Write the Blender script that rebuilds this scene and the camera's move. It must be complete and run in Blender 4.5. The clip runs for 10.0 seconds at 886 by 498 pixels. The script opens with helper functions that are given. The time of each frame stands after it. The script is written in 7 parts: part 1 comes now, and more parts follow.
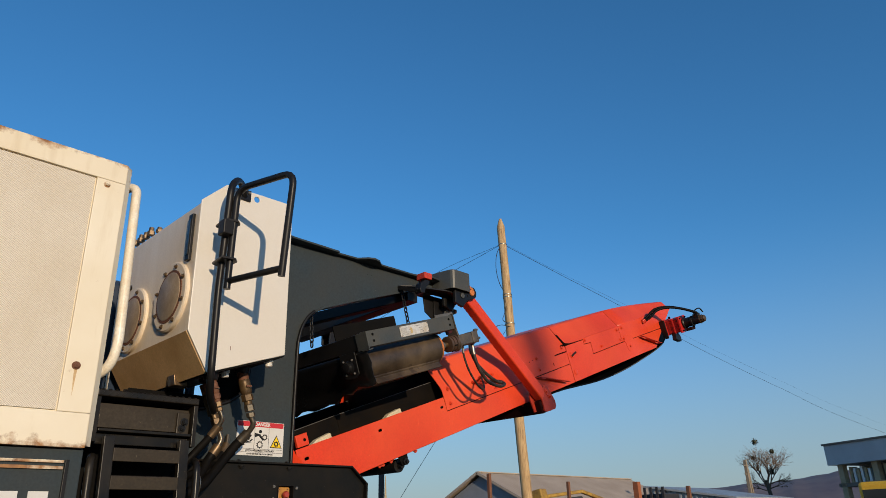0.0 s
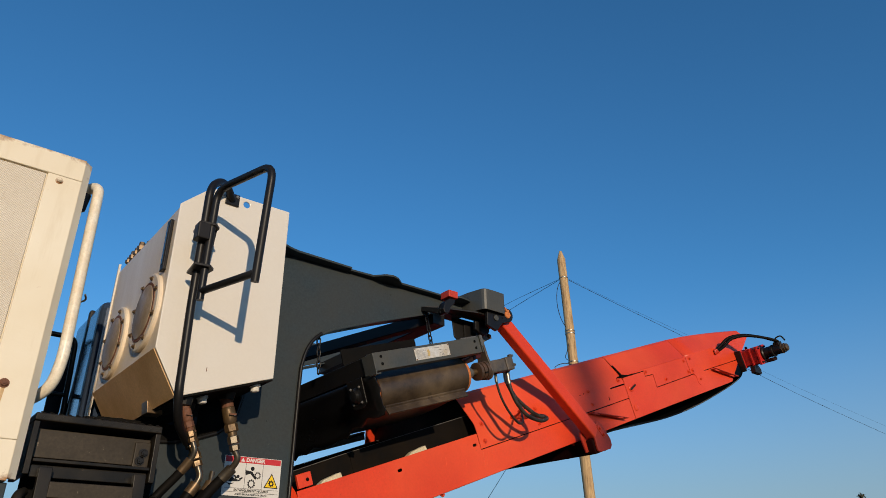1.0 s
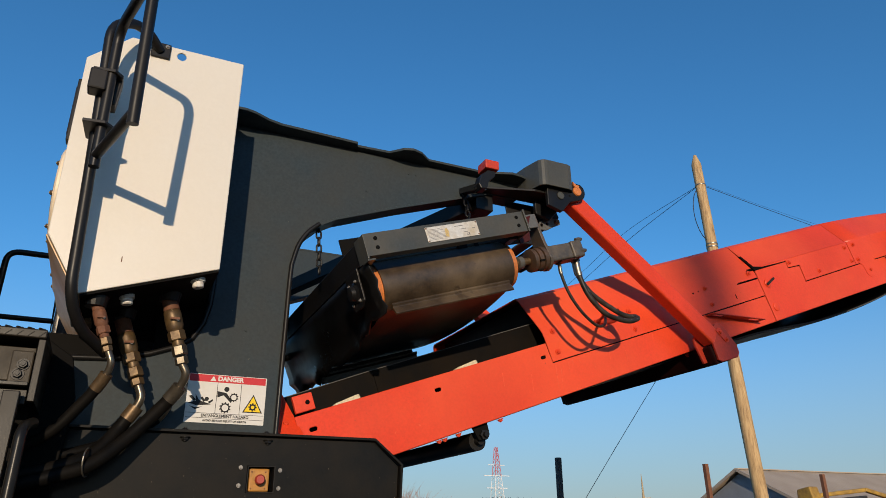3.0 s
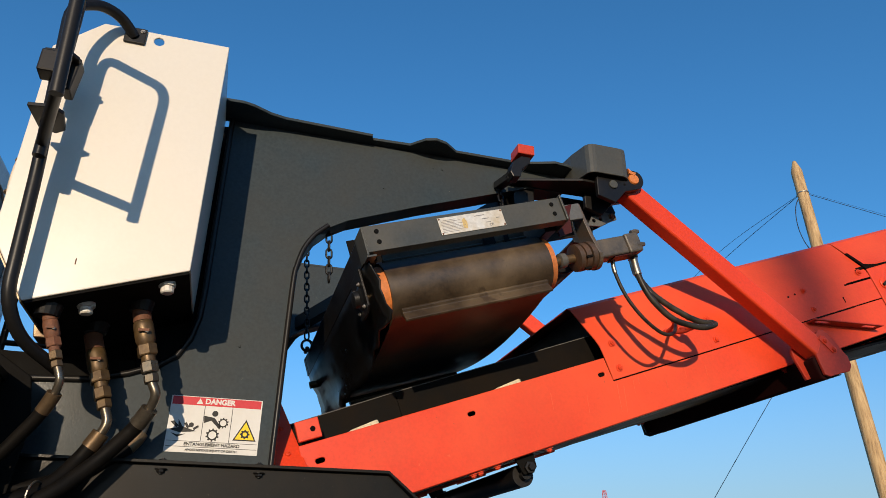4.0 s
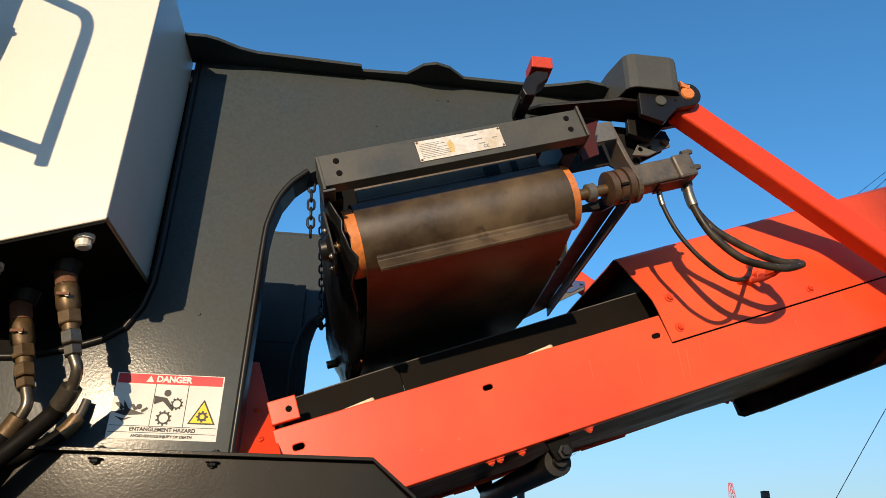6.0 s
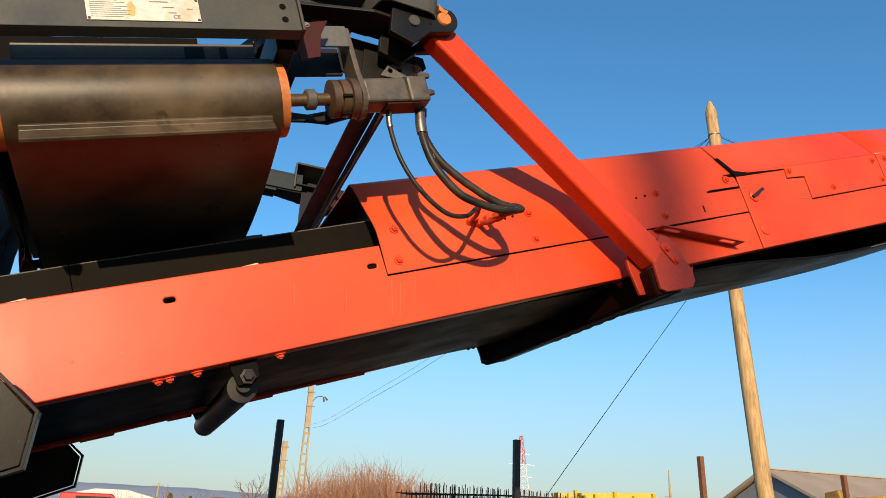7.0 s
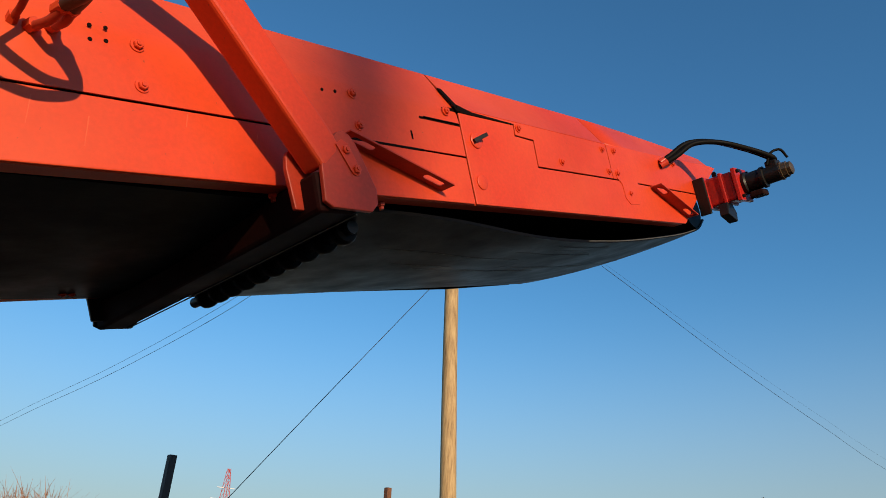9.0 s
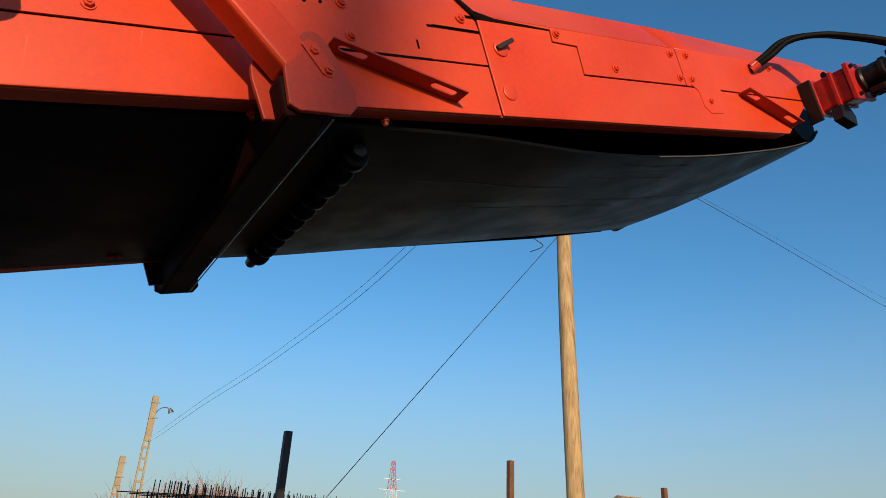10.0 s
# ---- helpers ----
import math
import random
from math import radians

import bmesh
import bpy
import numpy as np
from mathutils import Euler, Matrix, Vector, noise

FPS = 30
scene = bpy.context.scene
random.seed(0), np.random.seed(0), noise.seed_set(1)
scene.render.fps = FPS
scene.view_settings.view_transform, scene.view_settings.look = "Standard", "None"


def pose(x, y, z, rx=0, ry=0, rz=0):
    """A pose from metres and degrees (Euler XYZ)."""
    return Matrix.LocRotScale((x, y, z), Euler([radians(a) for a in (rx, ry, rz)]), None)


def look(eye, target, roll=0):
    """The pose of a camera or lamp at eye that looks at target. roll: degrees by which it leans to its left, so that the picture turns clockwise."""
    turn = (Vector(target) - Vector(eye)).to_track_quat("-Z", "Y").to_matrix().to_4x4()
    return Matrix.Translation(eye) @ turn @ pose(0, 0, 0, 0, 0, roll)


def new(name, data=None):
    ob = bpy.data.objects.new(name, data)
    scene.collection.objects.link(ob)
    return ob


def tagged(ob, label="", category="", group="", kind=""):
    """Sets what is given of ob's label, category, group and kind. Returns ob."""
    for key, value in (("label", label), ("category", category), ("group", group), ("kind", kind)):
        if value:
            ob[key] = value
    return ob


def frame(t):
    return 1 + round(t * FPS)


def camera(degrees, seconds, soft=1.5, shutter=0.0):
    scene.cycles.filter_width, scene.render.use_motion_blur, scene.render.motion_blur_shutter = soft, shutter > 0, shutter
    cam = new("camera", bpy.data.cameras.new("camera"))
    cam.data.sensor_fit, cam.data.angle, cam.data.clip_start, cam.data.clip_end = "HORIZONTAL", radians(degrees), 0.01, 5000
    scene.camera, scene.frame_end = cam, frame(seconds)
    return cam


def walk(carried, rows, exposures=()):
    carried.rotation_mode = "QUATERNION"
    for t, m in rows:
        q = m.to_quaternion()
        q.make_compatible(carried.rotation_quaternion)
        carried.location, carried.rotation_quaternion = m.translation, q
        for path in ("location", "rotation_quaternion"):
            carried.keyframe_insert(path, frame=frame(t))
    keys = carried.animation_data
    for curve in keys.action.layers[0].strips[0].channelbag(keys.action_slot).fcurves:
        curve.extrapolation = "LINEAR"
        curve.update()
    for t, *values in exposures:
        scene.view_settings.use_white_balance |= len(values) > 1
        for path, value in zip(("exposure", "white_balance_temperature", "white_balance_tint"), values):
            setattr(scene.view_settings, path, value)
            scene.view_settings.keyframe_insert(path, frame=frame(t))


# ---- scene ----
cam = camera(64.9, 10.0, soft=0.75)
PATH = [
    (0, (-2.301, -3.615, 1.513), (-0.976, -2.317, 2.26), -1.9),
    (0.5, (-1.965, -3.562, 1.513), (-0.755, -2.189, 2.32), -0.2),
    (1, (-1.671, -3.408, 1.516), (-0.539, -2.012, 2.392), -0.7),
    (1.5, (-1.342, -3.316, 1.472), (-0.295, -1.852, 2.346), -0.4),
    (2, (-1.116, -3.197, 1.51), (-0.107, -1.654, 2.284), 0.4),
    (2.2, (-1.026, -3.104, 1.512), (-0.027, -1.543, 2.264), 1.9),
    (3.3, (-0.384, -2.794, 1.524), (0.316, -1.087, 2.298), -0.6),
    (3.5, (-0.29, -2.729, 1.508), (0.36, -1.008, 2.294), 0.6),
    (4, (-0.1, -2.533, 1.545), (0.422, -0.806, 2.408), 0.3),
    (4.5, (0.139, -2.431, 1.589), (0.375, -0.658, 2.484), 2.0),
    (5, (0.258, -2.315, 1.596), (0.416, -0.521, 2.465), 1.8),
    (5.2, (0.271, -2.239, 1.59), (0.429, -0.454, 2.478), 2.6),
    (6.3, (0.48, -2.09, 1.598), (0.753, -0.287, 2.419), 0.4),
    (6.5, (0.58, -2.081, 1.594), (0.954, -0.29, 2.4), 2.5),
    (7, (0.799, -2.001, 1.589), (1.509, -0.276, 2.312), 2.3),
    (7.5, (0.954, -1.73, 1.585), (1.984, -0.182, 2.321), 4.8),
    (8, (1.144, -1.596, 1.591), (2.335, -0.173, 2.338), 2.0),
    (8.5, (1.392, -1.518, 1.582), (2.58, -0.104, 2.349), 1.8),
    (9, (1.612, -1.348, 1.591), (2.888, -0.058, 2.433), 2.7),
    (9.5, (1.84, -1.364, 1.498), (3.107, -0.018, 2.261), -0.5),
    (10, (2.069, -1.369, 1.498), (3.045, 0.184, 2.296), 2.6),
]
walk(cam, [(t, look(eye, target, roll)) for t, eye, target, roll in PATH], exposures=((0, -0.02, 6500, 10), (1, -0.1, 6500, 10), (2, -0.1, 6500, 10), (3.5, 0.17, 6500, 10), (4.5, 0.28, 6550, 10), (5.2, 0.37, 6700, 10), (6.5, 0.58, 7300, 10), (7, 0.58, 7500, 10), (8.5, 0.15, 7250, 10), (10, 0.15, 7300, 10)))

# ---- world, sun ----
SUN_TO = Vector((-0.30, -0.935, 0.185)).normalized()
sun_el = math.asin(SUN_TO.z)
sun_az = math.atan2(SUN_TO.x, SUN_TO.y)
world = bpy.data.worlds.new("world")
scene.world = world
world.use_nodes = True
wn = world.node_tree.nodes
sky = wn.new("ShaderNodeTexSky")
sky.sky_type = "NISHITA"
sky.sun_disc = False
sky.sun_elevation = sun_el
sky.sun_rotation = sun_az
sky.altitude = 250
sky.air_density = 1.0
sky.dust_density = 0.35
sky.ozone_density = 5.0
wn["Background"].inputs["Strength"].default_value = 0.184
tint = wn.new("ShaderNodeHueSaturation")
tint.inputs["Hue"].default_value = 0.494
tint.inputs["Saturation"].default_value = 1.07
world.node_tree.links.new(sky.outputs[0], tint.inputs["Color"])
# pale haze that thins out with height
way = wn.new("ShaderNodeTexCoord")
axes = wn.new("ShaderNodeSeparateXYZ")
world.node_tree.links.new(way.outputs["Generated"], axes.inputs[0])
height = wn.new("ShaderNodeMapRange")
height.interpolation_type = "SMOOTHERSTEP"
for i, v in enumerate((-0.10, 0.42, 0.85, 0.0)):
    height.inputs[i + 1].default_value = v
world.node_tree.links.new(axes.outputs["Z"], height.inputs[0])
haze = wn.new("ShaderNodeMix")
haze.data_type = "RGBA"
haze.inputs[7].default_value = (1.64, 1.90, 2.07, 1)
world.node_tree.links.new(height.outputs[0], haze.inputs[0])
world.node_tree.links.new(tint.outputs[0], haze.inputs[6])
world.node_tree.links.new(haze.outputs[2], wn["Background"].inputs[0])
sun = new("sun", bpy.data.lights.new("sun", "SUN"))
sun.data.energy = 3.7
sun.data.angle = radians(0.53)
sun.data.color = (1.0, 0.80, 0.57)
sun.matrix_world = look(SUN_TO * 40, (0, 0, 0))


# ---- materials ----
def nodes_of(name):
    m = bpy.data.materials.new(name)
    m.use_nodes = True
    return m, m.node_tree, m.node_tree.nodes["Principled BSDF"]


def noise_node(nt, scale, detail=4.0, rough=0.55, coord="Object", stretch=None):
    tc = nt.nodes.new("ShaderNodeTexCoord")
    n = nt.nodes.new("ShaderNodeTexNoise")
    n.inputs["Scale"].default_value = scale
    n.inputs["Detail"].default_value = detail
    n.inputs["Roughness"].default_value = rough
    if stretch:
        mp = nt.nodes.new("ShaderNodeMapping")
        mp.inputs["Scale"].default_value = stretch
        nt.links.new(tc.outputs[coord], mp.inputs["Vector"])
        nt.links.new(mp.outputs["Vector"], n.inputs["Vector"])
    else:
        nt.links.new(tc.outputs[coord], n.inputs["Vector"])
    return n.outputs["Fac"]


def ramp(nt, fac, stops):
    r = nt.nodes.new("ShaderNodeValToRGB")
    while len(r.color_ramp.elements) < len(stops):
        r.color_ramp.elements.new(0.5)
    for e, (p, c) in zip(r.color_ramp.elements, stops):
        e.position = p
        e.color = (*c, 1) if len(c) == 3 else c
    nt.links.new(fac, r.inputs["Fac"])
    return r.outputs["Color"]


def blend(nt, fac, a, b, kind="MIX"):
    n = nt.nodes.new("ShaderNodeMix")
    n.data_type = "RGBA"
    n.blend_type = kind
    for sock, v in ((n.inputs[0], fac), (n.inputs[6], a), (n.inputs[7], b)):
        if isinstance(v, (int, float)):
            sock.default_value = v
        elif isinstance(v, tuple):
            sock.default_value = (*v, 1)
        else:
            nt.links.new(v, sock)
    return n.outputs[2]


def bump(nt, bsdf, height, strength, distance, after=None):
    b = nt.nodes.new("ShaderNodeBump")
    b.inputs["Strength"].default_value = strength
    b.inputs["Distance"].default_value = distance
    nt.links.new(height, b.inputs["Height"])
    if after:
        nt.links.new(after, b.inputs["Normal"])
    nt.links.new(b.outputs["Normal"], bsdf.inputs["Normal"])
    return b.outputs["Normal"]


G0, G1 = (0, 0, 0), (1, 1, 1)


def surface(name, col, rough=0.5, metal=0.0, dirt=None, dirt_amount=0.4, dirt_scale=2.5, spots=None, spot_scale=18.0, spot_at=0.68,
            grain=0.12, grain_scale=90.0, bump_amount=0.15, bump_scale=180.0, bump_size=0.001, dents=0.0, coat=0.0, streak=False, rough_var=0.12, gloss=0.5, fade=None, fade_scale=0.9):
    """A worn surface: base colour, broad dirt, small spots, fine grain, uneven gloss and relief."""
    m, nt, b = nodes_of(name)
    fine = noise_node(nt, grain_scale, 3)
    lo, hi = tuple(c * (1 - grain) for c in col), tuple(min(1, c * (1 + grain)) for c in col)
    c = ramp(nt, fine, [(0.3, lo), (0.7, hi)])
    broad = noise_node(nt, dirt_scale, 6, 0.62, stretch=(1, 1, 0.25) if streak else None)
    if dirt:
        f = ramp(nt, broad, [(0.38, G0), (0.72, (dirt_amount,) * 3)])
        c = blend(nt, f, c, dirt)
    if fade:
        f = ramp(nt, noise_node(nt, fade_scale, 5, 0.6), [(0.42, G0), (0.70, (0.75,) * 3)])
        c = blend(nt, f, c, fade)
    if spots:
        s = noise_node(nt, spot_scale, 5, 0.6)
        f = ramp(nt, s, [(spot_at, G0), (spot_at + 0.05, G1)])
        c = blend(nt, f, c, spots)
    nt.links.new(c, b.inputs["Base Color"])
    r = ramp(nt, broad, [(0.3, (max(0.03, rough - rough_var),) * 3), (0.75, (min(1, rough + rough_var),) * 3)])
    nt.links.new(r, b.inputs["Roughness"])
    b.inputs["Metallic"].default_value = metal
    b.inputs["Coat Weight"].default_value = coat
    b.inputs["Specular IOR Level"].default_value = gloss
    b.inputs["Coat Roughness"].default_value = 0.15
    last = None
    if dents:
        last = bump(nt, b, noise_node(nt, 4.0, 2), dents, 0.01)
    last = bump(nt, b, noise_node(nt, bump_scale, 3), bump_amount, bump_size, last)
    if coat:
        nt.links.new(last, b.inputs["Coat Normal"])
    return m


M_DARK = surface("charcoal_paint", (0.033, 0.045, 0.052), 0.50, rough_var=0.05, gloss=0.08, coat=0.09, dirt=(0.055, 0.048, 0.036), dirt_amount=0.45, dirt_scale=2.6, spots=(0.13, 0.115, 0.09), spot_scale=60, spot_at=0.70, bump_amount=0.20, bump_scale=150, dents=0.02)
M_APRON = surface("near_black_charcoal_paint", (0.0075, 0.0075, 0.007), 0.46, rough_var=0.08, gloss=0.08, coat=0.12, dirt=(0.022, 0.016, 0.010), dirt_amount=0.6, dirt_scale=4.5, spots=(0.10, 0.08, 0.055), spot_scale=70, spot_at=0.69, bump_amount=0.20, bump_scale=150, dents=0.08)
# near-black for dull black parts and for sheets that fill dark voids
M_DEEPBLACK = surface("deep_black_paint", (0.005, 0.0048, 0.0045), 0.75, gloss=0.06, dirt=(0.012, 0.010, 0.008), dirt_amount=0.4, dirt_scale=8)
M_TREAD = surface("dusty_brown_tread", (0.040, 0.030, 0.018), 0.5, gloss=0.25, dirt=(0.016, 0.013, 0.009), dirt_amount=0.7, dirt_scale=9, spots=(0.15, 0.12, 0.08), spot_scale=45, spot_at=0.67, grain=0.25, bump_amount=0.4)
M_BLACK = surface("black_paint", (0.008, 0.008, 0.0085), 0.42, gloss=0.25, spots=(0.07, 0.055, 0.04), spot_scale=50, spot_at=0.72, dirt=(0.028, 0.022, 0.016), dirt_amount=0.35, dirt_scale=3.0, bump_amount=0.2)
M_WHITE = surface("white_tank_paint", (0.655, 0.615, 0.54), 0.38, dirt=(0.58, 0.48, 0.35), dirt_amount=0.25, dirt_scale=1.6, grain=0.015, bump_amount=0.06, dents=0.03)
M_RED = surface("orange_red_paint", (0.68, 0.050, 0.014), 0.42, gloss=0.35, fade=(0.80, 0.105, 0.032), dirt=(0.46, 0.038, 0.014), dirt_amount=0.65, dirt_scale=1.4, spots=(0.20, 0.05, 0.03), spot_scale=70, spot_at=0.70, grain=0.08, bump_amount=0.10, bump_scale=120, dents=0.06, streak=True)
M_DEEPRED = surface("deep_red_paint", (0.55, 0.045, 0.02), 0.45, gloss=0.3, dirt=(0.25, 0.05, 0.03), dirt_amount=0.6, dirt_scale=5.0, grain=0.1, bump_amount=0.15)
M_MOTORRED = surface("bright_red_paint", (0.52, 0.020, 0.016), 0.40, gloss=0.4, dirt=(0.16, 0.015, 0.012), dirt_amount=0.7, dirt_scale=14)
M_DARKRED = surface("near_black_red", (0.030, 0.006, 0.005), 0.75, gloss=0.08, dirt=(0.012, 0.008, 0.007), dirt_amount=0.9, dirt_scale=3)
M_STAIN = surface("brown_stained_cover", (0.36, 0.28, 0.19), 0.5, dirt=(0.2, 0.14, 0.08), dirt_amount=0.7, dirt_scale=9)
M_HANDRAIL = surface("yellowed_white_paint", (0.80, 0.74, 0.60), 0.42, dirt=(0.58, 0.40, 0.18), dirt_amount=0.6, dirt_scale=9, spots=(0.36, 0.18, 0.07), spot_scale=30, spot_at=0.73)
M_GREY = surface("dusty_grey_steel", (0.10, 0.10, 0.095), 0.5, dirt=(0.05, 0.04, 0.03), dirt_amount=0.6, dirt_scale=9)
M_LADDER = surface("dusty_black_steel", (0.009, 0.008, 0.0065), 0.36, gloss=0.22, dirt=(0.032, 0.025, 0.016), dirt_amount=0.6, dirt_scale=5, spots=(0.14, 0.11, 0.08), spot_scale=40, spot_at=0.70)
M_LITSTAIN = surface("brightened_oil_stain", (0.62, 0.40, 0.18), 0.42, dirt=(0.36, 0.20, 0.075), dirt_amount=0.8, dirt_scale=3)
M_DRIP = surface("pale_dried_drip", (0.72, 0.095, 0.03), 0.6)
M_CHANNEL = surface("dusty_charcoal_steel", (0.050, 0.055, 0.053), 0.38, gloss=0.3, dirt=(0.10, 0.085, 0.06), dirt_amount=0.5, dirt_scale=4, spots=(0.20, 0.17, 0.13), spot_scale=60, spot_at=0.72)
M_HOSE2 = surface("dusty_rubber_hose", (0.014, 0.012, 0.010), 0.5, gloss=0.3, dirt=(0.075, 0.058, 0.04), dirt_amount=0.6, dirt_scale=16)
M_ELBOW = surface("dull_steel_elbow", (0.155, 0.135, 0.105), 0.36, metal=0.75, dirt=(0.07, 0.048, 0.028), dirt_amount=0.7, dirt_scale=24)
M_DUSTY = surface("dusty_brown_metal", (0.16, 0.105, 0.055), 0.42, metal=0.6, dirt=(0.06, 0.04, 0.025), dirt_amount=0.7, dirt_scale=16, grain=0.2)
# dirty steel with the conveyor's red reflection put into its colour
M_REDREFLECT = surface("steel_with_red_reflection", (0.10, 0.045, 0.04), 0.5, gloss=0.3, dirt=(0.07, 0.06, 0.05), dirt_amount=0.7, dirt_scale=9)
M_BLUEBLACK = surface("blue_black_paint", (0.006, 0.008, 0.016), 0.45, gloss=0.15)
M_COUPLING = surface("rust_brown_coupling", (0.075, 0.050, 0.034), 0.55, metal=0.3, dirt=(0.15, 0.065, 0.028), dirt_amount=0.8, dirt_scale=14, grain=0.2)
M_PLATEDGE = surface("scuffed_grey_plate", (0.065, 0.060, 0.052), 0.5, dirt=(0.14, 0.075, 0.035), dirt_amount=0.8, dirt_scale=12, grain=0.2)
M_MOTOR = surface("dusty_motor_paint", (0.055, 0.049, 0.042), 0.5, dirt=(0.15, 0.115, 0.08), dirt_amount=0.6, dirt_scale=14, spots=(0.03, 0.025, 0.02), spot_scale=50, spot_at=0.66, grain=0.2, bump_amount=0.4)
M_DARKREDWEB = surface("dark_red_web", (0.055, 0.008, 0.006), 0.5, gloss=0.2, dirt=(0.03, 0.012, 0.01), dirt_amount=0.6, dirt_scale=9)
M_SMUDGE = surface("yellowed_smudge", (0.50, 0.36, 0.14), 0.6)
M_BLUE = surface("blue_bolt", (0.03, 0.06, 0.16), 0.45)
# pale grey that puts the light along rubber edges into colour
M_RUBBEREDGE = surface("pale_rubber_edge", (0.10, 0.095, 0.09), 0.7, gloss=0.1)
M_STREAK = surface("dull_belt_scuff", (0.16, 0.155, 0.15), 0.5, gloss=0.3)
M_HOLE = surface("black_hole", (0.006, 0.006, 0.006), 0.9, gloss=0.05)
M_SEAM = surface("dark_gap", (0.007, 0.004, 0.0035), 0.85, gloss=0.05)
M_STEEL = surface("galvanised_steel", (0.33, 0.30, 0.25), 0.40, metal=0.9, dirt=(0.25, 0.18, 0.10), dirt_amount=0.5, dirt_scale=20)
M_BRASS = surface("tarnished_brass", (0.135, 0.085, 0.036), 0.45, metal=0.45, dirt=(0.048, 0.028, 0.016), dirt_amount=0.85, dirt_scale=30, spots=(0.20, 0.15, 0.08), spot_scale=60, spot_at=0.66)
M_RUST = surface("rusty_iron", (0.155, 0.058, 0.026), 0.75, dirt=(0.10, 0.045, 0.025), dirt_amount=0.8, dirt_scale=9, grain=0.25, bump_amount=0.5, bump_scale=120, bump_size=0.003)
M_HOSE = surface("black_rubber_hose", (0.004, 0.0037, 0.0034), 0.6, gloss=0.08, dirt=(0.012, 0.009, 0.006), dirt_amount=0.4, dirt_scale=14, bump_amount=0.2, bump_scale=260)
M_RUBBER = surface("conveyor_rubber", (0.0028, 0.0026, 0.0027), 0.50, gloss=0.08, dirt=(0.008, 0.0065, 0.006), dirt_amount=0.5, dirt_scale=4, bump_amount=0.3, bump_scale=60, streak=True)
M_SKIRT = surface("rubber_skirt", (0.004, 0.0035, 0.003), 0.7, gloss=0.08, dirt=(0.014, 0.009, 0.005), dirt_amount=0.7, dirt_scale=6, bump_amount=0.3)
M_BELT = surface("dusty_brown_belt", (0.032, 0.020, 0.010), 0.48, gloss=0.60, dirt=(0.140, 0.096, 0.051), dirt_amount=0.85, dirt_scale=4.5, spots=(0.045, 0.028, 0.014), spot_scale=11, spot_at=0.60, grain=0.3, bump_amount=0.3, bump_scale=90)
M_LAG = surface("orange_pulley_edge", (0.55, 0.17, 0.04), 0.6, dirt=(0.35, 0.11, 0.03), dirt_amount=0.7, dirt_scale=14, grain=0.2, bump_amount=0.4)
M_PLATE = surface("dirty_metal_nameplate", (0.62, 0.60, 0.55), 0.45, metal=0.2, dirt=(0.42, 0.33, 0.2), dirt_amount=0.9, dirt_scale=16)
M_PRINT = surface("grey_print", (0.18, 0.17, 0.16), 0.6)
M_DECAL = surface("white_decal_film", (0.62, 0.61, 0.58), 0.5, gloss=0.15, dirt=(0.5, 0.46, 0.4), dirt_amount=0.3, dirt_scale=9, grain=0.02)
M_DECRED = surface("red_decal_print", (0.50, 0.035, 0.045), 0.5, gloss=0.2, grain=0.05)
M_DECYEL = surface("yellow_decal_print", (0.78, 0.52, 0.02), 0.5, gloss=0.2, grain=0.05)
M_INK = surface("black_decal_print", (0.012, 0.012, 0.012), 0.5, gloss=0.2)
M_OCHRE = surface("ochre_steel_box", (0.42, 0.19, 0.03), 0.55, dirt=(0.2, 0.1, 0.03), dirt_amount=0.6, dirt_scale=20)
M_KNOB = surface("red_plastic", (0.36, 0.05, 0.03), 0.45, grain=0.06)
M_ZINC = surface("zinc_bolt", (0.30, 0.29, 0.27), 0.45, metal=0.8, dirt=(0.2, 0.14, 0.09), dirt_amount=0.5, dirt_scale=60)
M_CAP = surface("white_plastic_plug", (0.68, 0.66, 0.60), 0.5, dirt=(0.35, 0.28, 0.2), dirt_amount=0.6, dirt_scale=30)
M_GLASS = surface("dark_sight_glass", (0.02, 0.02, 0.02), 0.15)
M_WOODBLK = surface("pale_wood_block", (0.60, 0.52, 0.36), 0.8, grain=0.2)


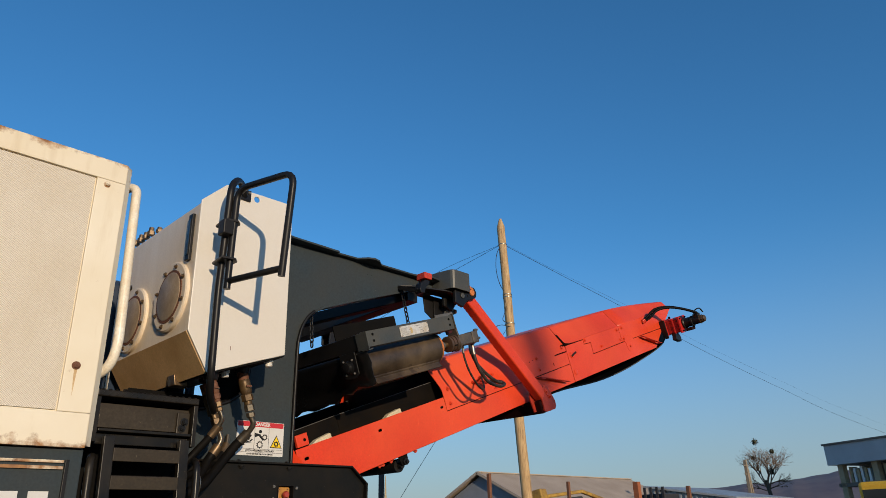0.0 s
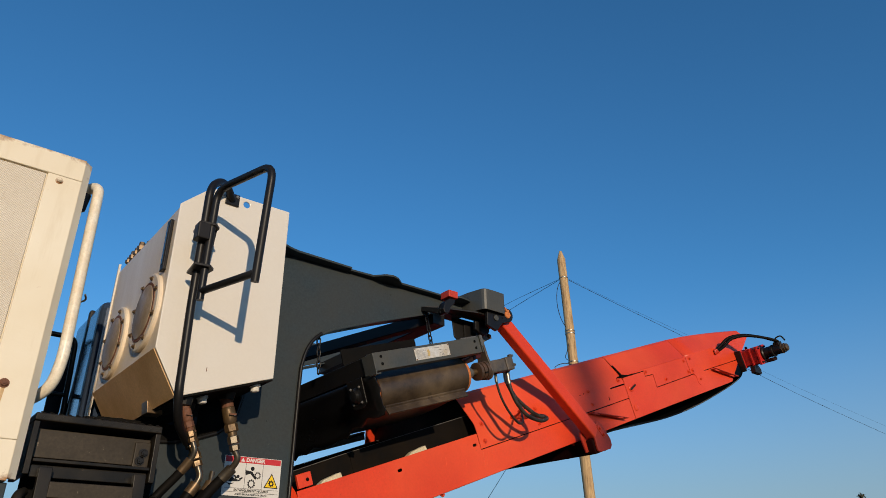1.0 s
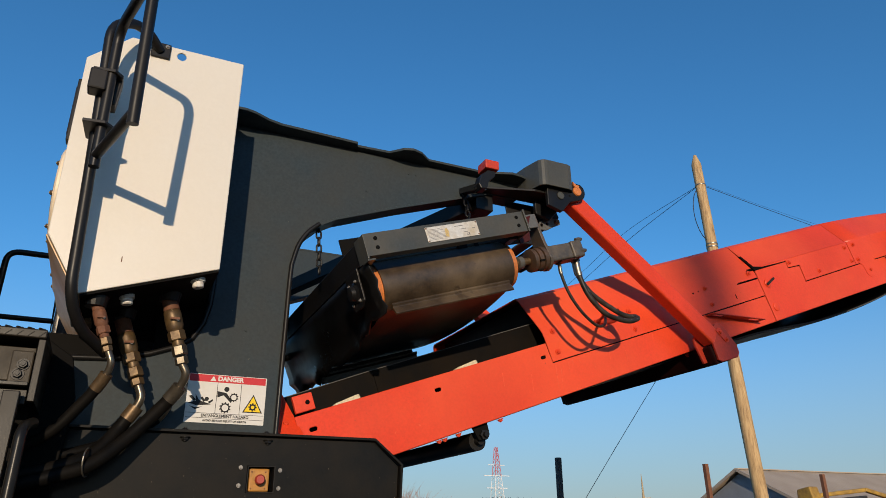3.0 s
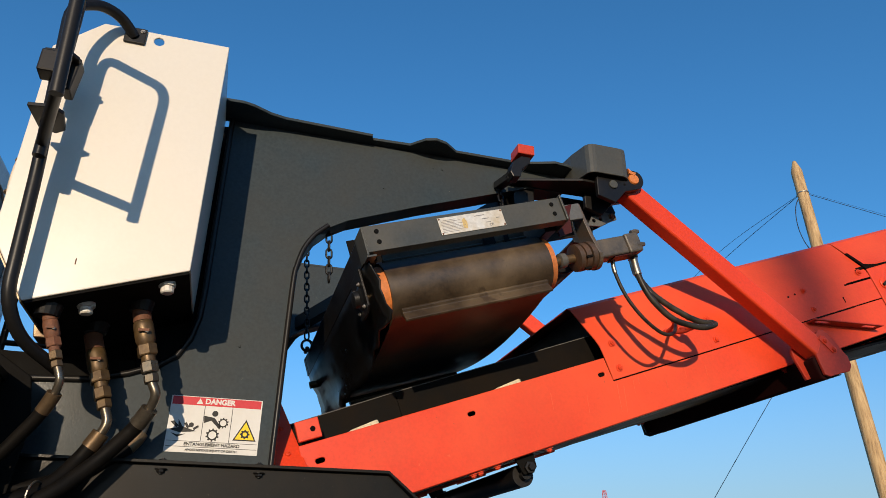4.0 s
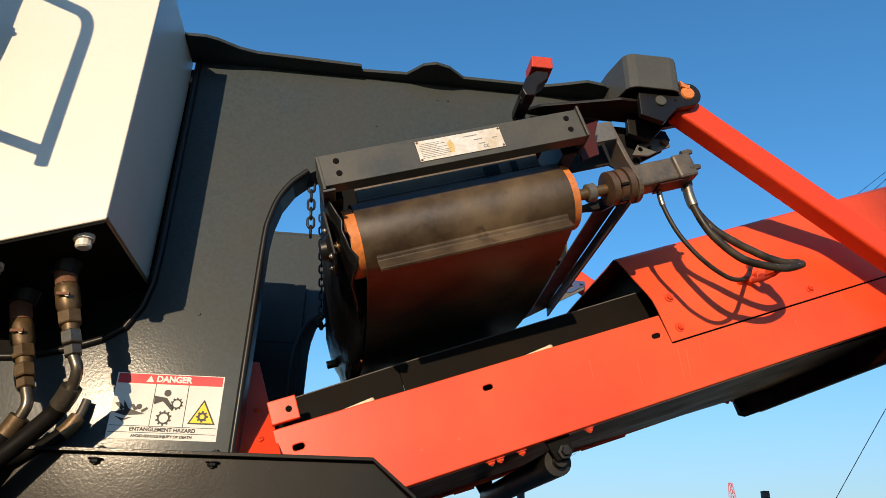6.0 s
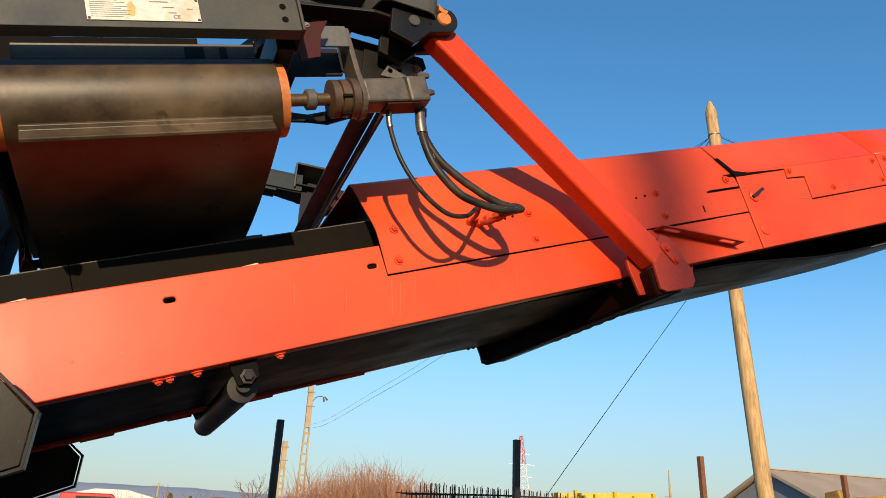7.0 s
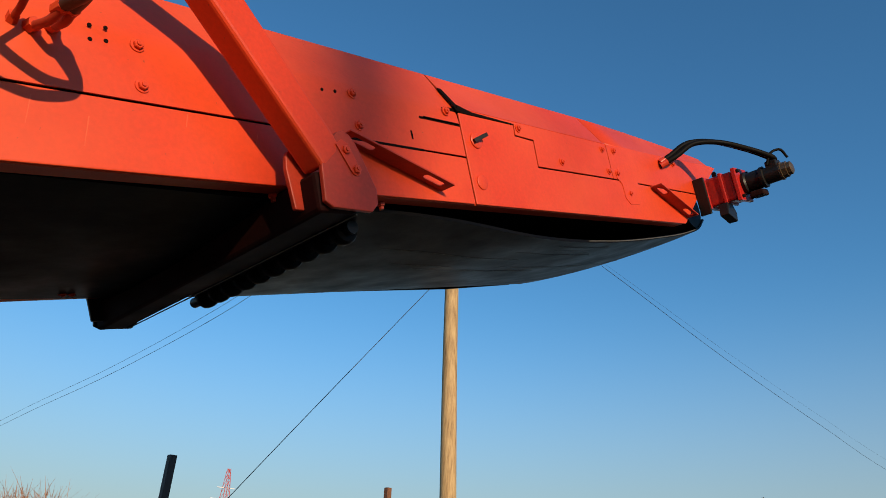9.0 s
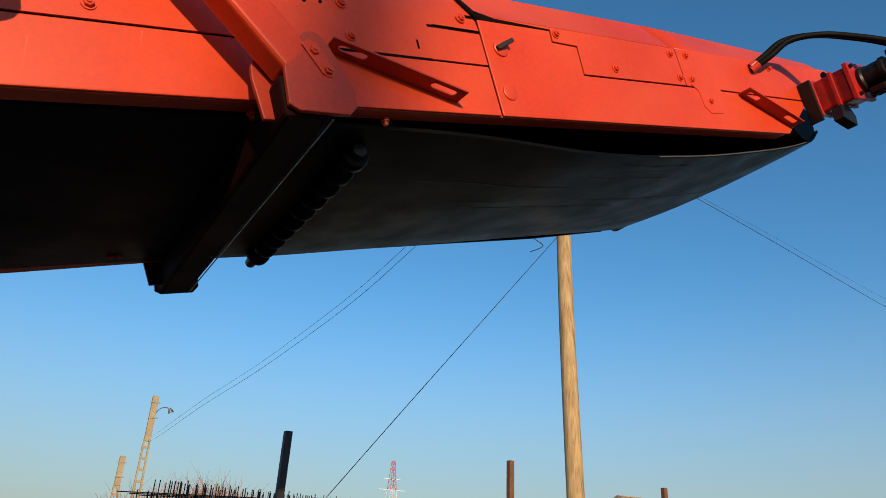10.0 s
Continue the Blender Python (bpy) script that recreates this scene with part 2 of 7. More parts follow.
def canopy_paint():
    m, nt, b = nodes_of("rusting_cream_paint")
    base = blend(nt, ramp(nt, noise_node(nt, 1.6, 6), [(0.35, G0), (0.7, (0.55,) * 3)]), (0.78, 0.71, 0.56), (0.62, 0.50, 0.30))
    runs = noise_node(nt, 6.0, 6, 0.65, stretch=(1, 1, 0.14))
    base = blend(nt, ramp(nt, runs, [(0.52, G0), (0.72, (0.55,) * 3)]), base, (0.50, 0.38, 0.21))
    tc = nt.nodes.new("ShaderNodeTexCoord")
    sp = nt.nodes.new("ShaderNodeSeparateXYZ")
    nt.links.new(tc.outputs["Object"], sp.inputs[0])
    # rust creeps in along the roof edge and the sill, where water stands
    mul = nt.nodes.new("ShaderNodeMapRange")
    mul.inputs[1].default_value, mul.inputs[2].default_value = 1.223, 1.278
    nt.links.new(sp.outputs["Z"], mul.inputs[0])
    low = nt.nodes.new("ShaderNodeMapRange")
    low.inputs[1].default_value, low.inputs[2].default_value = 0.07, 0.0
    nt.links.new(sp.outputs["Z"], low.inputs[0])
    top = nt.nodes.new("ShaderNodeMapRange")
    top.inputs[1].default_value, top.inputs[2].default_value = 1.34, 1.29
    nt.links.new(sp.outputs["Z"], top.inputs[0])
    edge = nt.nodes.new("ShaderNodeMath")
    edge.operation = "MULTIPLY"
    nt.links.new(mul.outputs[0], edge.inputs[0])
    nt.links.new(top.outputs[0], edge.inputs[1])
    add = nt.nodes.new("ShaderNodeMath")
    nt.links.new(edge.outputs[0], add.inputs[0])
    nt.links.new(low.outputs[0], add.inputs[1])
    sc = nt.nodes.new("ShaderNodeMath")
    sc.operation = "MULTIPLY"
    sc.inputs[1].default_value = 0.24
    nt.links.new(add.outputs[0], sc.inputs[0])
    tot = nt.nodes.new("ShaderNodeMath")
    nt.links.new(sc.outputs[0], tot.inputs[0])
    nt.links.new(noise_node(nt, 7.0, 7, 0.68), tot.inputs[1])
    f = ramp(nt, tot.outputs[0], [(0.62, G0), (0.76, G1)])
    c = blend(nt, f, base, ramp(nt, noise_node(nt, 22, 4), [(0.3, (0.17, 0.07, 0.025)), (0.7, (0.42, 0.20, 0.06))]))
    nt.links.new(c, b.inputs["Base Color"])
    b.inputs["Roughness"].default_value = 0.5
    bump(nt, b, noise_node(nt, 90, 4), 0.15, 0.002)
    return m


M_CREAM = canopy_paint()
M_RUSTRUN = surface("rust_run", (0.60, 0.43, 0.22), 0.7, dirt=(0.42, 0.22, 0.08), dirt_amount=0.8, dirt_scale=40)


def perforated(name, sheet, hole, pitch, radius, axes):
    """Sheet metal with a staggered grid of round holes; axes: the two object axes that span the sheet."""
    m, nt, b = nodes_of(name)
    tc = nt.nodes.new("ShaderNodeTexCoord")
    sp = nt.nodes.new("ShaderNodeSeparateXYZ")
    nt.links.new(tc.outputs["Object"], sp.inputs[0])

    def math_node(op, a, v):
        n = nt.nodes.new("ShaderNodeMath")
        n.operation = op
        for i, s in enumerate((a, v)):
            if isinstance(s, (int, float)):
                n.inputs[i].default_value = s
            else:
                nt.links.new(s, n.inputs[i])
        return n.outputs[0]

    u = math_node("DIVIDE", sp.outputs[axes[0]], pitch)
    v = math_node("DIVIDE", sp.outputs[axes[1]], pitch)

    def dots(du, dv):
        fu = math_node("SUBTRACT", math_node("FRACT", math_node("ADD", u, du), 0.0), 0.5)
        fv = math_node("SUBTRACT", math_node("FRACT", math_node("ADD", v, dv), 0.0), 0.5)
        return math_node("SQRT", math_node("ADD", math_node("MULTIPLY", fu, fu), math_node("MULTIPLY", fv, fv)), 0.0)

    near = math_node("MINIMUM", dots(0.0, 0.0), dots(0.5, 0.5))
    f = math_node("LESS_THAN", near, radius)
    sheet_c = blend(nt, ramp(nt, noise_node(nt, 3.0, 6, 0.65), [(0.4, G0), (0.75, (0.7,) * 3)]), sheet[0], sheet[1])
    nt.links.new(blend(nt, f, sheet_c, hole), b.inputs["Base Color"])
    b.inputs["Roughness"].default_value = 0.6
    inv = math_node("SUBTRACT", 1.0, f)
    bump(nt, b, inv, 0.6, 0.002)
    return m


M_MESH = perforated("fine_perforated_sheet", ((0.72, 0.65, 0.53), (0.58, 0.48, 0.33)), (0.50, 0.44, 0.35), 0.0085, 0.25, (0, 2))
# brown stains over a base lightened to carry the side face's brightness
M_TANKSIDE = surface("stained_bright_side_paint", (0.80, 0.70, 0.55), 0.42, dirt=(0.48, 0.34, 0.19), dirt_amount=0.8, dirt_scale=1.5, grain=0.05, streak=True)
M_SIDE = surface("cream_side_paint", (0.66, 0.64, 0.60), 0.5, dirt=(0.5, 0.42, 0.3), dirt_amount=0.4, dirt_scale=3)
M_SHEET = surface("glossy_black_sheet", (0.005, 0.005, 0.005), 0.36, gloss=0.3, dirt=(0.010, 0.008, 0.007), dirt_amount=0.4, dents=0.3)
M_MESHX = perforated("rusty_expanded_mesh", ((0.30, 0.19, 0.12), (0.22, 0.11, 0.06)), (0.035, 0.025, 0.02), 0.014, 0.33, (1, 2))


# ---- mesh helpers ----
PLACE = {}


def thing(name, label, category, m=None, group="", kind=""):
    e = new(name)
    e.empty_display_size = 0.1
    m = m or Matrix()
    e.matrix_basis = m
    PLACE[e.name] = m.copy()
    return tagged(e, label, category, group, kind)


def base(x, y, z):
    return Matrix.Translation((x, y, z))


def to_mesh(bm, name, smooth=None):
    bmesh.ops.recalc_face_normals(bm, faces=bm.faces)
    me = bpy.data.meshes.new(name)
    bm.to_mesh(me)
    bm.free()
    if smooth:
        me.shade_smooth()
        me.set_sharp_from_angle(angle=radians(smooth))
    return me


def part(name, bm, mat, parent, label="", bevel=0.0, smooth=None, local=False, seg=2):
    """Links a bmesh as one mesh object under a thing or a part. Its coordinates are the world's, or the thing's own if local."""
    m = PLACE[parent.name]
    if not local:
        bm.transform(m.inverted())
    me = to_mesh(bm, name, smooth)
    me.materials.append(mat)
    ob = new(name, me)
    ob.parent = parent
    PLACE[ob.name] = m
    if label:
        ob["label"] = label
    if bevel:
        md = ob.modifiers.new("bevel", "BEVEL")
        md.width, md.segments, md.limit_method, md.angle_limit = bevel, seg, "ANGLE", radians(35)
        md.harden_normals = False
    return ob


def stamp(name, me, parent, m, label=""):
    """Another object on a shared mesh, at the pose m of the world."""
    ob = new(name, me)
    ob.parent = parent
    ob.matrix_basis = PLACE[parent.name].inverted() @ m
    PLACE[ob.name] = m
    if label:
        ob["label"] = label
    return ob


def solo(name, bm, mat, label, category, kind="", group="", bevel=0.0, smooth=None):
    """A thing that is one mesh."""
    me = to_mesh(bm, name, smooth)
    me.materials.append(mat)
    ob = new(name, me)
    PLACE[ob.name] = Matrix()
    if bevel:
        md = ob.modifiers.new("bevel", "BEVEL")
        md.width, md.segments, md.limit_method, md.angle_limit = bevel, 2, "ANGLE", radians(35)
    return tagged(ob, label, category, group, kind)


def put(axis, p, q, r):
    """A point from the two plane coordinates and the one along the axis."""
    return {"x": (r, p, q), "y": (p, r, q), "z": (p, q, r)}[axis]


def extrude(poly, axis, a0, a1, holes=(), bm=None):
    """A plate: a polygon with holes, spread along an axis."""
    bm = bm or bmesh.new()
    loops = []
    for a in (a0, a1):
        edges, rings = [], []
        for ring in (poly, *holes):
            vs = [bm.verts.new(put(axis, p, q, a)) for p, q in ring]
            rings.append(vs)
            edges += [bm.edges.new((vs[i], vs[(i + 1) % len(vs)])) for i in range(len(vs))]
        loops.append(rings)
        if holes:
            bmesh.ops.triangle_fill(bm, use_beauty=True, use_dissolve=False, edges=edges)
        else:
            bm.faces.new(rings[0])
    for r0, r1 in zip(*loops):
        for i in range(len(r0)):
            j = (i + 1) % len(r0)
            bm.faces.new((r0[i], r0[j], r1[j], r1[i]))
    return bm


def box(x0, x1, y0, y1, z0, z1, bm=None):
    return extrude([(x0, z0), (x1, z0), (x1, z1), (x0, z1)], "y", y0, y1, bm=bm)


def ring(p, q, r, n=16, rq=None):
    rq = rq or r
    return [(p + r * math.cos(2 * math.pi * i / n), q + rq * math.sin(2 * math.pi * i / n)) for i in range(n)]


def strip(path, axis, a0, a1, th, bm=None):
    """A bent strip of sheet along a path of the plane, spread along an axis, with its thickness on one side."""
    n = len(path)
    off = []
    for i in range(n):
        d = Vector(path[min(i + 1, n - 1)]) - Vector(path[max(i - 1, 0)])
        d = Vector((-d.y, d.x)).normalized() * th
        off.append((path[i][0] + d.x, path[i][1] + d.y))
    bm = bm or bmesh.new()
    rows = []
    for a in (a0, a1):
        rows.append([bm.verts.new(put(axis, *p, a)) for p in path])
        rows.append([bm.verts.new(put(axis, *p, a)) for p in off])
    f0, b0, f1, b1 = rows
    for i in range(n - 1):
        for s, t in ((f0, f1), (f1, b1), (b1, b0), (b0, f0)):
            bm.faces.new((s[i], s[i + 1], t[i + 1], t[i]))
    for i in (0, n - 1):
        bm.faces.new((f0[i], f1[i], b1[i], b0[i]))
    return bm


def fillet(pts, rad, k=5):
    """A path with its inner corners rounded."""
    pts = [Vector(p) for p in pts]
    out = [pts[0]]
    for a, b, c in zip(pts, pts[1:], pts[2:]):
        r = min(rad, (a - b).length * 0.49, (c - b).length * 0.49)
        p, q = b + (a - b).normalized() * r, b + (c - b).normalized() * r
        out += [(1 - t) ** 2 * p + 2 * t * (1 - t) * b + t * t * q for t in (i / k for i in range(k + 1))]
    return out + [pts[-1]]


def spline(pts, k=8):
    """A smooth path through points (Catmull-Rom)."""
    p = [Vector(v) for v in pts]
    p = [2 * p[0] - p[1], *p, 2 * p[-1] - p[-2]]
    out = []
    for a, b, c, d in zip(p, p[1:], p[2:], p[3:]):
        for i in range(k):
            t = i / k
            out.append(0.5 * (2 * b + (c - a) * t + (2 * a - 5 * b + 4 * c - d) * t * t + (3 * b - a - 3 * c + d) * t ** 3))
    return out + [p[-2]]


def tube(path, r, n=12, bm=None, r_end=None):
    bm = bm or bmesh.new()
    path = [Vector(p) for p in path]
    d = (path[1] - path[0]).normalized()
    side = d.orthogonal().normalized()
    rows = []
    for i, p in enumerate(path):
        d = (path[min(i + 1, len(path) - 1)] - path[max(i - 1, 0)]).normalized()
        side = (side - d * side.dot(d)).normalized()
        up = d.cross(side)
        rr = r if r_end is None else r + (r_end - r) * i / (len(path) - 1)
        rows.append([bm.verts.new(p + rr * (math.cos(2 * math.pi * j / n) * side + math.sin(2 * math.pi * j / n) * up)) for j in range(n)])
    for s, t in zip(rows, rows[1:]):
        for j in range(n):
            bm.faces.new((s[j], s[(j + 1) % n], t[(j + 1) % n], t[j]))
    bm.faces.new(rows[0])
    bm.faces.new(rows[-1])
    return bm


def beam(p, q, w, h, bm=None, up=(0, 0, 1)):
    """A bar of oblong section from p to q; h is its size towards up."""
    p, q = Vector(p), Vector(q)
    d = (q - p).normalized()
    s = d.cross(Vector(up)).normalized()
    u = s.cross(d)
    bm = bm or bmesh.new()
    rows = [[bm.verts.new(e + s * w / 2 * i + u * h / 2 * j) for i, j in ((-1, -1), (1, -1), (1, 1), (-1, 1))] for e in (p, q)]
    for j in range(4):
        bm.faces.new((rows[0][j], rows[0][(j + 1) % 4], rows[1][(j + 1) % 4], rows[1][j]))
    bm.faces.new(rows[0])
    bm.faces.new(rows[1])
    return bm


def turned(p, q, prof, n=20, bm=None):
    """A turned body along p-q: prof is a list of (share of the length, radius)."""
    p, q = Vector(p), Vector(q)
    d = (q - p).normalized()
    s = d.orthogonal().normalized()
    u = d.cross(s)
    bm = bm or bmesh.new()
    rows = [[bm.verts.new(p + (q - p) * t + r * (math.cos(2 * math.pi * j / n) * s + math.sin(2 * math.pi * j / n) * u)) for j in range(n)] for t, r in prof]
    for a, b in zip(rows, rows[1:]):
        for j in range(n):
            bm.faces.new((a[j], a[(j + 1) % n], b[(j + 1) % n], b[j]))
    bm.faces.new(rows[0])
    bm.faces.new(rows[-1])
    return bm


def aim(p, d, spin=0.0):
    """The pose at p whose z points along d."""
    return Matrix.Translation(p) @ Vector(d).to_track_quat("Z", "Y").to_matrix().to_4x4() @ Matrix.Rotation(spin, 4, "Z")


def bolt_mesh(name, r, mat):
    bm = turned((0, 0, 0), (0, 0, 0.003), [(0, r * 1.45), (1, r * 1.4)], 16)
    turned((0, 0, 0.003), (0, 0, 0.003 + r * 0.75), [(0, r), (0.8, r), (1, r * 0.85)], 6, bm)
    turned((0, 0, 0.003 + r * 0.75), (0, 0, 0.003 + r * 1.05), [(0, r * 0.5), (1, r * 0.45)], 10, bm)
    me = to_mesh(bm, name)
    me.materials.append(mat)
    return me


ME_BOLT_RED = bolt_mesh("bolt_red", 0.012, M_RED)
ME_BOLT_DARK = bolt_mesh("bolt_dark", 0.013, M_BLACK)
ME_BOLT_ZINC = bolt_mesh("bolt_zinc", 0.0055, M_ZINC)
ME_BOLT_CREAM = bolt_mesh("bolt_cream", 0.010, M_CREAM)
ME_BOLT_COVER = bolt_mesh("bolt_cover", 0.009, M_DUSTY)
ME_BOLT_RUST = bolt_mesh("bolt_rust", 0.012, M_RUST)


def arc(p, q, r, a0, a1, n=8):
    return [(p + r * math.cos(radians(a0 + (a1 - a0) * i / n)), q + r * math.sin(radians(a0 + (a1 - a0) * i / n))) for i in range(n + 1)]


def writing(name, text, size, mat, parent, m, align="CENTER", bold=0.0004, slant=0.0):
    """Lettering as a thin mesh, in Blender's own font."""
    cu = bpy.data.curves.new(name, "FONT")
    cu.body, cu.size, cu.align_x, cu.align_y, cu.extrude = text, size, align, "CENTER", 0.0003
    cu.offset, cu.shear = bold, slant
    tmp = bpy.data.objects.new(name, cu)
    scene.collection.objects.link(tmp)
    dg = bpy.context.evaluated_depsgraph_get()
    me = bpy.data.meshes.new_from_object(tmp.evaluated_get(dg))
    bpy.data.objects.remove(tmp)
    me.materials.clear()
    me.materials.append(mat)
    return stamp(name, me, parent, m)


# ---- ground ----
def ground_material():
    m, nt, b = nodes_of("yard_gravel")
    c = ramp(nt, noise_node(nt, 0.25, 8, 0.6), [(0.35, (0.042, 0.034, 0.025)), (0.6, (0.062, 0.050, 0.036)), (0.75, (0.038, 0.032, 0.023))])
    c = blend(nt, ramp(nt, noise_node(nt, 30, 4), [(0.4, G0), (0.6, (0.5,) * 3)]), c, (0.092, 0.077, 0.059))
    nt.links.new(c, b.inputs["Base Color"])
    b.inputs["Roughness"].default_value = 0.95
    bump(nt, b, noise_node(nt, 25, 6), 0.6, 0.03)
    return m


bm = bmesh.new()
steps_r = [0, 3, 6, 12, 25, 50, 100, 250, 700, 2000, 4500]
rows_g = [[bm.verts.new((r * math.cos(i * math.pi / 24), r * math.sin(i * math.pi / 24), 0)) for i in range(48)] for r in steps_r[1:]]
mid = bm.verts.new((0, 0, 0))
for i in range(48):
    bm.faces.new((mid, rows_g[0][i], rows_g[0][(i + 1) % 48]))
    for a, b_ in zip(rows_g, rows_g[1:]):
        bm.faces.new((a[i], b_[i], b_[(i + 1) % 48], a[(i + 1) % 48]))
solo("ground", bm, ground_material(), "brown gravel yard reaching to the horizon", "ground", "structure")

# ---- the crusher's frame: two goosenecks with their base ----
crusher = thing("crusher_frame", "charcoal-painted steel gooseneck frame of a mobile crusher", "machine frame", base(0, 0.65, 0))
ARCH = [(0.05, 1.89), (0.055, 2.3), (0.06, 2.58), (0.068, 2.65), (0.088, 2.725), (0.125, 2.79), (0.175, 2.84), (0.25, 2.885), (0.56, 3.005), (1.07, 3.185)]
NOTCH = [(-0.25, 3.27), (-0.248, 2.50), (-0.252, 2.40), (-0.27, 2.32), (-0.305, 2.255), (-0.36, 2.215), (-0.45, 2.18), (-0.57, 2.15), (-0.92, 2.13)]
GOOSE = [(-0.92, 1.89), *ARCH, (1.30, 3.185), (1.30, 3.27), *NOTCH]
FLANGE = [(-0.40, -0.13), (-0.21, -0.135), (-0.17, -0.125), (-0.10, -0.09), (-0.04, -0.075), (0.33, -0.062), (0.335, -0.035), (0.50, -0.042), (0.555, -0.10), (0.60, -0.115), (0.65, -0.10), (0.71, -0.05), (1.02, -0.05), (1.10, -0.075), (1.17, -0.10), (1.24, -0.09), (1.30, -0.06), (1.30, 0.012), (-0.40, 0.012)]


def spline2(pts, k=4):
    return [(v.x, v.y) for v in spline([(p, q, 0) for p, q in pts], k)]


def gooseneck(y, s):
    """One side of the frame, its outer face at y; s: which way is outwards."""
    part("side_plate", extrude(GOOSE, "y", y, y - s * 0.012), M_DARK, crusher, bevel=0.0015)
    part("recess_plate", box(-0.44, -0.19, min(y - s * 0.05, y - s * 0.06), max(y - s * 0.05, y - s * 0.06), 2.05, 3.268), M_DEEPBLACK, crusher)
    part("recess_plate", box(-0.90, -0.442, min(y - s * 0.05, y - s * 0.06), max(y - s * 0.05, y - s * 0.06), 2.05, 2.24), M_DEEPBLACK, crusher)
    part("top_flange", extrude([(p, y - s * q) for p, q in FLANGE], "z", 3.270, 3.283), M_DARK, crusher, bevel=0.002)
    part("opening_lip", strip(ARCH + [(1.24, 3.185)], "y", y + s * 0.012, y - s * 0.085, -0.012), M_DARK, crusher, bevel=0.002)
    part("edge_trim", tube([(p, y + s * 0.006, q) for p, q in NOTCH], 0.011, 8), M_BLACK, crusher, "black rubber edge trim", smooth=50)


gooseneck(0.0, -1)
part("edge_trim", tube([(p + 0.004, -0.014, q) for p, q in spline2(ARCH[:7])], 0.0105, 8), M_BLACK, crusher, "black rubber edge trim", smooth=50)
gooseneck(1.50, 1)


def end_box(y0, y1):
    """The folded box at an arm's end; y0: its outer face, y1: the arm's side."""
    s = 1 if y1 > y0 else -1
    outer = [(1.262, y1), (1.272, y0 + s * 0.115), *[(1.325 + 0.035 * math.cos(radians(a)), y0 + s * 0.035 + s * 0.035 * math.sin(radians(a))) for a in (210, 230, 250, 270)], (1.455, y0), (1.472, y0 + s * 0.005), (1.485, y0 + s * 0.02), (1.485, y1)]
    b = part("end_box", strip(outer, "z", 3.198, 3.347, -s * 0.010), M_CHANNEL, crusher, bevel=0.003)
    part("box_lid", extrude(outer, "z", 3.337, 3.350), M_CHANNEL, b, bevel=0.004)
    part("box_floor", extrude([(p * 0.98 + 0.027, q * 0.9 + y1 * 0.1) for p, q in outer], "z", 3.215, 3.222), M_BLACK, b)
    part("pin_hole", turned((1.418, y0 - s * 0.0015, 3.262), (1.418, y0 + s * 0.004, 3.262), [(0, 0.014), (1, 0.014)], 16), M_SKYHOLE, b, "drilled pin hole")


M_SKYHOLE = surface("hole_shade", (0.015, 0.018, 0.02), 0.9)
end_box(-0.185, 0.03)
end_box(1.685, 1.47)
for y, s in ((0.0, -1), (1.50, 1)):
    part("under_plate", extrude([(0.93, y), (1.00, y + s * 0.05), (1.28, y + s * 0.135), (1.47, y + s * 0.135), (1.47, y)], "z", 3.178, 3.190), M_BLACK, crusher, bevel=0.002)
PIV = (1.525, 3.212)
for y0, y1 in ((-0.165, -0.140), (-0.045, -0.02), (1.52, 1.545), (1.64, 1.665)):
    lug = [(1.335, 3.10), (1.42, 3.075), (1.475, 3.14), *arc(PIV[0], PIV[1], 0.052, -75, 60, 8), (1.49, 3.262), (1.335, 3.26)]
    lp = part("lug", extrude(lug, "y", y0, y1), M_BLACK, crusher, bevel=0.003)
    if y0 < -0.1:
        part("pin_head", turned((1.415, y0 + 0.0005, 3.165), (1.415, y0 - 0.008, 3.165), [(0, 0.021), (0.7, 0.021), (1, 0.018)], 18), M_CHANNEL, lp, "grey pin head", smooth=40)
        part("drilled_hole", turned((1.474, y0 + 0.001, 3.176), (1.474, y0 - 0.001, 3.176), [(0, 0.006), (1, 0.006)], 10), M_DEEPBLACK, lp)
for ya, yb in ((-0.172, 0.0), (1.50, 1.672)):
    pin = part("lug_pin", turned((PIV[0], ya, PIV[1]), (PIV[0], yb, PIV[1]), [(0, 0.023), (0.03, 0.027), (0.97, 0.027), (1, 0.023)], 20), M_LAG if ya < 0 else M_BLACK, crusher, "orange-painted pivot pin" if ya < 0 else "", smooth=40)
    if ya < 0:
        part("pin_flag", extrude([(1.502, 3.236), (1.497, 3.262), (1.515, 3.247), (1.535, 3.244), (1.53, 3.228)], "y", ya - 0.002, ya + 0.012), M_LAG, pin)
# hanging links with a bolt under either pivot
for y0, y1, dx, dz in ((-0.012, -0.002, -0.02, 0.0), (1.502, 1.512, 0.07, 0.005)):
    plate = [(1.375, 3.025), (1.40, 3.075), (1.47, 3.108), (1.525, 3.105), (1.530, 3.080), (1.49, 3.060), (1.44, 3.030)]
    lk = part("hanging_link", extrude([(p + dx, q + dz) for p, q in plate], "y", y0, y1, [ring(1.41 + dx, 3.055 + dz, 0.010, 10), ring(1.445 + dx, 3.068 + dz, 0.010, 10)]), M_GREY if y0 < 0 else M_BLUE, crusher, bevel=0.001)
    part("link_bolt", turned((1.503 + dx, y0, 3.090 + dz), (1.503 + dx, y0 - 0.014, 3.090 + dz), [(0, 0.016), (0.3, 0.016), (0.32, 0.012), (1, 0.011)], 6), M_DUSTY if y0 < 0 else M_BLUE, lk, "rusty link bolt" if y0 < 0 else "blue-painted link bolt")
part("far_tie", beam((1.585, 1.515, 3.085), (1.05, 1.515, 2.79), 0.012, 0.045), M_GREY, crusher, bevel=0.002)
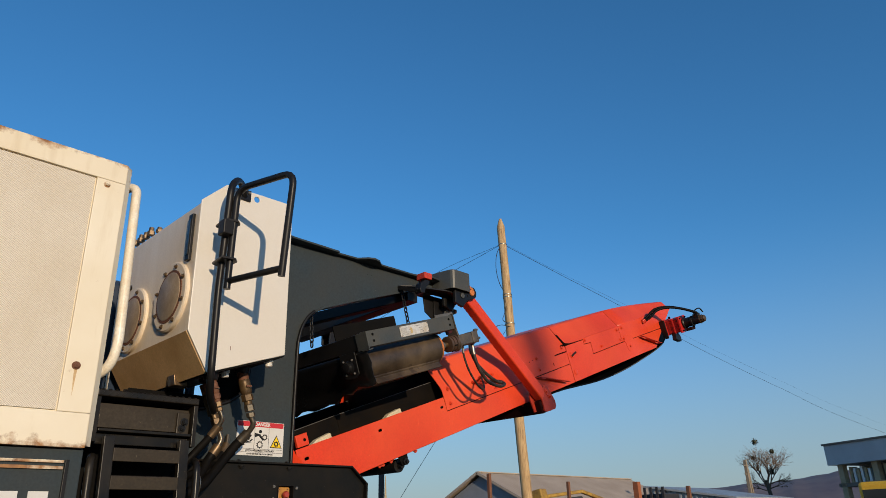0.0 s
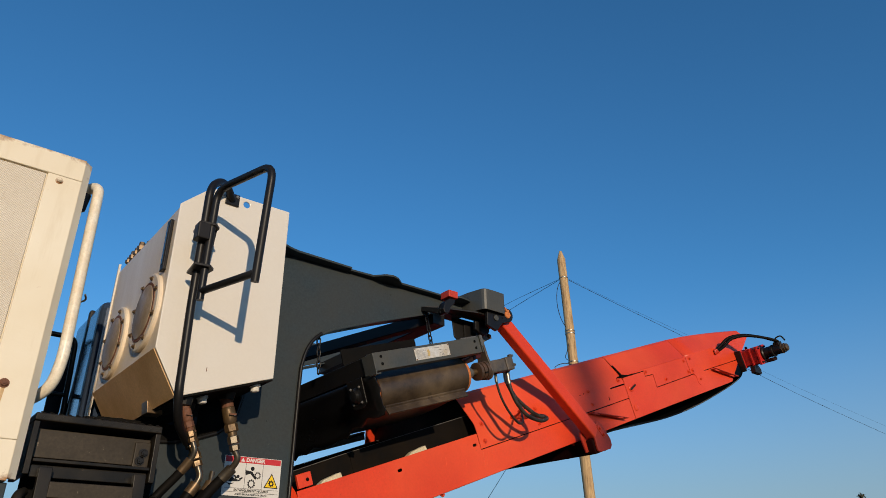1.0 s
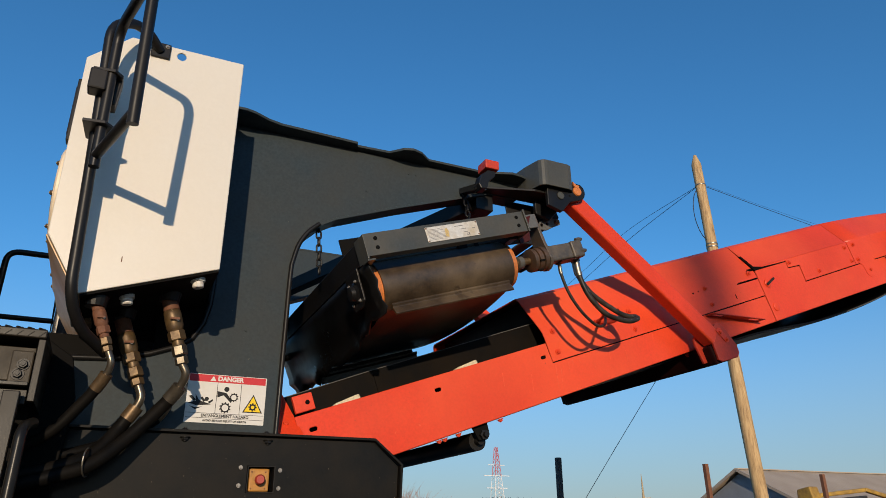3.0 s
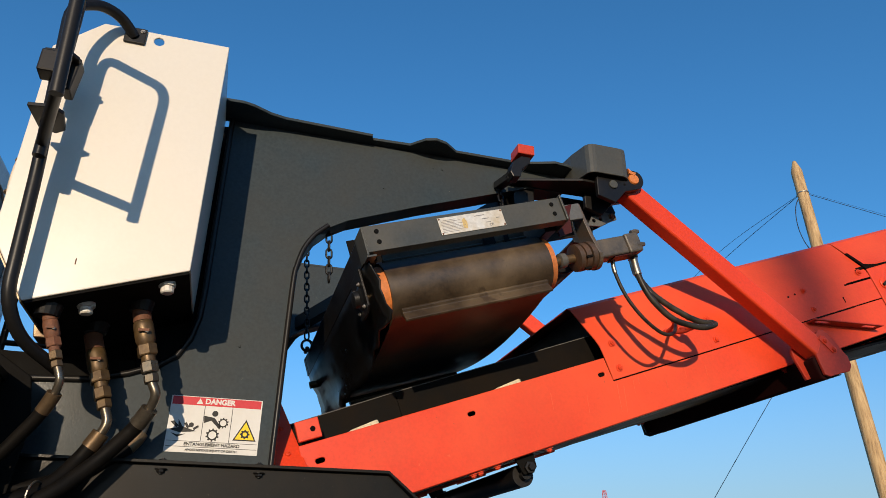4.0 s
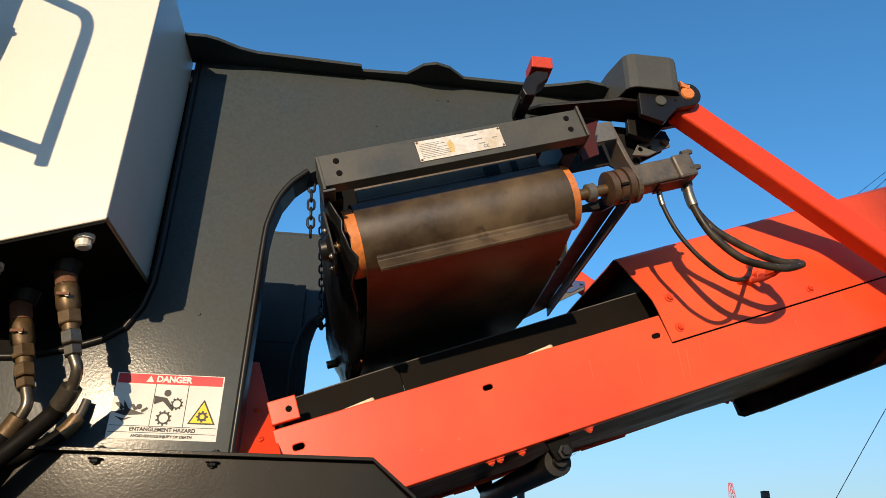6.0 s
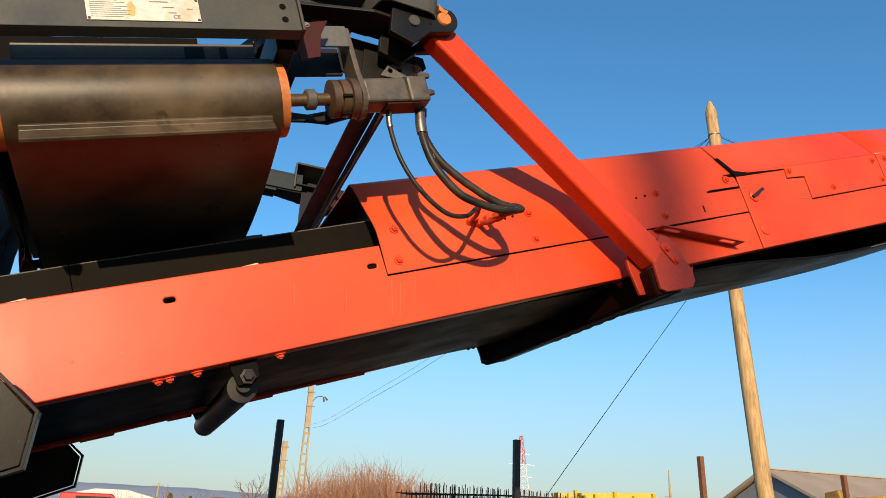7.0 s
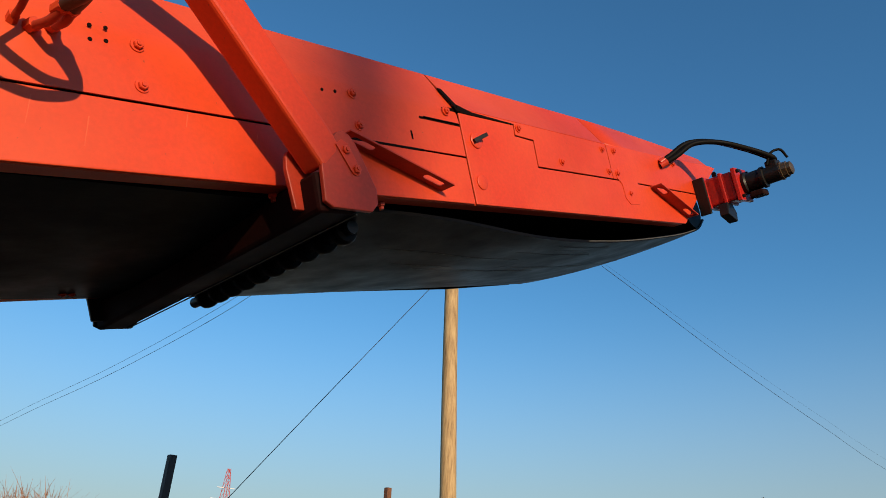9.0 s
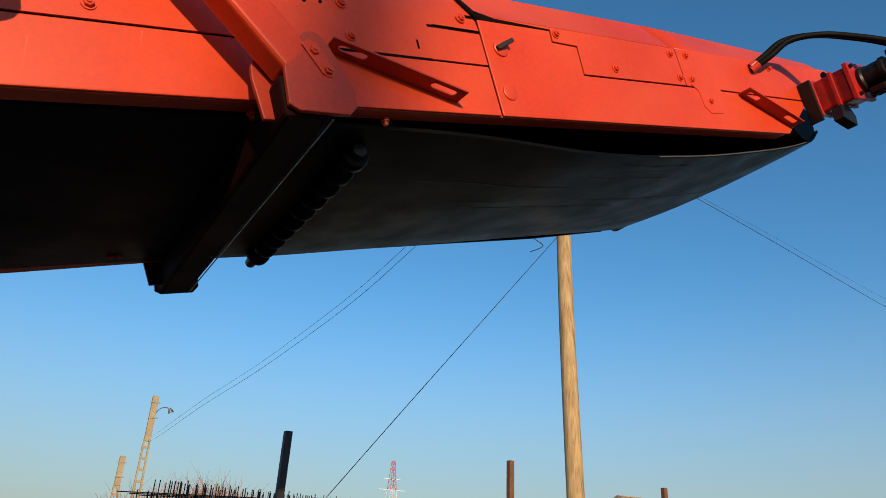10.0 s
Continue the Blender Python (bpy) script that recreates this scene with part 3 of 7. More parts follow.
# cross members between the two arms
for p, q, w, h in (((1.05, 0.0, 3.13), (1.05, 1.50, 3.13), 0.10, 0.09), ((0.22, 1.49, 2.93), (1.0, 0.05, 3.12), 0.06, 0.08), ((0.10, 1.48, 2.72), (-0.60, 1.48, 2.72), 0.08, 0.10)):
    part("cross_member", beam(p, q, w, h), M_BLACK, crusher, bevel=0.004)
# angle iron between the arms' ends
ai = part("cross_angle", beam((1.355, 0.06, 2.985), (1.41, 1.51, 2.995), 0.072, 0.010), M_GREY, crusher, "dusty grey cross angle iron", bevel=0.002)
# red-brown colour carries the reflected red on the web
part("angle_web", beam((1.398, 0.06, 2.945), (1.45, 1.51, 2.96), 0.010, 0.062), M_REDREFLECT, ai, "angle's web with a red-brown reflection in its colour", bevel=0.002)
for y in (0.03, 1.48):
    part("drop_plate", extrude([(1.30, 2.95), (1.40, 2.95), (1.41, 3.178), (1.30, 3.178)], "y", y, y + 0.012), M_BLACK, crusher, bevel=0.002)
part("end_web", extrude([(1.20, 3.19), (1.22, 3.05), (1.32, 2.99), (1.42, 3.04), (1.50, 3.09), (1.545, 3.15), (1.53, 3.19)], "y", 0.045, 0.055), M_BLACK, crusher, "black web under the arm's end", bevel=0.002)
part("inner_wall", box(-0.90, 0.10, 1.442, 1.452, 1.6, 3.0), M_BLACK, crusher)

# the far arm stands a little further along and higher than the near one
for ob in crusher.children:
    if min(v.co.y for v in ob.data.vertices) + PLACE[crusher.name].translation.y > 1.46 and max(v.co.z for v in ob.data.vertices) + PLACE[crusher.name].translation.z > 2.95:
        ob.location += Vector((0.085, 0, 0.045))

# hanger bracket with the red block
part("hanger", extrude([(0.872, 3.075), (0.888, 3.125), (0.925, 3.158), (0.968, 3.158), (0.962, 3.128), (0.928, 3.095), (0.918, 3.055), (0.885, 3.05)], "y", -0.27, -0.21), M_BLACK, crusher, bevel=0.004)
part("hanger_arm", beam((0.895, -0.24, 3.072), (0.925, 0.0, 3.165), 0.045, 0.03), M_BLACK, crusher, bevel=0.003)
part("red_stop_block", box(0.906, 0.980, -0.284, -0.20, 3.162, 3.208), M_DEEPRED, crusher, "red-painted steel stop block", bevel=0.004)

# base flange, apron and plain body down to the ground
HOLE = [(-0.052, 1.675), (0.052, 1.675), (0.052, 1.772), (-0.052, 1.772)]
APRON = [(-0.92, 0.35), (0.36, 0.35), (0.36, 1.585), (0.400, 1.602), (0.556, 1.668), (0.56, 1.785), (0.455, 1.878), (-0.92, 1.878)]
RIM = [(-0.92, 1.882), (0.45, 1.882), (0.565, 1.788), (0.561, 1.665), (0.400, 1.597), (0.365, 1.582), (0.365, 0.35)]
part("apron", extrude(APRON, "y", -0.060, -0.050, [HOLE]), M_APRON, crusher, bevel=0.0015)
part("apron_rim", strip(RIM, "y", -0.085, -0.03, 0.010), M_APRON, crusher, bevel=0.003)
part("base_ledge", box(-0.92, 0.45, -0.048, 0.012, 1.872, 1.888), M_DARK, crusher, bevel=0.002)
part("chassis", box(-3.3, 0.36, 0.05, 1.43, 0.0, 1.60), M_BLACK, crusher, "plain dark undercarriage", bevel=0.01)
part("far_apron", extrude([(p + 0.02, q) for p, q in APRON], "y", 1.550, 1.560), M_APRON, crusher, bevel=0.0015)
part("far_apron_rim", strip([(p + 0.02, q) for p, q in RIM], "y", 1.53, 1.585, 0.010), M_APRON, crusher, bevel=0.003)
for x in (-0.29, 0.015):
    stamp("bolt", ME_BOLT_DARK, crusher, aim((x, -0.066, 1.868), (0, 0, -1)))
    stamp("bolt", ME_BOLT_DARK, crusher, aim((x, -0.030, 1.889), (0, 0, 1), 0.4))
for x, z in ((-0.077, 1.765), (-0.08, 1.70), (0.072, 1.758), (0.07, 1.692)):
    stamp("screw", ME_BOLT_ZINC, crusher, aim((x, -0.0605, z), (0, -1, 0), x * 40), "bright zinc screw")
# small weld beads and marks on the plates
for x, z, r in ((-0.10, 2.31, 0.006), (0.62, 3.20, 0.005), (0.66, 3.20, 0.005), (0.40, 3.06, 0.004)):
    part("weld_spot", turned((x, 0.001, z), (x, -0.003, z), [(0, r), (1, r * 0.6)], 8), M_DARK, crusher)

# emergency stop
stop = thing("emergency_stop", "yellow emergency stop box with red mushroom button recessed in dark panel", "switch", base(0, -0.03, 1.675))
part("recess", strip([(-0.051, 1.772), (-0.051, 1.676), (0.051, 1.676), (0.051, 1.772), (-0.051, 1.7715)], "y", -0.064, 0.03, 0.003), M_BLACK, stop, "black steel recess")
part("back_plate", box(-0.053, 0.053, 0.03, 0.035, 1.672, 1.776), M_BLACK, stop)
body = part("body", box(-0.040, 0.036, -0.045, 0.03, 1.680, 1.764), M_OCHRE, stop, "ochre yellow box", bevel=0.006)
part("button", turned((-0.004, -0.045, 1.722), (-0.004, -0.083, 1.722), [(0, 0.011), (0.45, 0.011), (0.5, 0.019), (0.8, 0.019), (1, 0.014)], 20), M_KNOB, body, "red mushroom button", smooth=40)
for x in (-0.031, 0.021):
    for z in (1.691, 1.751):
        part("cover_screw", turned((x, -0.045, z), (x, -0.047, z), [(0, 0.003), (1, 0.0025)], 8), M_RUST, body)

# danger decal
decal = thing("danger_sign", "white danger decal with red header and three pictogram fields", "sign", base(-0.147, 0, 1.93))


def dbox(x0, x1, z0, z1, y0, y1):
    return box(-0.147 + x0, -0.147 + x1, y0, y1, 2.025 + z0, 2.025 + z1)


part("film", dbox(-0.151, 0.151, -0.094, 0.094, -0.0015, 0.0), M_DECAL, decal)
part("header", dbox(-0.147, 0.147, 0.064, 0.092, -0.0021, -0.0012), M_DECRED, decal, "red printed header")
writing("header_word", "DANGER", 0.0245, M_DECAL, decal, pose(-0.138, -0.0026, 2.103, 90, 0, 0), bold=0.0011, slant=0.0)
part("alert_triangle", extrude([(-0.216, 2.094), (-0.194, 2.094), (-0.205, 2.113)], "y", -0.0026, -0.0018), M_DECAL, decal)
for z0 in (-0.058, -0.076):
    part("rule", dbox(-0.147, 0.147, z0, z0 + 0.0015, -0.0021, -0.0012), M_INK, decal)
for x0 in (-0.040, 0.052):
    part("rule", dbox(x0, x0 + 0.0018, -0.057, 0.064, -0.0021, -0.0012), M_INK, decal)
writing("caption", "ENTANGLEMENT HAZARD", 0.0150, M_INK, decal, pose(-0.147, -0.0026, 1.9585, 90, 0, 0))
writing("caption", "AVOID SERIOUS INJURY OR DEATH", 0.0105, M_INK, decal, pose(-0.147, -0.0026, 1.940, 90, 0, 0))


def gear(x, z, r, teeth=10):
    out = []
    for i in range(teeth):
        for f, rr in ((0.0, r * 0.8), (0.25, r * 0.8), (0.32, r), (0.68, r), (0.75, r * 0.8)):
            a = 2 * math.pi * (i + f) / teeth
            out.append((x + rr * math.cos(a), z + rr * math.sin(a)))
    return extrude(out, "y", -0.0026, -0.0018, [ring(x, z, r * 0.58, 18)])


part("gear_print", gear(-0.150, 1.992, 0.022), M_INK, decal)
part("gear_print", gear(-0.120, 2.034, 0.018), M_INK, decal)
part("blob_print", extrude(ring(-0.150, 2.064, 0.010, 14), "y", -0.0026, -0.0018), M_INK, decal)
part("blob_print", extrude([(-0.185, 2.055), (-0.183, 2.030), (-0.160, 2.040), (-0.130, 2.012), (-0.126, 2.020), (-0.150, 2.050)], "y", -0.0026, -0.0018), M_INK, decal)
part("blob_print", extrude(ring(-0.222, 2.022, 0.008, 14), "y", -0.0026, -0.0018), M_INK, decal)
part("blob_print", extrude([(-0.293, 2.005), (-0.262, 2.012), (-0.266, 2.04), (-0.250, 2.016), (-0.232, 2.010), (-0.203, 2.002), (-0.225, 1.999), (-0.26, 1.996)], "y", -0.0026, -0.0018), M_INK, decal)
for pts in ([(-0.290, 2.030), (-0.278, 2.034), (-0.262, 2.018), (-0.268, 2.010)], [(-0.246, 2.026), (-0.238, 2.030), (-0.226, 2.014), (-0.234, 2.010)], [(-0.216, 2.012), (-0.200, 2.022), (-0.197, 2.016), (-0.212, 2.004)], [(-0.286, 1.994), (-0.262, 1.988), (-0.236, 1.992), (-0.262, 1.980)]):
    part("blob_print", extrude(pts, "y", -0.0026, -0.0018), M_INK, decal)
for k in range(8):
    a = k * math.pi / 4
    part("gear_tooth_print", extrude([(-0.044 + r * math.cos(a + d), 2.0 + r * math.sin(a + d)) for r, d in ((0.012, -0.22), (0.0165, -0.16), (0.0165, 0.16), (0.012, 0.22))], "y", -0.0035, -0.0027), M_INK, decal)
part("triangle_edge", extrude([(-0.083, 1.978), (-0.005, 1.978), (-0.044, 2.050)], "y", -0.0024, -0.0014), M_INK, decal)
part("triangle_print", extrude([(-0.076, 1.982), (-0.012, 1.982), (-0.044, 2.041)], "y", -0.0030, -0.0022), M_DECYEL, decal)
part("blob_print", extrude(ring(-0.044, 2.000, 0.013, 14), "y", -0.0036, -0.0028, [ring(-0.044, 2.0, 0.007, 10)]), M_INK, decal)

# ---- hydraulic tank ----
tank = thing("hydraulic_tank", "white-painted hydraulic oil tank with chamfered corners", "tank", base(-0.55, 0.07, 2.26))
FACE = [(-0.712, 2.262), (-0.277, 2.412), (-0.277, 3.303), (-0.695, 3.300), (-0.832, 3.165), (-0.832, 2.458)]
CORE = [(-0.712, 2.268), (-0.285, 2.416), (-0.285, 3.20), (-0.74, 3.20), (-0.830, 3.15), (-0.830, 2.458)]
front = part("front_plate", extrude(FACE, "y", -0.413, -0.405, [ring(-0.512, 3.266, 0.017, 18)]), M_WHITE, tank, bevel=0.0035)
shell = part("shell", extrude(CORE, "y", -0.405, 0.56), M_TANKSIDE, tank, bevel=0.006)
part("side_skin", box(-0.285, -0.277, -0.405, 0.02, 2.42, 3.28), M_WHITE, tank, bevel=0.001)
part("base_plate", strip([(-0.705, 2.262), (-0.280, 2.408)], "y", -0.409, 0.55, -0.006), M_DEEPBLACK, tank, "black-painted oily underside")
# stain made brighter, with the warm light from below put into its colour
part("lower_skin", strip([(-0.714, 2.262), (-0.834, 2.456)], "y", -0.404, 0.55, 0.004), M_LITSTAIN, tank, "oil-stained sloping lower skin with warm light in its colour")
part("back_edge", box(-0.838, -0.826, 0.55, 0.566, 2.30, 3.20), M_WHITE, tank)
for y, z in ((-0.19, 2.68), (0.29, 2.66)):
    cov = part("access_cover", turned((-0.830, y, z), (-0.850, y, z), [(0, 0.188), (0.7, 0.188), (1, 0.180)], 32), M_TANKSIDE, tank, "round cream access cover", smooth=30)
    part("cover_disc", turned((-0.849, y, z), (-0.858, y, z), [(0, 0.128), (0.7, 0.128), (1, 0.120)], 32), M_STAIN, cov, "stained pressed disc", smooth=30)
    part("gasket", turned((-0.849, y, z), (-0.853, y, z), [(0, 0.142), (1, 0.142)], 32), M_RUST, cov, "rusty gasket ring", smooth=30)
    for i in range(8):
        a = i * math.pi / 4 + 0.3
        stamp("bolt", ME_BOLT_COVER, cov, aim((-0.850, y + 0.160 * math.cos(a), z + 0.160 * math.sin(a)), (-1, 0, 0)))
g = part("level_gauge", box(-0.848, -0.831, -0.360, -0.316, 2.84, 3.10), M_BLACK, tank, "black level gauge", bevel=0.003)
part("gauge_glass", box(-0.851, -0.847, -0.348, -0.328, 2.87, 3.07), M_GLASS, g)
for x, y in ((-0.342, -0.357), (-0.565, -0.31)):
    z = 2.412 + (x + 0.277) * 0.345 - 0.008
    part("port_plug", turned((x, y, z + 0.005), (x + 0.005, y, z - 0.032), [(0, 0.026), (0.4, 0.026), (0.42, 0.020), (0.9, 0.020), (1, 0.016)], 12), M_CAP, tank, "white plastic port plug")
for x, y in ((-0.42, -0.23), (-0.56, -0.11), (-0.655, -0.345)):
    z = 2.412 + (x + 0.277) * 0.345 - 0.008
    part("port_boss", turned((x, y, z + 0.005), (x, y, z - 0.03), [(0, 0.040), (1, 0.034)], 16), M_BLACK, tank)
for x, y, h in ((-0.80, 0.50, 0.030), (-0.80, 0.43, 0.042), (-0.80, 0.36, 0.036), (-0.80, 0.29, 0.045), (-0.78, 0.22, 0.028)):
    part("top_fitting", turned((x, y, 3.195), (x, y, 3.20 + h), [(0, 0.022), (0.5, 0.022), (0.55, 0.016), (1, 0.014)], 6), M_DUSTY, tank, "dusty brass fitting")
part("foot_bracket", extrude([(-0.735, 2.245), (-0.665, 2.245), (-0.68, 2.300), (-0.745, 2.300)], "y", -0.12, -0.04), M_DUSTY, tank, "rusty foot bracket", bevel=0.003)
part("scratch_mark", box(-0.600, -0.597, -0.4142, -0.4128, 2.39, 2.41), M_RUST, tank)

fuel = thing("fuel_tank", "dark glossy fuel tank behind the hydraulic tank", "tank", base(-0.6, 0.95, 2.0))
part("shell", box(-0.86, -0.30, 0.66, 1.24, 2.0, 3.02), surface("blue_black_gloss", (0.03, 0.045, 0.075), 0.12, coat=0.5), fuel, bevel=0.05, seg=4)
part("band", box(-0.865, -0.295, 0.90, 0.95, 1.995, 3.025), M_BLACK, fuel, bevel=0.01)

# ---- grab rail with its folding loop ----
rail = thing("grab_rail", "black tubular grab rail with folding loop beside white tank", "handrail", base(-0.73, -0.49, 2.2))
main = fillet([(-0.60, -0.30, 2.10), (-0.69, -0.42, 2.15), (-0.728, -0.487, 2.24), (-0.740, -0.505, 2.65), (-0.758, -0.580, 3.21), (-0.690, -0.515, 3.290), (-0.635, -0.462, 3.300), (-0.592, -0.418, 3.262)], 0.06)
part("rail_tube", tube(main, 0.0185, 14), M_BLACK, rail, smooth=50)
loop = fillet([(-0.727, -0.567, 2.650), (-0.728, -0.595, 3.190), (-0.632, -0.972, 3.175), (-0.625, -0.895, 2.650)], 0.075)
part("loop_tube", tube(loop, 0.0175, 14), M_BLACK, rail, smooth=50)
part("loop_bar", tube([(-0.727, -0.570, 2.690), (-0.626, -0.898, 2.690)], 0.0165, 14), M_BLACK, rail, smooth=50)
part("pad", extrude([(-0.625, 3.235), (-0.555, 3.235), (-0.555, 3.300), (-0.625, 3.300)], "y", -0.424, -0.4135), M_BLACK, rail, bevel=0.003)
stamp("bolt", ME_BOLT_ZINC, rail, aim((-0.568, -0.4245, 3.285), (0, -1, 0)))
part("clamp_block", box(-0.792, -0.735, -0.605, -0.545, 2.925, 3.005), M_BLACK, rail, bevel=0.006)
for z in (3.005, 2.80):
    part("clamp_plate", extrude([(-0.785, -0.60), (-0.715, -0.61), (-0.69, -0.58), (-0.70, -0.49), (-0.73, -0.465), (-0.775, -0.48)], "z", z - 0.006, z + 0.006), M_BLACK, rail, bevel=0.002)
part("latch", extrude([(-0.700, 2.90), (-0.690, 3.02), (-0.712, 3.03), (-0.722, 2.96), (-0.725, 2.90)], "y", -0.56, -0.50), M_BLACK, rail, bevel=0.004)

# ---- engine canopy ----
can = thing("engine_canopy", "cream-painted engine canopy with perforated panels and rust along its edges", "canopy", base(-1.26, -0.58, 1.86))
SECT = [(-0.575, 1.866), (-0.575, 3.118), (-0.08, 3.333), (0.90, 3.333), (1.35, 3.118), (1.35, 1.866)]
part("shell", extrude(SECT, "x", -3.2, -1.275), M_CREAM, can, bevel=0.004)
part("top_rail", box(-3.2, -1.26, -0.590, -0.574, 3.028, 3.128), M_CREAM, can, bevel=0.003)
part("sill_rail", box(-3.2, -1.26, -0.590, -0.574, 1.866, 1.992), M_CREAM, can, bevel=0.003)
part("corner_post", box(-1.385, -1.26, -0.590, -0.574, 1.993, 3.027), M_CREAM, can, bevel=0.003)
part("corner_chamfer", extrude([(-1.2605, -0.590), (-1.232, -0.562), (-1.2605, -0.562)], "z", 1.866, 3.123), M_CREAM, can, "folded cream corner edge")
part("sill_return", box(-3.2, -1.262, -0.5895, -0.50, 1.858, 1.868), M_CREAM, can)
part("mesh_panel", box(-3.2, -1.391, -0.584, -0.577, 1.998, 3.022), M_MESH, can, "fine perforated sheet panel")
part("side_frame", extrude([(-0.575, 1.866), (-0.575, 3.118), (-0.08, 3.333), (0.90, 3.333), (1.35, 3.118), (1.35, 1.866)], "x", -1.274, -1.262,
     [[(-0.47, 1.97), (1.2, 1.97), (1.2, 2.66), (-0.47, 2.66)], [(-0.47, 2.74), (1.2, 2.74), (1.2, 3.08), (0.85, 3.235), (0.03, 3.235), (-0.47, 3.03)]]), M_SIDE, can, bevel=0.002)
part("side_mesh", box(-1.2755, -1.270, -0.48, 1.21, 1.96, 2.67), M_MESHX, can, "rusty expanded mesh")
part("side_mesh", extrude([(-0.48, 2.73), (1.21, 2.73), (1.21, 3.07), (0.85, 3.24), (0.03, 3.24), (-0.48, 3.035)], "x", -1.2755, -1.270), M_MESHX, can, "rusty expanded mesh")
stamp("bolt", ME_BOLT_CREAM, can, aim((-1.340, -0.590, 3.003), (0, -1, 0)))
stamp("rusted_hole", ME_BOLT_RUST, can, aim((-1.343, -0.590, 2.178), (0, -1, 0)), "rusted empty bolt hole")
part("rust_run", extrude([(-1.3495, 2.168), (-1.3365, 2.168), (-1.3385, 2.13), (-1.3405, 2.085), (-1.3425, 2.055), (-1.3455, 2.10), (-1.3480, 2.14)], "y", -0.5906, -0.590), M_RUSTRUN, can, "rust run below bolt hole")
for y in (-0.50, -0.42, 0.1, 0.6):
    stamp("rivet", ME_BOLT_ZINC, can, aim((-1.262, y, 3.118 + min(0.15, max(0, (y + 0.575) * 0.347)) - 0.02), (1, 0, 0)))
can.location.x -= 0.022
lower = thing("engine_door", "dark lower engine door with white lettering bars", "door", base(-1.9, -0.55, 0.5))
part("door_panel", box(-3.2, -1.275, -0.560, -0.10, 0.5, 1.855), M_DARK, lower, bevel=0.004)
part("door_trim", box(-3.2, -1.345, -0.572, -0.559, 1.800, 1.810), M_CREAM, lower, "pale trim strip")
part("door_trim", box(-3.2, -1.345, -0.572, -0.559, 1.776, 1.788), M_CREAM, lower, "pale trim strip")
part("door_edge", box(-1.340, -1.325, -0.574, -0.559, 0.6, 1.812), M_BLACK, lower, bevel=0.002)
for x in (-1.52, -1.415):
    part("lettering_bar", box(x - 0.035, x + 0.035, -0.5625, -0.5595, 1.55, 1.695), M_DECAL, lower, "white painted bar")

wrail = thing("canopy_handrail", "white tubular handrail on the canopy corner", "handrail", base(-1.2, -0.52, 2.2))
part("tube", tube(fillet([(-1.265, -0.40, 3.05), (-1.215, -0.47, 3.085), (-1.200, -0.505, 3.06), (-1.192, -0.53, 2.30), (-1.205, -0.50, 2.20), (-1.262, -0.42, 2.16)], 0.05), 0.0215, 14), M_HANDRAIL, wrail, smooth=50)
part("rail_bracket", extrude([(-1.282, 2.93), (-1.225, 2.97), (-1.215, 3.05), (-1.282, 3.08)], "y", -0.455, -0.445), M_BLACK, wrail, "black steel rail bracket", bevel=0.003)
part("hook", tube(spline([(-1.19, -0.50, 2.58), (-1.17, -0.46, 2.57), (-1.15, -0.47, 2.58), (-1.16, -0.50, 2.59)]), 0.004, 8), M_STEEL, wrail, "bent wire hook", smooth=50)

# ---- platform and ladder ----
plat = thing("access_platform", "black steel access platform with checker plate edge", "platform", base(-1.0, -0.3, 2.0))
part("deck", box(-1.225, -0.765, -0.475, 1.2, 2.09, 2.118), M_LADDER, plat, bevel=0.004)
part("fascia", box(-1.20, -0.79, -0.43, -0.42, 1.965, 2.068), M_TREAD, plat, bevel=0.002)
part("cheek", box(-1.225, -1.205, -0.47, -0.2, 1.90, 2.088), M_LADDER, plat, bevel=0.002)
part("cheek", box(-0.785, -0.765, -0.47, -0.2, 1.90, 2.088), M_LADDER, plat, bevel=0.002)
part("hinge_plate", box(-0.85, -0.79, -0.445, -0.431, 1.955, 2.055), M_TREAD, plat, bevel=0.004)
part("fascia_lip", box(-1.20, -0.79, -0.47, -0.431, 1.945, 1.957), M_LADDER, plat, bevel=0.002)
part("lower_fascia", box(-1.20, -0.79, -0.44, -0.43, 1.895, 1.938), M_LADDER, plat, bevel=0.002)
for k in range(15):
    part("checker_rib", beam((-1.21 + k * 0.030, -0.477, 2.1195), (-1.195 + k * 0.030, -0.462, 2.1195), 0.006, 0.004), M_LADDER, plat)
    part("checker_rib", beam((-1.208 + k * 0.030, -0.4765, 2.096), (-1.192 + k * 0.030, -0.4765, 2.112), 0.005, 0.003, up=(0, 1, 0)), M_LADDER, plat)
stamp("bolt", ME_BOLT_DARK, plat, aim((-0.815, -0.445, 2.012), (0, -1, 0)))
stamp("bolt", ME_BOLT_DARK, plat, aim((-0.825, -0.445, 1.982), (0, -1, 0)))
lad = thing("access_ladder", "black steel access ladder with channel treads", "ladder", base(-1.0, -0.5, 0.3))
# near-black sheet in place of the dark void behind the treads
part("back_sheet", box(-1.20, -0.79, -0.30, -0.29, 0.4, 2.06), M_DEEPBLACK, lad, "black sheet behind the treads")
for x in (-1.155, -0.825):
    part("stile", beam((x, -0.475, 1.925), (x, -0.60, 0.30), 0.045, 0.03, up=(0, 1, 0.08)), M_LADDER, lad, bevel=0.003)
for i in range(13):
    z = 1.872 - i * 0.113
    y = -0.48 - (1.9 - z) * 0.075
    b = part("tread", box(-1.135, -0.845, y - 0.01, y + 0.09, z - 0.006, z + 0.006), M_LADDER, lad, bevel=0.002)
    part("tread_lip", box(-1.135, -0.845, y - 0.018, y - 0.01, z - 0.05, z + 0.004), M_TREAD, b, "dusty brown tread lip", bevel=0.002)
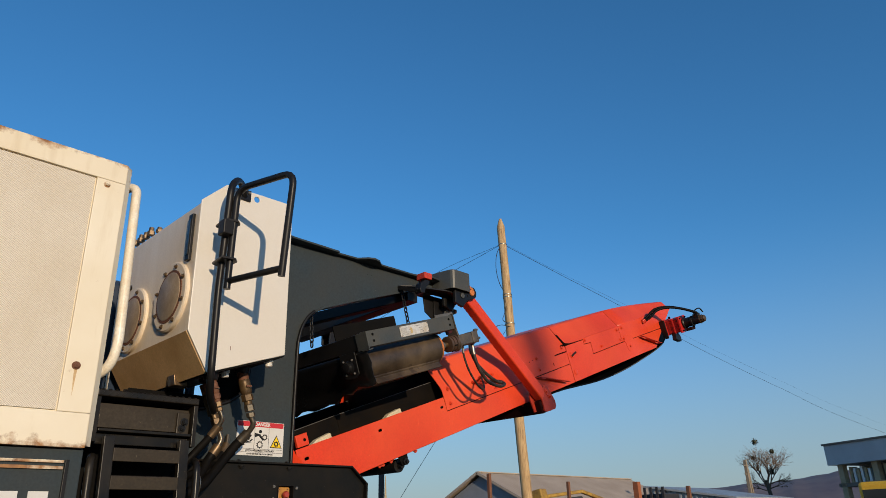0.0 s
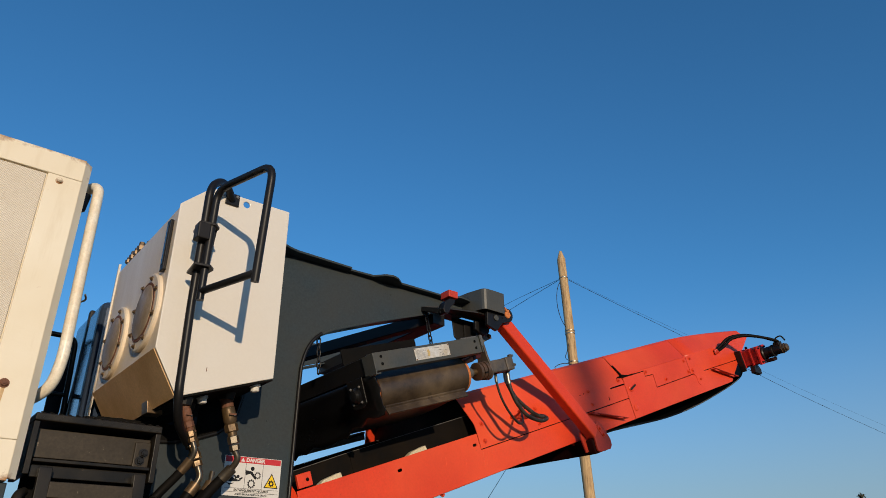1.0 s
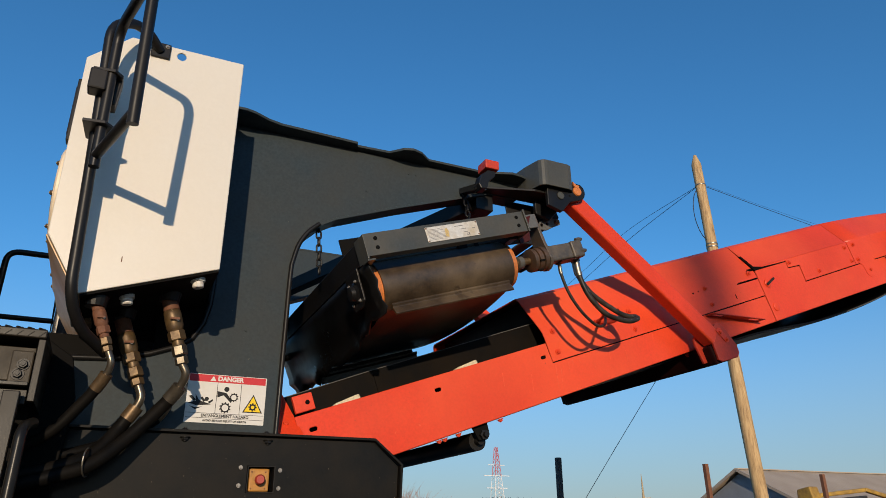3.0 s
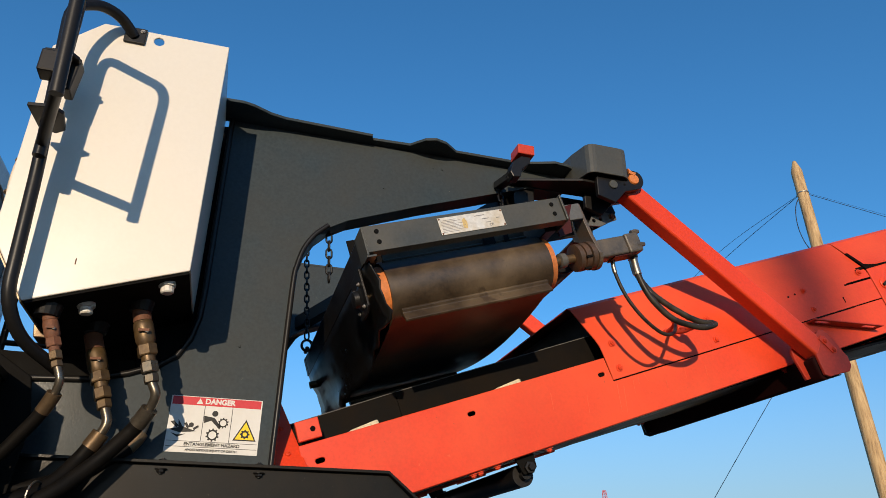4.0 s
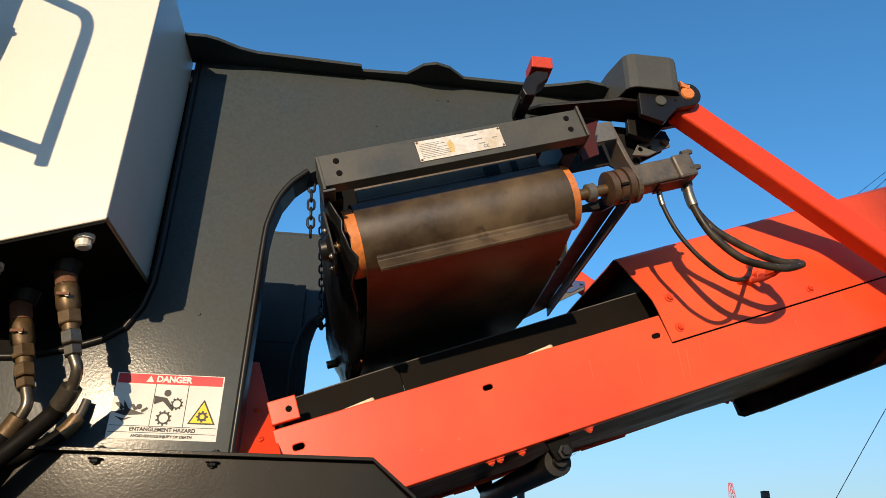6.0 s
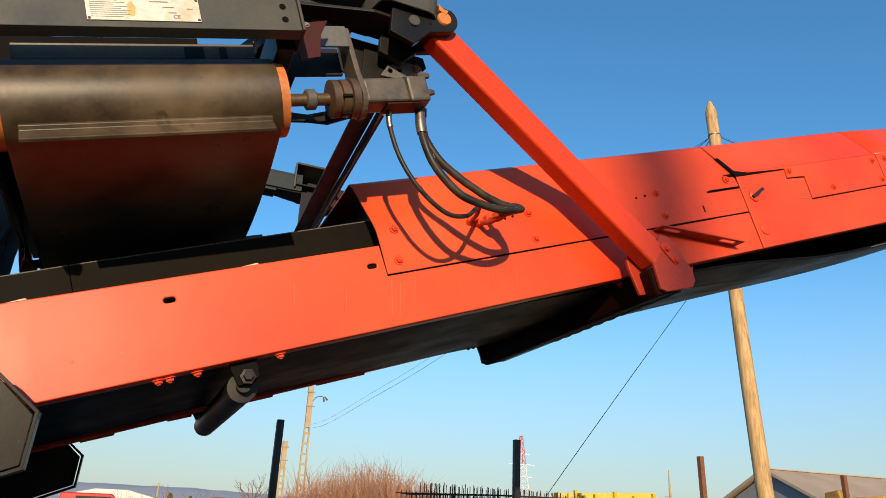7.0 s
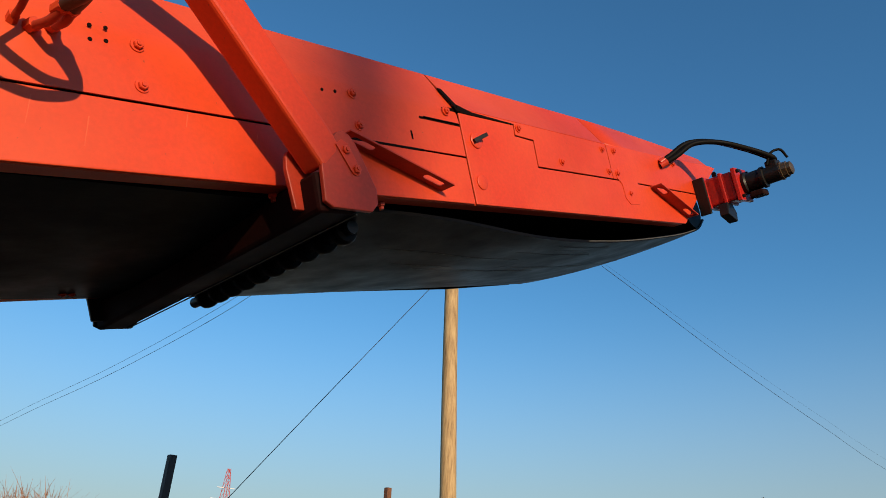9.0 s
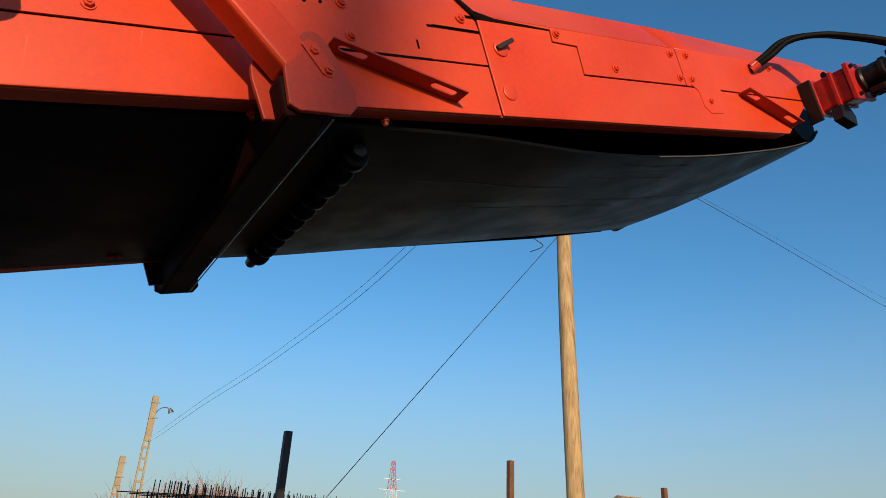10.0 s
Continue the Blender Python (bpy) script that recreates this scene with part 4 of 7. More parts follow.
for x, dx in ((-1.235, 0.03), (-0.775, 0.02)):
    part("side_handle", tube(fillet([(x + dx, -0.46, 1.84), (x, -0.53, 1.82), (x, -0.56, 1.2), (x + dx, -0.5, 1.15)], 0.05), 0.016, 12), M_LADDER, lad, smooth=50)
prail = thing("platform_rail", "black tubular guard rail on the far platform edge", "handrail", base(-1.0, 1.0, 2.1))
part("hoop", tube(fillet([(-1.15, 1.0, 2.10), (-1.145, 1.0, 2.87), (-0.89, 1.0, 2.87), (-0.86, 1.0, 2.10)], 0.06), 0.015, 12), M_LADDER, prail, smooth=50)
part("mid_bar", tube([(-1.15, 1.0, 2.53), (-0.875, 1.0, 2.53)], 0.013, 12), M_LADDER, prail, smooth=50)
part("post", tube([(-0.835, 1.06, 2.10), (-0.84, 1.06, 2.80)], 0.018, 12), M_LADDER, prail, smooth=50)


# ---- ball valves and hoses under the tank ----
def valve(top, low, r, tint, lower):
    v = thing("ball_valve", "tarnished brass ball valve below the oil tank", "valve", base(*low))
    t, l = Vector(top), Vector(low)
    d = l - t
    part("collar", turned(t - d * 0.12, t + d * 0.12, [(0, r * 1.05), (1, r * 1.05)], 20), M_RUST, v, "rusty threaded collar", smooth=40)
    part("body", turned(t + d * 0.10, t + d * 0.48, [(0, r * 0.85), (0.1, r * 1.1), (0.25, r * 1.15), (0.75, r * 1.15), (0.9, r * 1.0), (1, r * 0.85)], 20), tint, v, smooth=40)
    part("hex_nut", turned(t + d * 0.46, t + d * 0.62, [(0, r * 1.05), (0.1, r * 1.15), (0.9, r * 1.15), (1, r * 1.05)], 6), tint, v)
    part("neck", turned(t + d * 0.60, t + d * 0.74, [(0, r * 0.8), (1, r * 0.8)], 18), tint, v, smooth=40)
    part("hex_nut", turned(t + d * 0.70, t + d * 0.86, [(0, r * 0.9), (0.1, r * 1.0), (0.9, r * 1.0), (1, r * 0.9)], 6), lower, v)
    part("hex_nut", turned(t + d * 0.88, t + d * 1.0, [(0, r * 0.78), (0.1, r * 0.86), (0.9, r * 0.86), (1, r * 0.7)], 6), lower, v)
    c = t + d * 0.30
    part("stem", turned(c, c + Vector((0.01, -r * 1.5, 0)), [(0, r * 0.35), (0.7, r * 0.35), (0.75, r * 0.22), (1, r * 0.22)], 10), M_STEEL, v, smooth=40)
    part("handle_stub", beam(c + Vector((-r * 0.6, -r * 1.45, 0)), c + Vector((r * 0.6, -r * 1.45, r * 0.1)), r * 0.3, r * 0.3), M_RUST, v)


def hydraulic_hose(path, r, k0, k1, label="black rubber hydraulic hose with crimped steel end", crimp=None):
    """A hose: elbow pipe up to point k0, crimped ferrule up to k1, then rubber."""
    h = thing("hydraulic_hose", label, "hose", base(*path[-1]))
    sp = spline(path, 6)
    part("elbow", tube(sp[: k0 * 6 + 1], r * 0.62, 12), M_ELBOW, h, "dull steel elbow", smooth=50)
    part("ferrule", tube(sp[k0 * 6 : k1 * 6 + 1], r * 1.10, 14), crimp or M_DUSTY, h, "crimped brown-grey ferrule", smooth=50)
    part("rubber", tube(sp[k1 * 6 :], r, 14), M_HOSE, h, smooth=50)
    return h


valve((-0.648, -0.344, 2.250), (-0.592, -0.349, 2.094), 0.019, M_RUST, M_DUSTY)
valve((-0.556, -0.109, 2.245), (-0.478, -0.139, 2.028), 0.027, M_BRASS, M_BRASS)
valve((-0.415, -0.228, 2.320), (-0.346, -0.227, 2.099), 0.027, M_BRASS, M_ELBOW)
hydraulic_hose([(-0.592, -0.349, 2.098), (-0.578, -0.350, 2.06), (-0.585, -0.335, 2.025), (-0.612, -0.31, 1.975), (-0.648, -0.29, 1.925), (-0.72, -0.26, 1.84), (-0.82, -0.22, 1.79), (-1.0, -0.18, 1.77), (-1.3, -0.15, 1.76)], 0.019, 2, 3)
hydraulic_hose([(-0.478, -0.139, 2.03), (-0.464, -0.142, 1.99), (-0.474, -0.138, 1.955), (-0.500, -0.13, 1.91), (-0.525, -0.13, 1.87), (-0.575, -0.16, 1.80), (-0.66, -0.20, 1.745), (-0.80, -0.22, 1.71), (-1.0, -0.2, 1.69), (-1.3, -0.2, 1.68)], 0.024, 2, 3)
hydraulic_hose([(-0.346, -0.227, 2.10), (-0.330, -0.225, 2.065), (-0.342, -0.20, 2.025), (-0.372, -0.17, 1.98), (-0.400, -0.16, 1.945), (-0.48, -0.17, 1.85), (-0.585, -0.21, 1.75), (-0.70, -0.23, 1.705), (-0.85, -0.24, 1.665), (-1.1, -0.24, 1.63)], 0.024, 2, 3, crimp=M_ELBOW)
hydraulic_hose([(-0.36, -0.02, 2.03), (-0.37, -0.03, 1.98), (-0.40, -0.04, 1.93), (-0.46, -0.06, 1.88), (-0.55, -0.09, 1.83), (-0.7, -0.12, 1.78), (-1.0, -0.14, 1.74)], 0.02, 1, 2, "black rubber hydraulic hose against the side plate")
# plate added to keep the sunlit side plate behind the hoses dark
BRK = [(-1.00, 1.60), (-0.70, 1.60), (-0.67, 1.97), (-0.70, 2.11), (-0.84, 2.20), (-1.00, 2.19)]
hb = thing("hose_bracket", "black steel bracket plate added behind the hydraulic hoses", "bracket", base(-0.8, -0.1, 1.9))
part("plate", extrude(BRK, "y", -0.155, -0.145), M_DEEPBLACK, hb, bevel=0.004)
part("foot", box(-0.90, -0.70, -0.146, -0.002, 1.885, 1.900), M_BLACK, hb, bevel=0.003)
tie = thing("cable_tie", "grey plastic tie round the hose pair", "cable tie", base(-0.6, -0.2, 1.74))
part("loop", tube([(-0.60 + 0.012 * math.cos(a), -0.205 + 0.05 * math.cos(a), 1.755 + 0.045 * math.sin(a)) for a in [i * math.pi / 10 for i in range(21)]], 0.003, 6), M_STEEL, tie)

# ---- discharge conveyor: own coordinates u along the slope, y across, w square to the slope ----
CONV = Matrix.Translation((0, 0, 1.638)) @ Matrix.Rotation(radians(-19.3), 4, "Y")
conv = thing("discharge_conveyor", "orange-red discharge conveyor with bolted guards and sagging black belt", "conveyor", CONV)
YN, YF = 0.083, 1.42


def slot(u, w, l, h):
    return [(u - l / 2 + h / 2 + h / 2 * math.cos(a), w + h / 2 * math.sin(a)) for a in [math.pi / 2 + i * math.pi / 6 for i in range(7)]] + [(u + l / 2 - h / 2 + h / 2 * math.cos(a), w + h / 2 * math.sin(a)) for a in [-math.pi / 2 + i * math.pi / 6 for i in range(7)]]


SIDE = [(0.255, 0.0), (3.367, 0.0), (3.367, 0.170), (1.611, 0.170), (1.608, 0.278), (0.255, 0.278)]
LOWER = [(3.374, 0.0), (5.13, 0.0), (5.42, 0.180), (4.454, 0.185), (3.814, 0.180), (3.820, 0.294), (3.698, 0.299), (3.702, 0.345), (3.374, 0.343)]
UPPER = [(3.374, 0.349), (3.709, 0.351), (3.705, 0.304), (3.827, 0.300), (3.820, 0.186), (4.428, 0.191), (4.428, 0.36), (3.374, 0.36)]
TIP = [(4.434, 0.191), (5.43, 0.186), (5.78, 0.378), (5.72, 0.385), (4.434, 0.36)]


def side(y, s):
    """One side of the conveyor; s: which way is outwards."""
    near = y < 0.6
    holes = [slot(0.936, 0.212, 0.034, 0.017), slot(1.566, 0.212, 0.034, 0.017), slot(0.319, 0.208, 0.036, 0.018)]
    part("side_plate", extrude(SIDE, "y", y, y - s * 0.008, holes), M_RED, conv, bevel=0.003, local=True)
    part("bottom_flange", box(-1.1, 5.10, min(y - s * 0.0085, y - s * 0.06), max(y - s * 0.0085, y - s * 0.06), -0.002, 0.006), M_RED, conv, bevel=0.002, local=True)
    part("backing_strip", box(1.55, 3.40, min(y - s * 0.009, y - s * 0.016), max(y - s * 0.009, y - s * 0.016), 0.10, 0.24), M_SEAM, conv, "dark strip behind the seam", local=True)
    part("head_plate", extrude(LOWER, "y", y, y - s * 0.008), M_RED, conv, bevel=0.003, local=True)
    part("head_guard", extrude(UPPER, "y", y, y - s * 0.008), M_RED, conv, bevel=0.0015, local=True)
    part("tip_guard", extrude(TIP, "y", y, y - s * 0.008), M_RED, conv, bevel=0.0015, local=True)
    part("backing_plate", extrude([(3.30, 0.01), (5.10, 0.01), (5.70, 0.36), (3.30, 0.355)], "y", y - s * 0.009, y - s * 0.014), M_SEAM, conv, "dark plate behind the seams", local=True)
    if near:
        part("patch_plate", extrude([(4.462, 0.198), (4.49, 0.245), (4.59, 0.252), (4.665, 0.215), (4.670, 0.10), (4.63, 0.075), (4.54, 0.07), (4.505, 0.10), (4.50, 0.17)], "y", y, y + s * 0.003), M_RED, conv, bevel=0.001, local=True)
        for u0, u1, w0, w1 in ((3.18, 3.366, 0.291, 0.298), (3.105, 3.112, 0.205, 0.235)):
            part("cut_slot", box(u0, u1, y + s * 0.0012, y - s * 0.001, w0, w1), M_SEAM, conv, local=True)


side(YN, -1)
side(YF, 1)
HOODX = [(YN, 0.176), (YN, 0.300), (YN + 0.004, 0.335), (YN + 0.018, 0.368), (YN + 0.118, 0.545), (YN + 0.14, 0.56)]
HOODX = HOODX + [(YN + YF - p, q) for p, q in reversed(HOODX)]
hood = part("guard_hood", strip(HOODX, "x", 1.613, 3.366, -0.005), M_RED, conv, local=True, smooth=20)
part("end_curtain", extrude([(0.10, 0.19), (1.40, 0.19), (1.395, 0.34), (1.29, 0.54), (0.21, 0.54), (0.10, 0.34)], "x", 1.70, 1.712), M_RUBBER, conv, "black rubber dust curtain", local=True)
HEADX = [(YN, 0.362), (YN + 0.014, 0.375), (YN + 0.118, 0.545), (YN + 0.14, 0.56)]
HEADX = HEADX + [(YN + YF - p, q) for p, q in reversed(HEADX)]
part("head_hood", strip(HEADX, "x", 3.374, 4.428, -0.005), M_RED, conv, local=True, smooth=20)
# the last hood tapers down to the tip
bm = bmesh.new()
rows_h = []
for i in range(7):
    t = i / 6
    u = 4.434 + t * (5.735 - 4.434)
    k = 1 - 0.50 * t ** 1.6
    half = [(YN, 0.362 + 0.008 * t), (YN + 0.014 * k, 0.371 + 0.006 * k), (YN + 0.02 + 0.098 * k, 0.378 + 0.167 * k), (YN + 0.04 + 0.10 * k, 0.380 + 0.18 * k)]
    half = half + [(YN + YF - p, q) for p, q in reversed(half)]
    rows_h.append([bm.verts.new((u, p, q)) for p, q in half])
for a, b_ in zip(rows_h, rows_h[1:]):
    for j in range(len(a) - 1):
        bm.faces.new((a[j], a[j + 1], b_[j + 1], b_[j]))
bm.faces.new(rows_h[-1])
tip_hood = part("tip_hood", bm, M_RED, conv, local=True, smooth=25)
sol = tip_hood.modifiers.new("thick", "SOLIDIFY")
sol.thickness = 0.005
for u in (3.366, 4.428):
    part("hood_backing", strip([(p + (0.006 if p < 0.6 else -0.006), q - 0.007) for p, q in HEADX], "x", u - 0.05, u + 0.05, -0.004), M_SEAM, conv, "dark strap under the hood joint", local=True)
for u, w in ((1.677, 0.329), (1.664, 0.217), (2.225, 0.317), (2.225, 0.214), (2.876, 0.322), (2.883, 0.218), (3.303, 0.336), (3.728, 0.335), (4.001, 0.225), (4.382, 0.328), (4.492, 0.334), (4.399, 0.223), (4.477, 0.220), (4.56, 0.126), (5.153, 0.338)):
    stamp("bolt", ME_BOLT_RED, conv, CONV @ aim((u, YN - 0.0005, w), (0, -1, 0), u * 7))
for u, w in ((2.121, 0.342), (2.156, 0.344), (2.119, 0.307), (2.154, 0.311), (2.762, 0.312), (2.811, 0.316)):
    part("drilled_hole", turned((u, YN + 0.001, w), (u, YN - 0.0012, w), [(0, 0.005), (1, 0.005)], 10), M_SEAM, conv, local=True)
lt = part("latch", turned((3.440, YN, 0.244), (3.440, YN - 0.008, 0.244), [(0, 0.030), (0.6, 0.030), (1, 0.026)], 20), M_RED, conv, local=True, smooth=40)
part("latch_key", beam((3.415, YN - 0.014, 0.236), (3.475, YN - 0.03, 0.262), 0.010, 0.014), M_BLACK, lt, "dark steel latch key", local=True)
part("hinge_disc", turned((3.427, YN, 0.084), (3.427, YN - 0.006, 0.084), [(0, 0.028), (0.6, 0.028), (1, 0.024)], 20), M_RED, conv, local=True, smooth=40)
# the joint gapes where the two hoods meet on the slope
gap = strip([(YN - 0.0015, 0.345), (YN + 0.0125, 0.376), (YN + 0.066, 0.462)], "x", 3.362, 3.382, 0.004)
part("joint_gap", gap, M_SEAM, conv, "dark gaping hood joint", local=True)
gap = extrude([(3.372, 0.343), (3.69, 0.345), (3.69, 0.350), (3.45, 0.356), (3.372, 0.372)], "y", YN - 0.0014, YN + 0.001)
part("joint_gap", gap, M_SEAM, conv, local=True)
for u, w, l in ((3.16, 0.291, 0.205), (2.79, 0.172, 0.36)):
    part("cut_slot", box(u, u + l, YN - 0.0012, YN + 0.001, w - 0.004, w + 0.004), M_SEAM, conv, local=True)
# red strips along the far edge, added in place of sun patches on its plate
for u0, u1 in ((0.60, 0.76), (0.95, 1.08), (1.24, 1.45), (1.64, 1.92)):
    part("sun_patch", extrude([(u0, 0.024), (u0 + 0.01, -0.008), (u1 - 0.02, -0.010), (u1, 0.022)], "y", YF - 0.024, YF - 0.010), M_RED, conv, bevel=0.001, local=True)
part("far_skirt", extrude([(3.2, 0.01), (5.28, 0.01), (5.20, -0.030), (4.6, -0.040), (4.0, -0.030), (3.2, -0.02)], "y", 1.361, 1.371), M_RUBBER, conv, "black rubber strip along the far edge", local=True)
# dried drips and a few scratches
DRIPS = [((1.621, 0.157), (1.592, 0.04), 0.0022), ((1.649, 0.140), (1.616, 0.03), 0.0018), ((0.790, 0.09), (0.794, 0.082), 0.006), ((0.671, 0.092), (0.669, 0.084), 0.004), ((1.771, 0.165), (1.779, 0.130), 0.0015), ((1.868, 0.107), (1.858, 0.066), 0.0014), ((2.10, 0.12), (2.085, 0.05), 0.0014), ((1.30, 0.20), (1.286, 0.13), 0.0016), ((1.705, 0.150), (1.690, 0.095), 0.0013), ((1.735, 0.158), (1.728, 0.128), 0.0022), ((1.99, 0.150), (1.975, 0.085), 0.0012), ((2.33, 0.162), (2.322, 0.128), 0.0016), ((1.46, 0.150), (1.440, 0.070), 0.0014), ((2.52, 0.14), (2.51, 0.105), 0.0012), ((3.02, 0.13), (3.012, 0.09), 0.0014), ((1.82, 0.060), (1.90, 0.052), 0.0008)]
for (u0, w0), (u1, w1), r in DRIPS:
    part("drip_mark", extrude([(u0 - r, w0), (u0 + r, w0), (u1 + r * 0.5, w1), (u1 - r * 0.5, w1)], "y", YN - 0.0006, YN + 0.0005), M_DRIP, conv, local=True)
for u in (2.43, 2.46):
    stamp("bolt", ME_BOLT_RED, conv, CONV @ aim((u, 1.245, -0.012), (0, -0.3, -1), u))
# corner post and lip at the tail
bm = bmesh.new()
lean = [(-0.10, 0.060, 1.90), (0.190, 0.045, 1.90), (0.053, 0.330, 2.26), (-0.10, 0.330, 2.26)]
back = [(x, y + 0.008, z) for x, y, z in lean]
f_, b_ = [bm.verts.new(p) for p in lean], [bm.verts.new(p) for p in back]
for q in (f_, b_, *[(f_[i], f_[(i + 1) % 4], b_[(i + 1) % 4], b_[i]) for i in range(4)]):
    bm.faces.new(q)
part("tail_plate", bm, M_RED, conv, bevel=0.002)
for p in ((0.085, 0.180, 2.06), (0.115, 0.095, 1.955)):
    stamp("bolt", ME_BOLT_RED, conv, aim(p, (0, -0.8, 0.6)))
part("tail_lip", box(0.258, 0.345, 0.060, 0.082, 0.287, 0.36), M_RED, conv, bevel=0.003, local=True)
part("drilled_hole", turned((0.317, 0.061, 0.322), (0.317, 0.0585, 0.322), [(0, 0.010), (1, 0.010)], 12), M_SEAM, conv, local=True)
part("far_tail_post", extrude([(0.14, 0.0), (0.262, 0.0), (0.258, 0.30), (0.225, 0.52), (0.12, 0.50)], "y", 1.462, 1.472), M_RED, conv, bevel=0.002, local=True)
# slotted brackets
for (u0, w0), (u1, w1) in (((2.79, 0.166), (3.20, 0.036)), ((4.80, 0.178), (5.17, 0.034))):
    l = math.hypot(u1 - u0, w1 - w0)
    br = extrude([(0, 0), (l, 0), (l, 0.062), (0, 0.062)], "z", -0.003, 0.003, [slot(l * 0.16, 0.033, l * 0.20, 0.024), slot(l * 0.84, 0.033, l * 0.20, 0.024)])
    br.transform(Matrix.Translation((u0, YN, w0)) @ Matrix.Rotation(math.atan2(-(w1 - w0), u1 - u0), 4, "Y") @ Matrix.Diagonal((1, -1, 1, 1)))
    part("slotted_bracket", br, M_DEEPRED, conv, "dark red slotted angle", bevel=0.001, local=True)
# rubber skirts inside the tail
for y in (0.205, 1.298):
    for u0, u1, w0, w1 in ((0.25, 0.693, 0.378, 0.392), (0.695, 1.72, 0.392, 0.405)):
        sk = part("rubber_skirt", extrude([(u0, 0.16), (u1, 0.16), (u1, w1), (u0, w0)], "y", y - 0.006, y + 0.006), M_SKIRT, conv, "dusty black rubber skirt", bevel=0.001, local=True)
        part("skirt_edge", extrude([(u0, w0 + 0.0002), (u1, w1 + 0.0002), (u1, w1 + 0.0035), (u0, w0 + 0.0035)], "y", y - 0.0055, y + 0.0055), M_RUBBEREDGE, sk, "pale strip along the skirt's top edge", local=True)
for u, l, top in ((0.42, 0.17, 0.303), (1.06, 0.17, 0.303)):
    part("packing_block", extrude([(u, 0.25), (u + l, 0.25), (u + l - 0.008, top), (u + 0.05, top - 0.012), (u + 0.01, top - 0.03)], "y", 0.148, 0.196), M_WOODBLK, conv, "pale packing block", bevel=0.006, local=True)


def belt_sheet(path, y0, y1, th, trough, mat, name, label, level=False):
    """A belt of rubber: its line in (u, w), its width, how far its middle hangs and whether its far edge is held up level."""
    bm = bmesh.new()
    n = 14
    tops, lows = [], []
    for u, w, t in path:
        r0, r1 = [], []
        for j in range(n + 1):
            v = j / n
            sag = -trough * t * math.sin(math.pi * v) ** 0.7 + (max(0.0, -0.020 - w) * v if level else 0.0)
            r0.append(bm.verts.new((u, y0 + (y1 - y0) * v, w + sag)))
            r1.append(bm.verts.new((u, y0 + (y1 - y0) * v, w + sag - th)))
        tops.append(r0)
        lows.append(r1)
    for rows in (tops, lows):
        for a, b in zip(rows, rows[1:]):
            for j in range(n):
                bm.faces.new((a[j], a[j + 1], b[j + 1], b[j]))
    for a, b, c, d in zip(tops, tops[1:], lows, lows[1:]):
        for j in (0, n):
            bm.faces.new((a[j], b[j], d[j], c[j]))
    for i in (0, -1):
        for j in range(n):
            bm.faces.new((tops[i][j], tops[i][j + 1], lows[i][j + 1], lows[i][j]))
    return part(name, bm, mat, conv, label, smooth=40, local=True)


def line(keys, k=8):
    return [tuple(v) for v in spline(keys, k)]


belt_sheet(line([(-1.1, 0.17, 0), (1.5, 0.18, 0), (3.4, 0.20, 0), (5.35, 0.24, 0), (5.56, 0.20, 0)], 6), 0.20, 1.30, 0.012, 0.06, M_RUBBER, "carrying_belt", "black rubber carrying belt")
RETURN = [(-1.1, 0.02, 0.3), (1.1, 0.028, 0.4), (2.0, 0.012, 0.6), (2.75, -0.008, 0.9), (3.3, -0.030, 1.0), (3.8, -0.078, 0.8), (4.2, -0.090, 0.9), (4.6, -0.078, 1.4), (5.15, -0.035, 1.7), (5.45, 0.008, 0.9), (5.58, 0.07, 0)]
belt_sheet(line(RETURN, 8), 0.155, 1.345, 0.012, 0.022, M_RUBBER, "return_belt", "slack black return belt", True)
part("belt_edge", tube([(u, 0.154, w - 0.006) for u, w, t in line(RETURN[6:10], 8)], 0.0028, 6), M_RUBBEREDGE, conv, "pale line along the belt edge", local=True)
rs = random.Random(5)
for k in range(9):
    u, y, l = rs.uniform(3.2, 4.7), rs.uniform(0.22, 0.75), rs.uniform(0.3, 0.9)
    v = (y - 0.155) / 1.19
    keys = [(q, wq - 0.022 * tq * math.sin(math.pi * v) ** 0.7 + max(0.0, -0.020 - wq) * v - 0.0124) for q, wq, tq in line(RETURN, 24) if u < q < u + l]
    if len(keys) > 2:
        part("scuff_streak", tube([(q, y + 0.004 * math.sin(i * 0.25 + k), wq) for i, (q, wq) in enumerate(keys)], 0.0009, 4), M_STREAK, conv, "dull scuff along the belt", local=True)
part("beam_wire", tube([(2.69, -0.05, -0.1135), (2.76, 1.51, -0.1135)], 0.0026, 5), M_STEEL, conv, "bare worn beam edge", local=True)
part("belt_pan", box(0.30, 5.15, YN + 0.064, YF - 0.064, 0.030, 0.036), M_RUBBER, conv, "black pan between the belt runs", local=True)
part("head_drum", turned((5.46, 0.16, 0.12), (5.46, 1.34, 0.12), [(0, 0.11), (0.02, 0.12), (0.98, 0.12), (1, 0.11)], 28), M_RUBBER, conv, smooth=40, local=True)
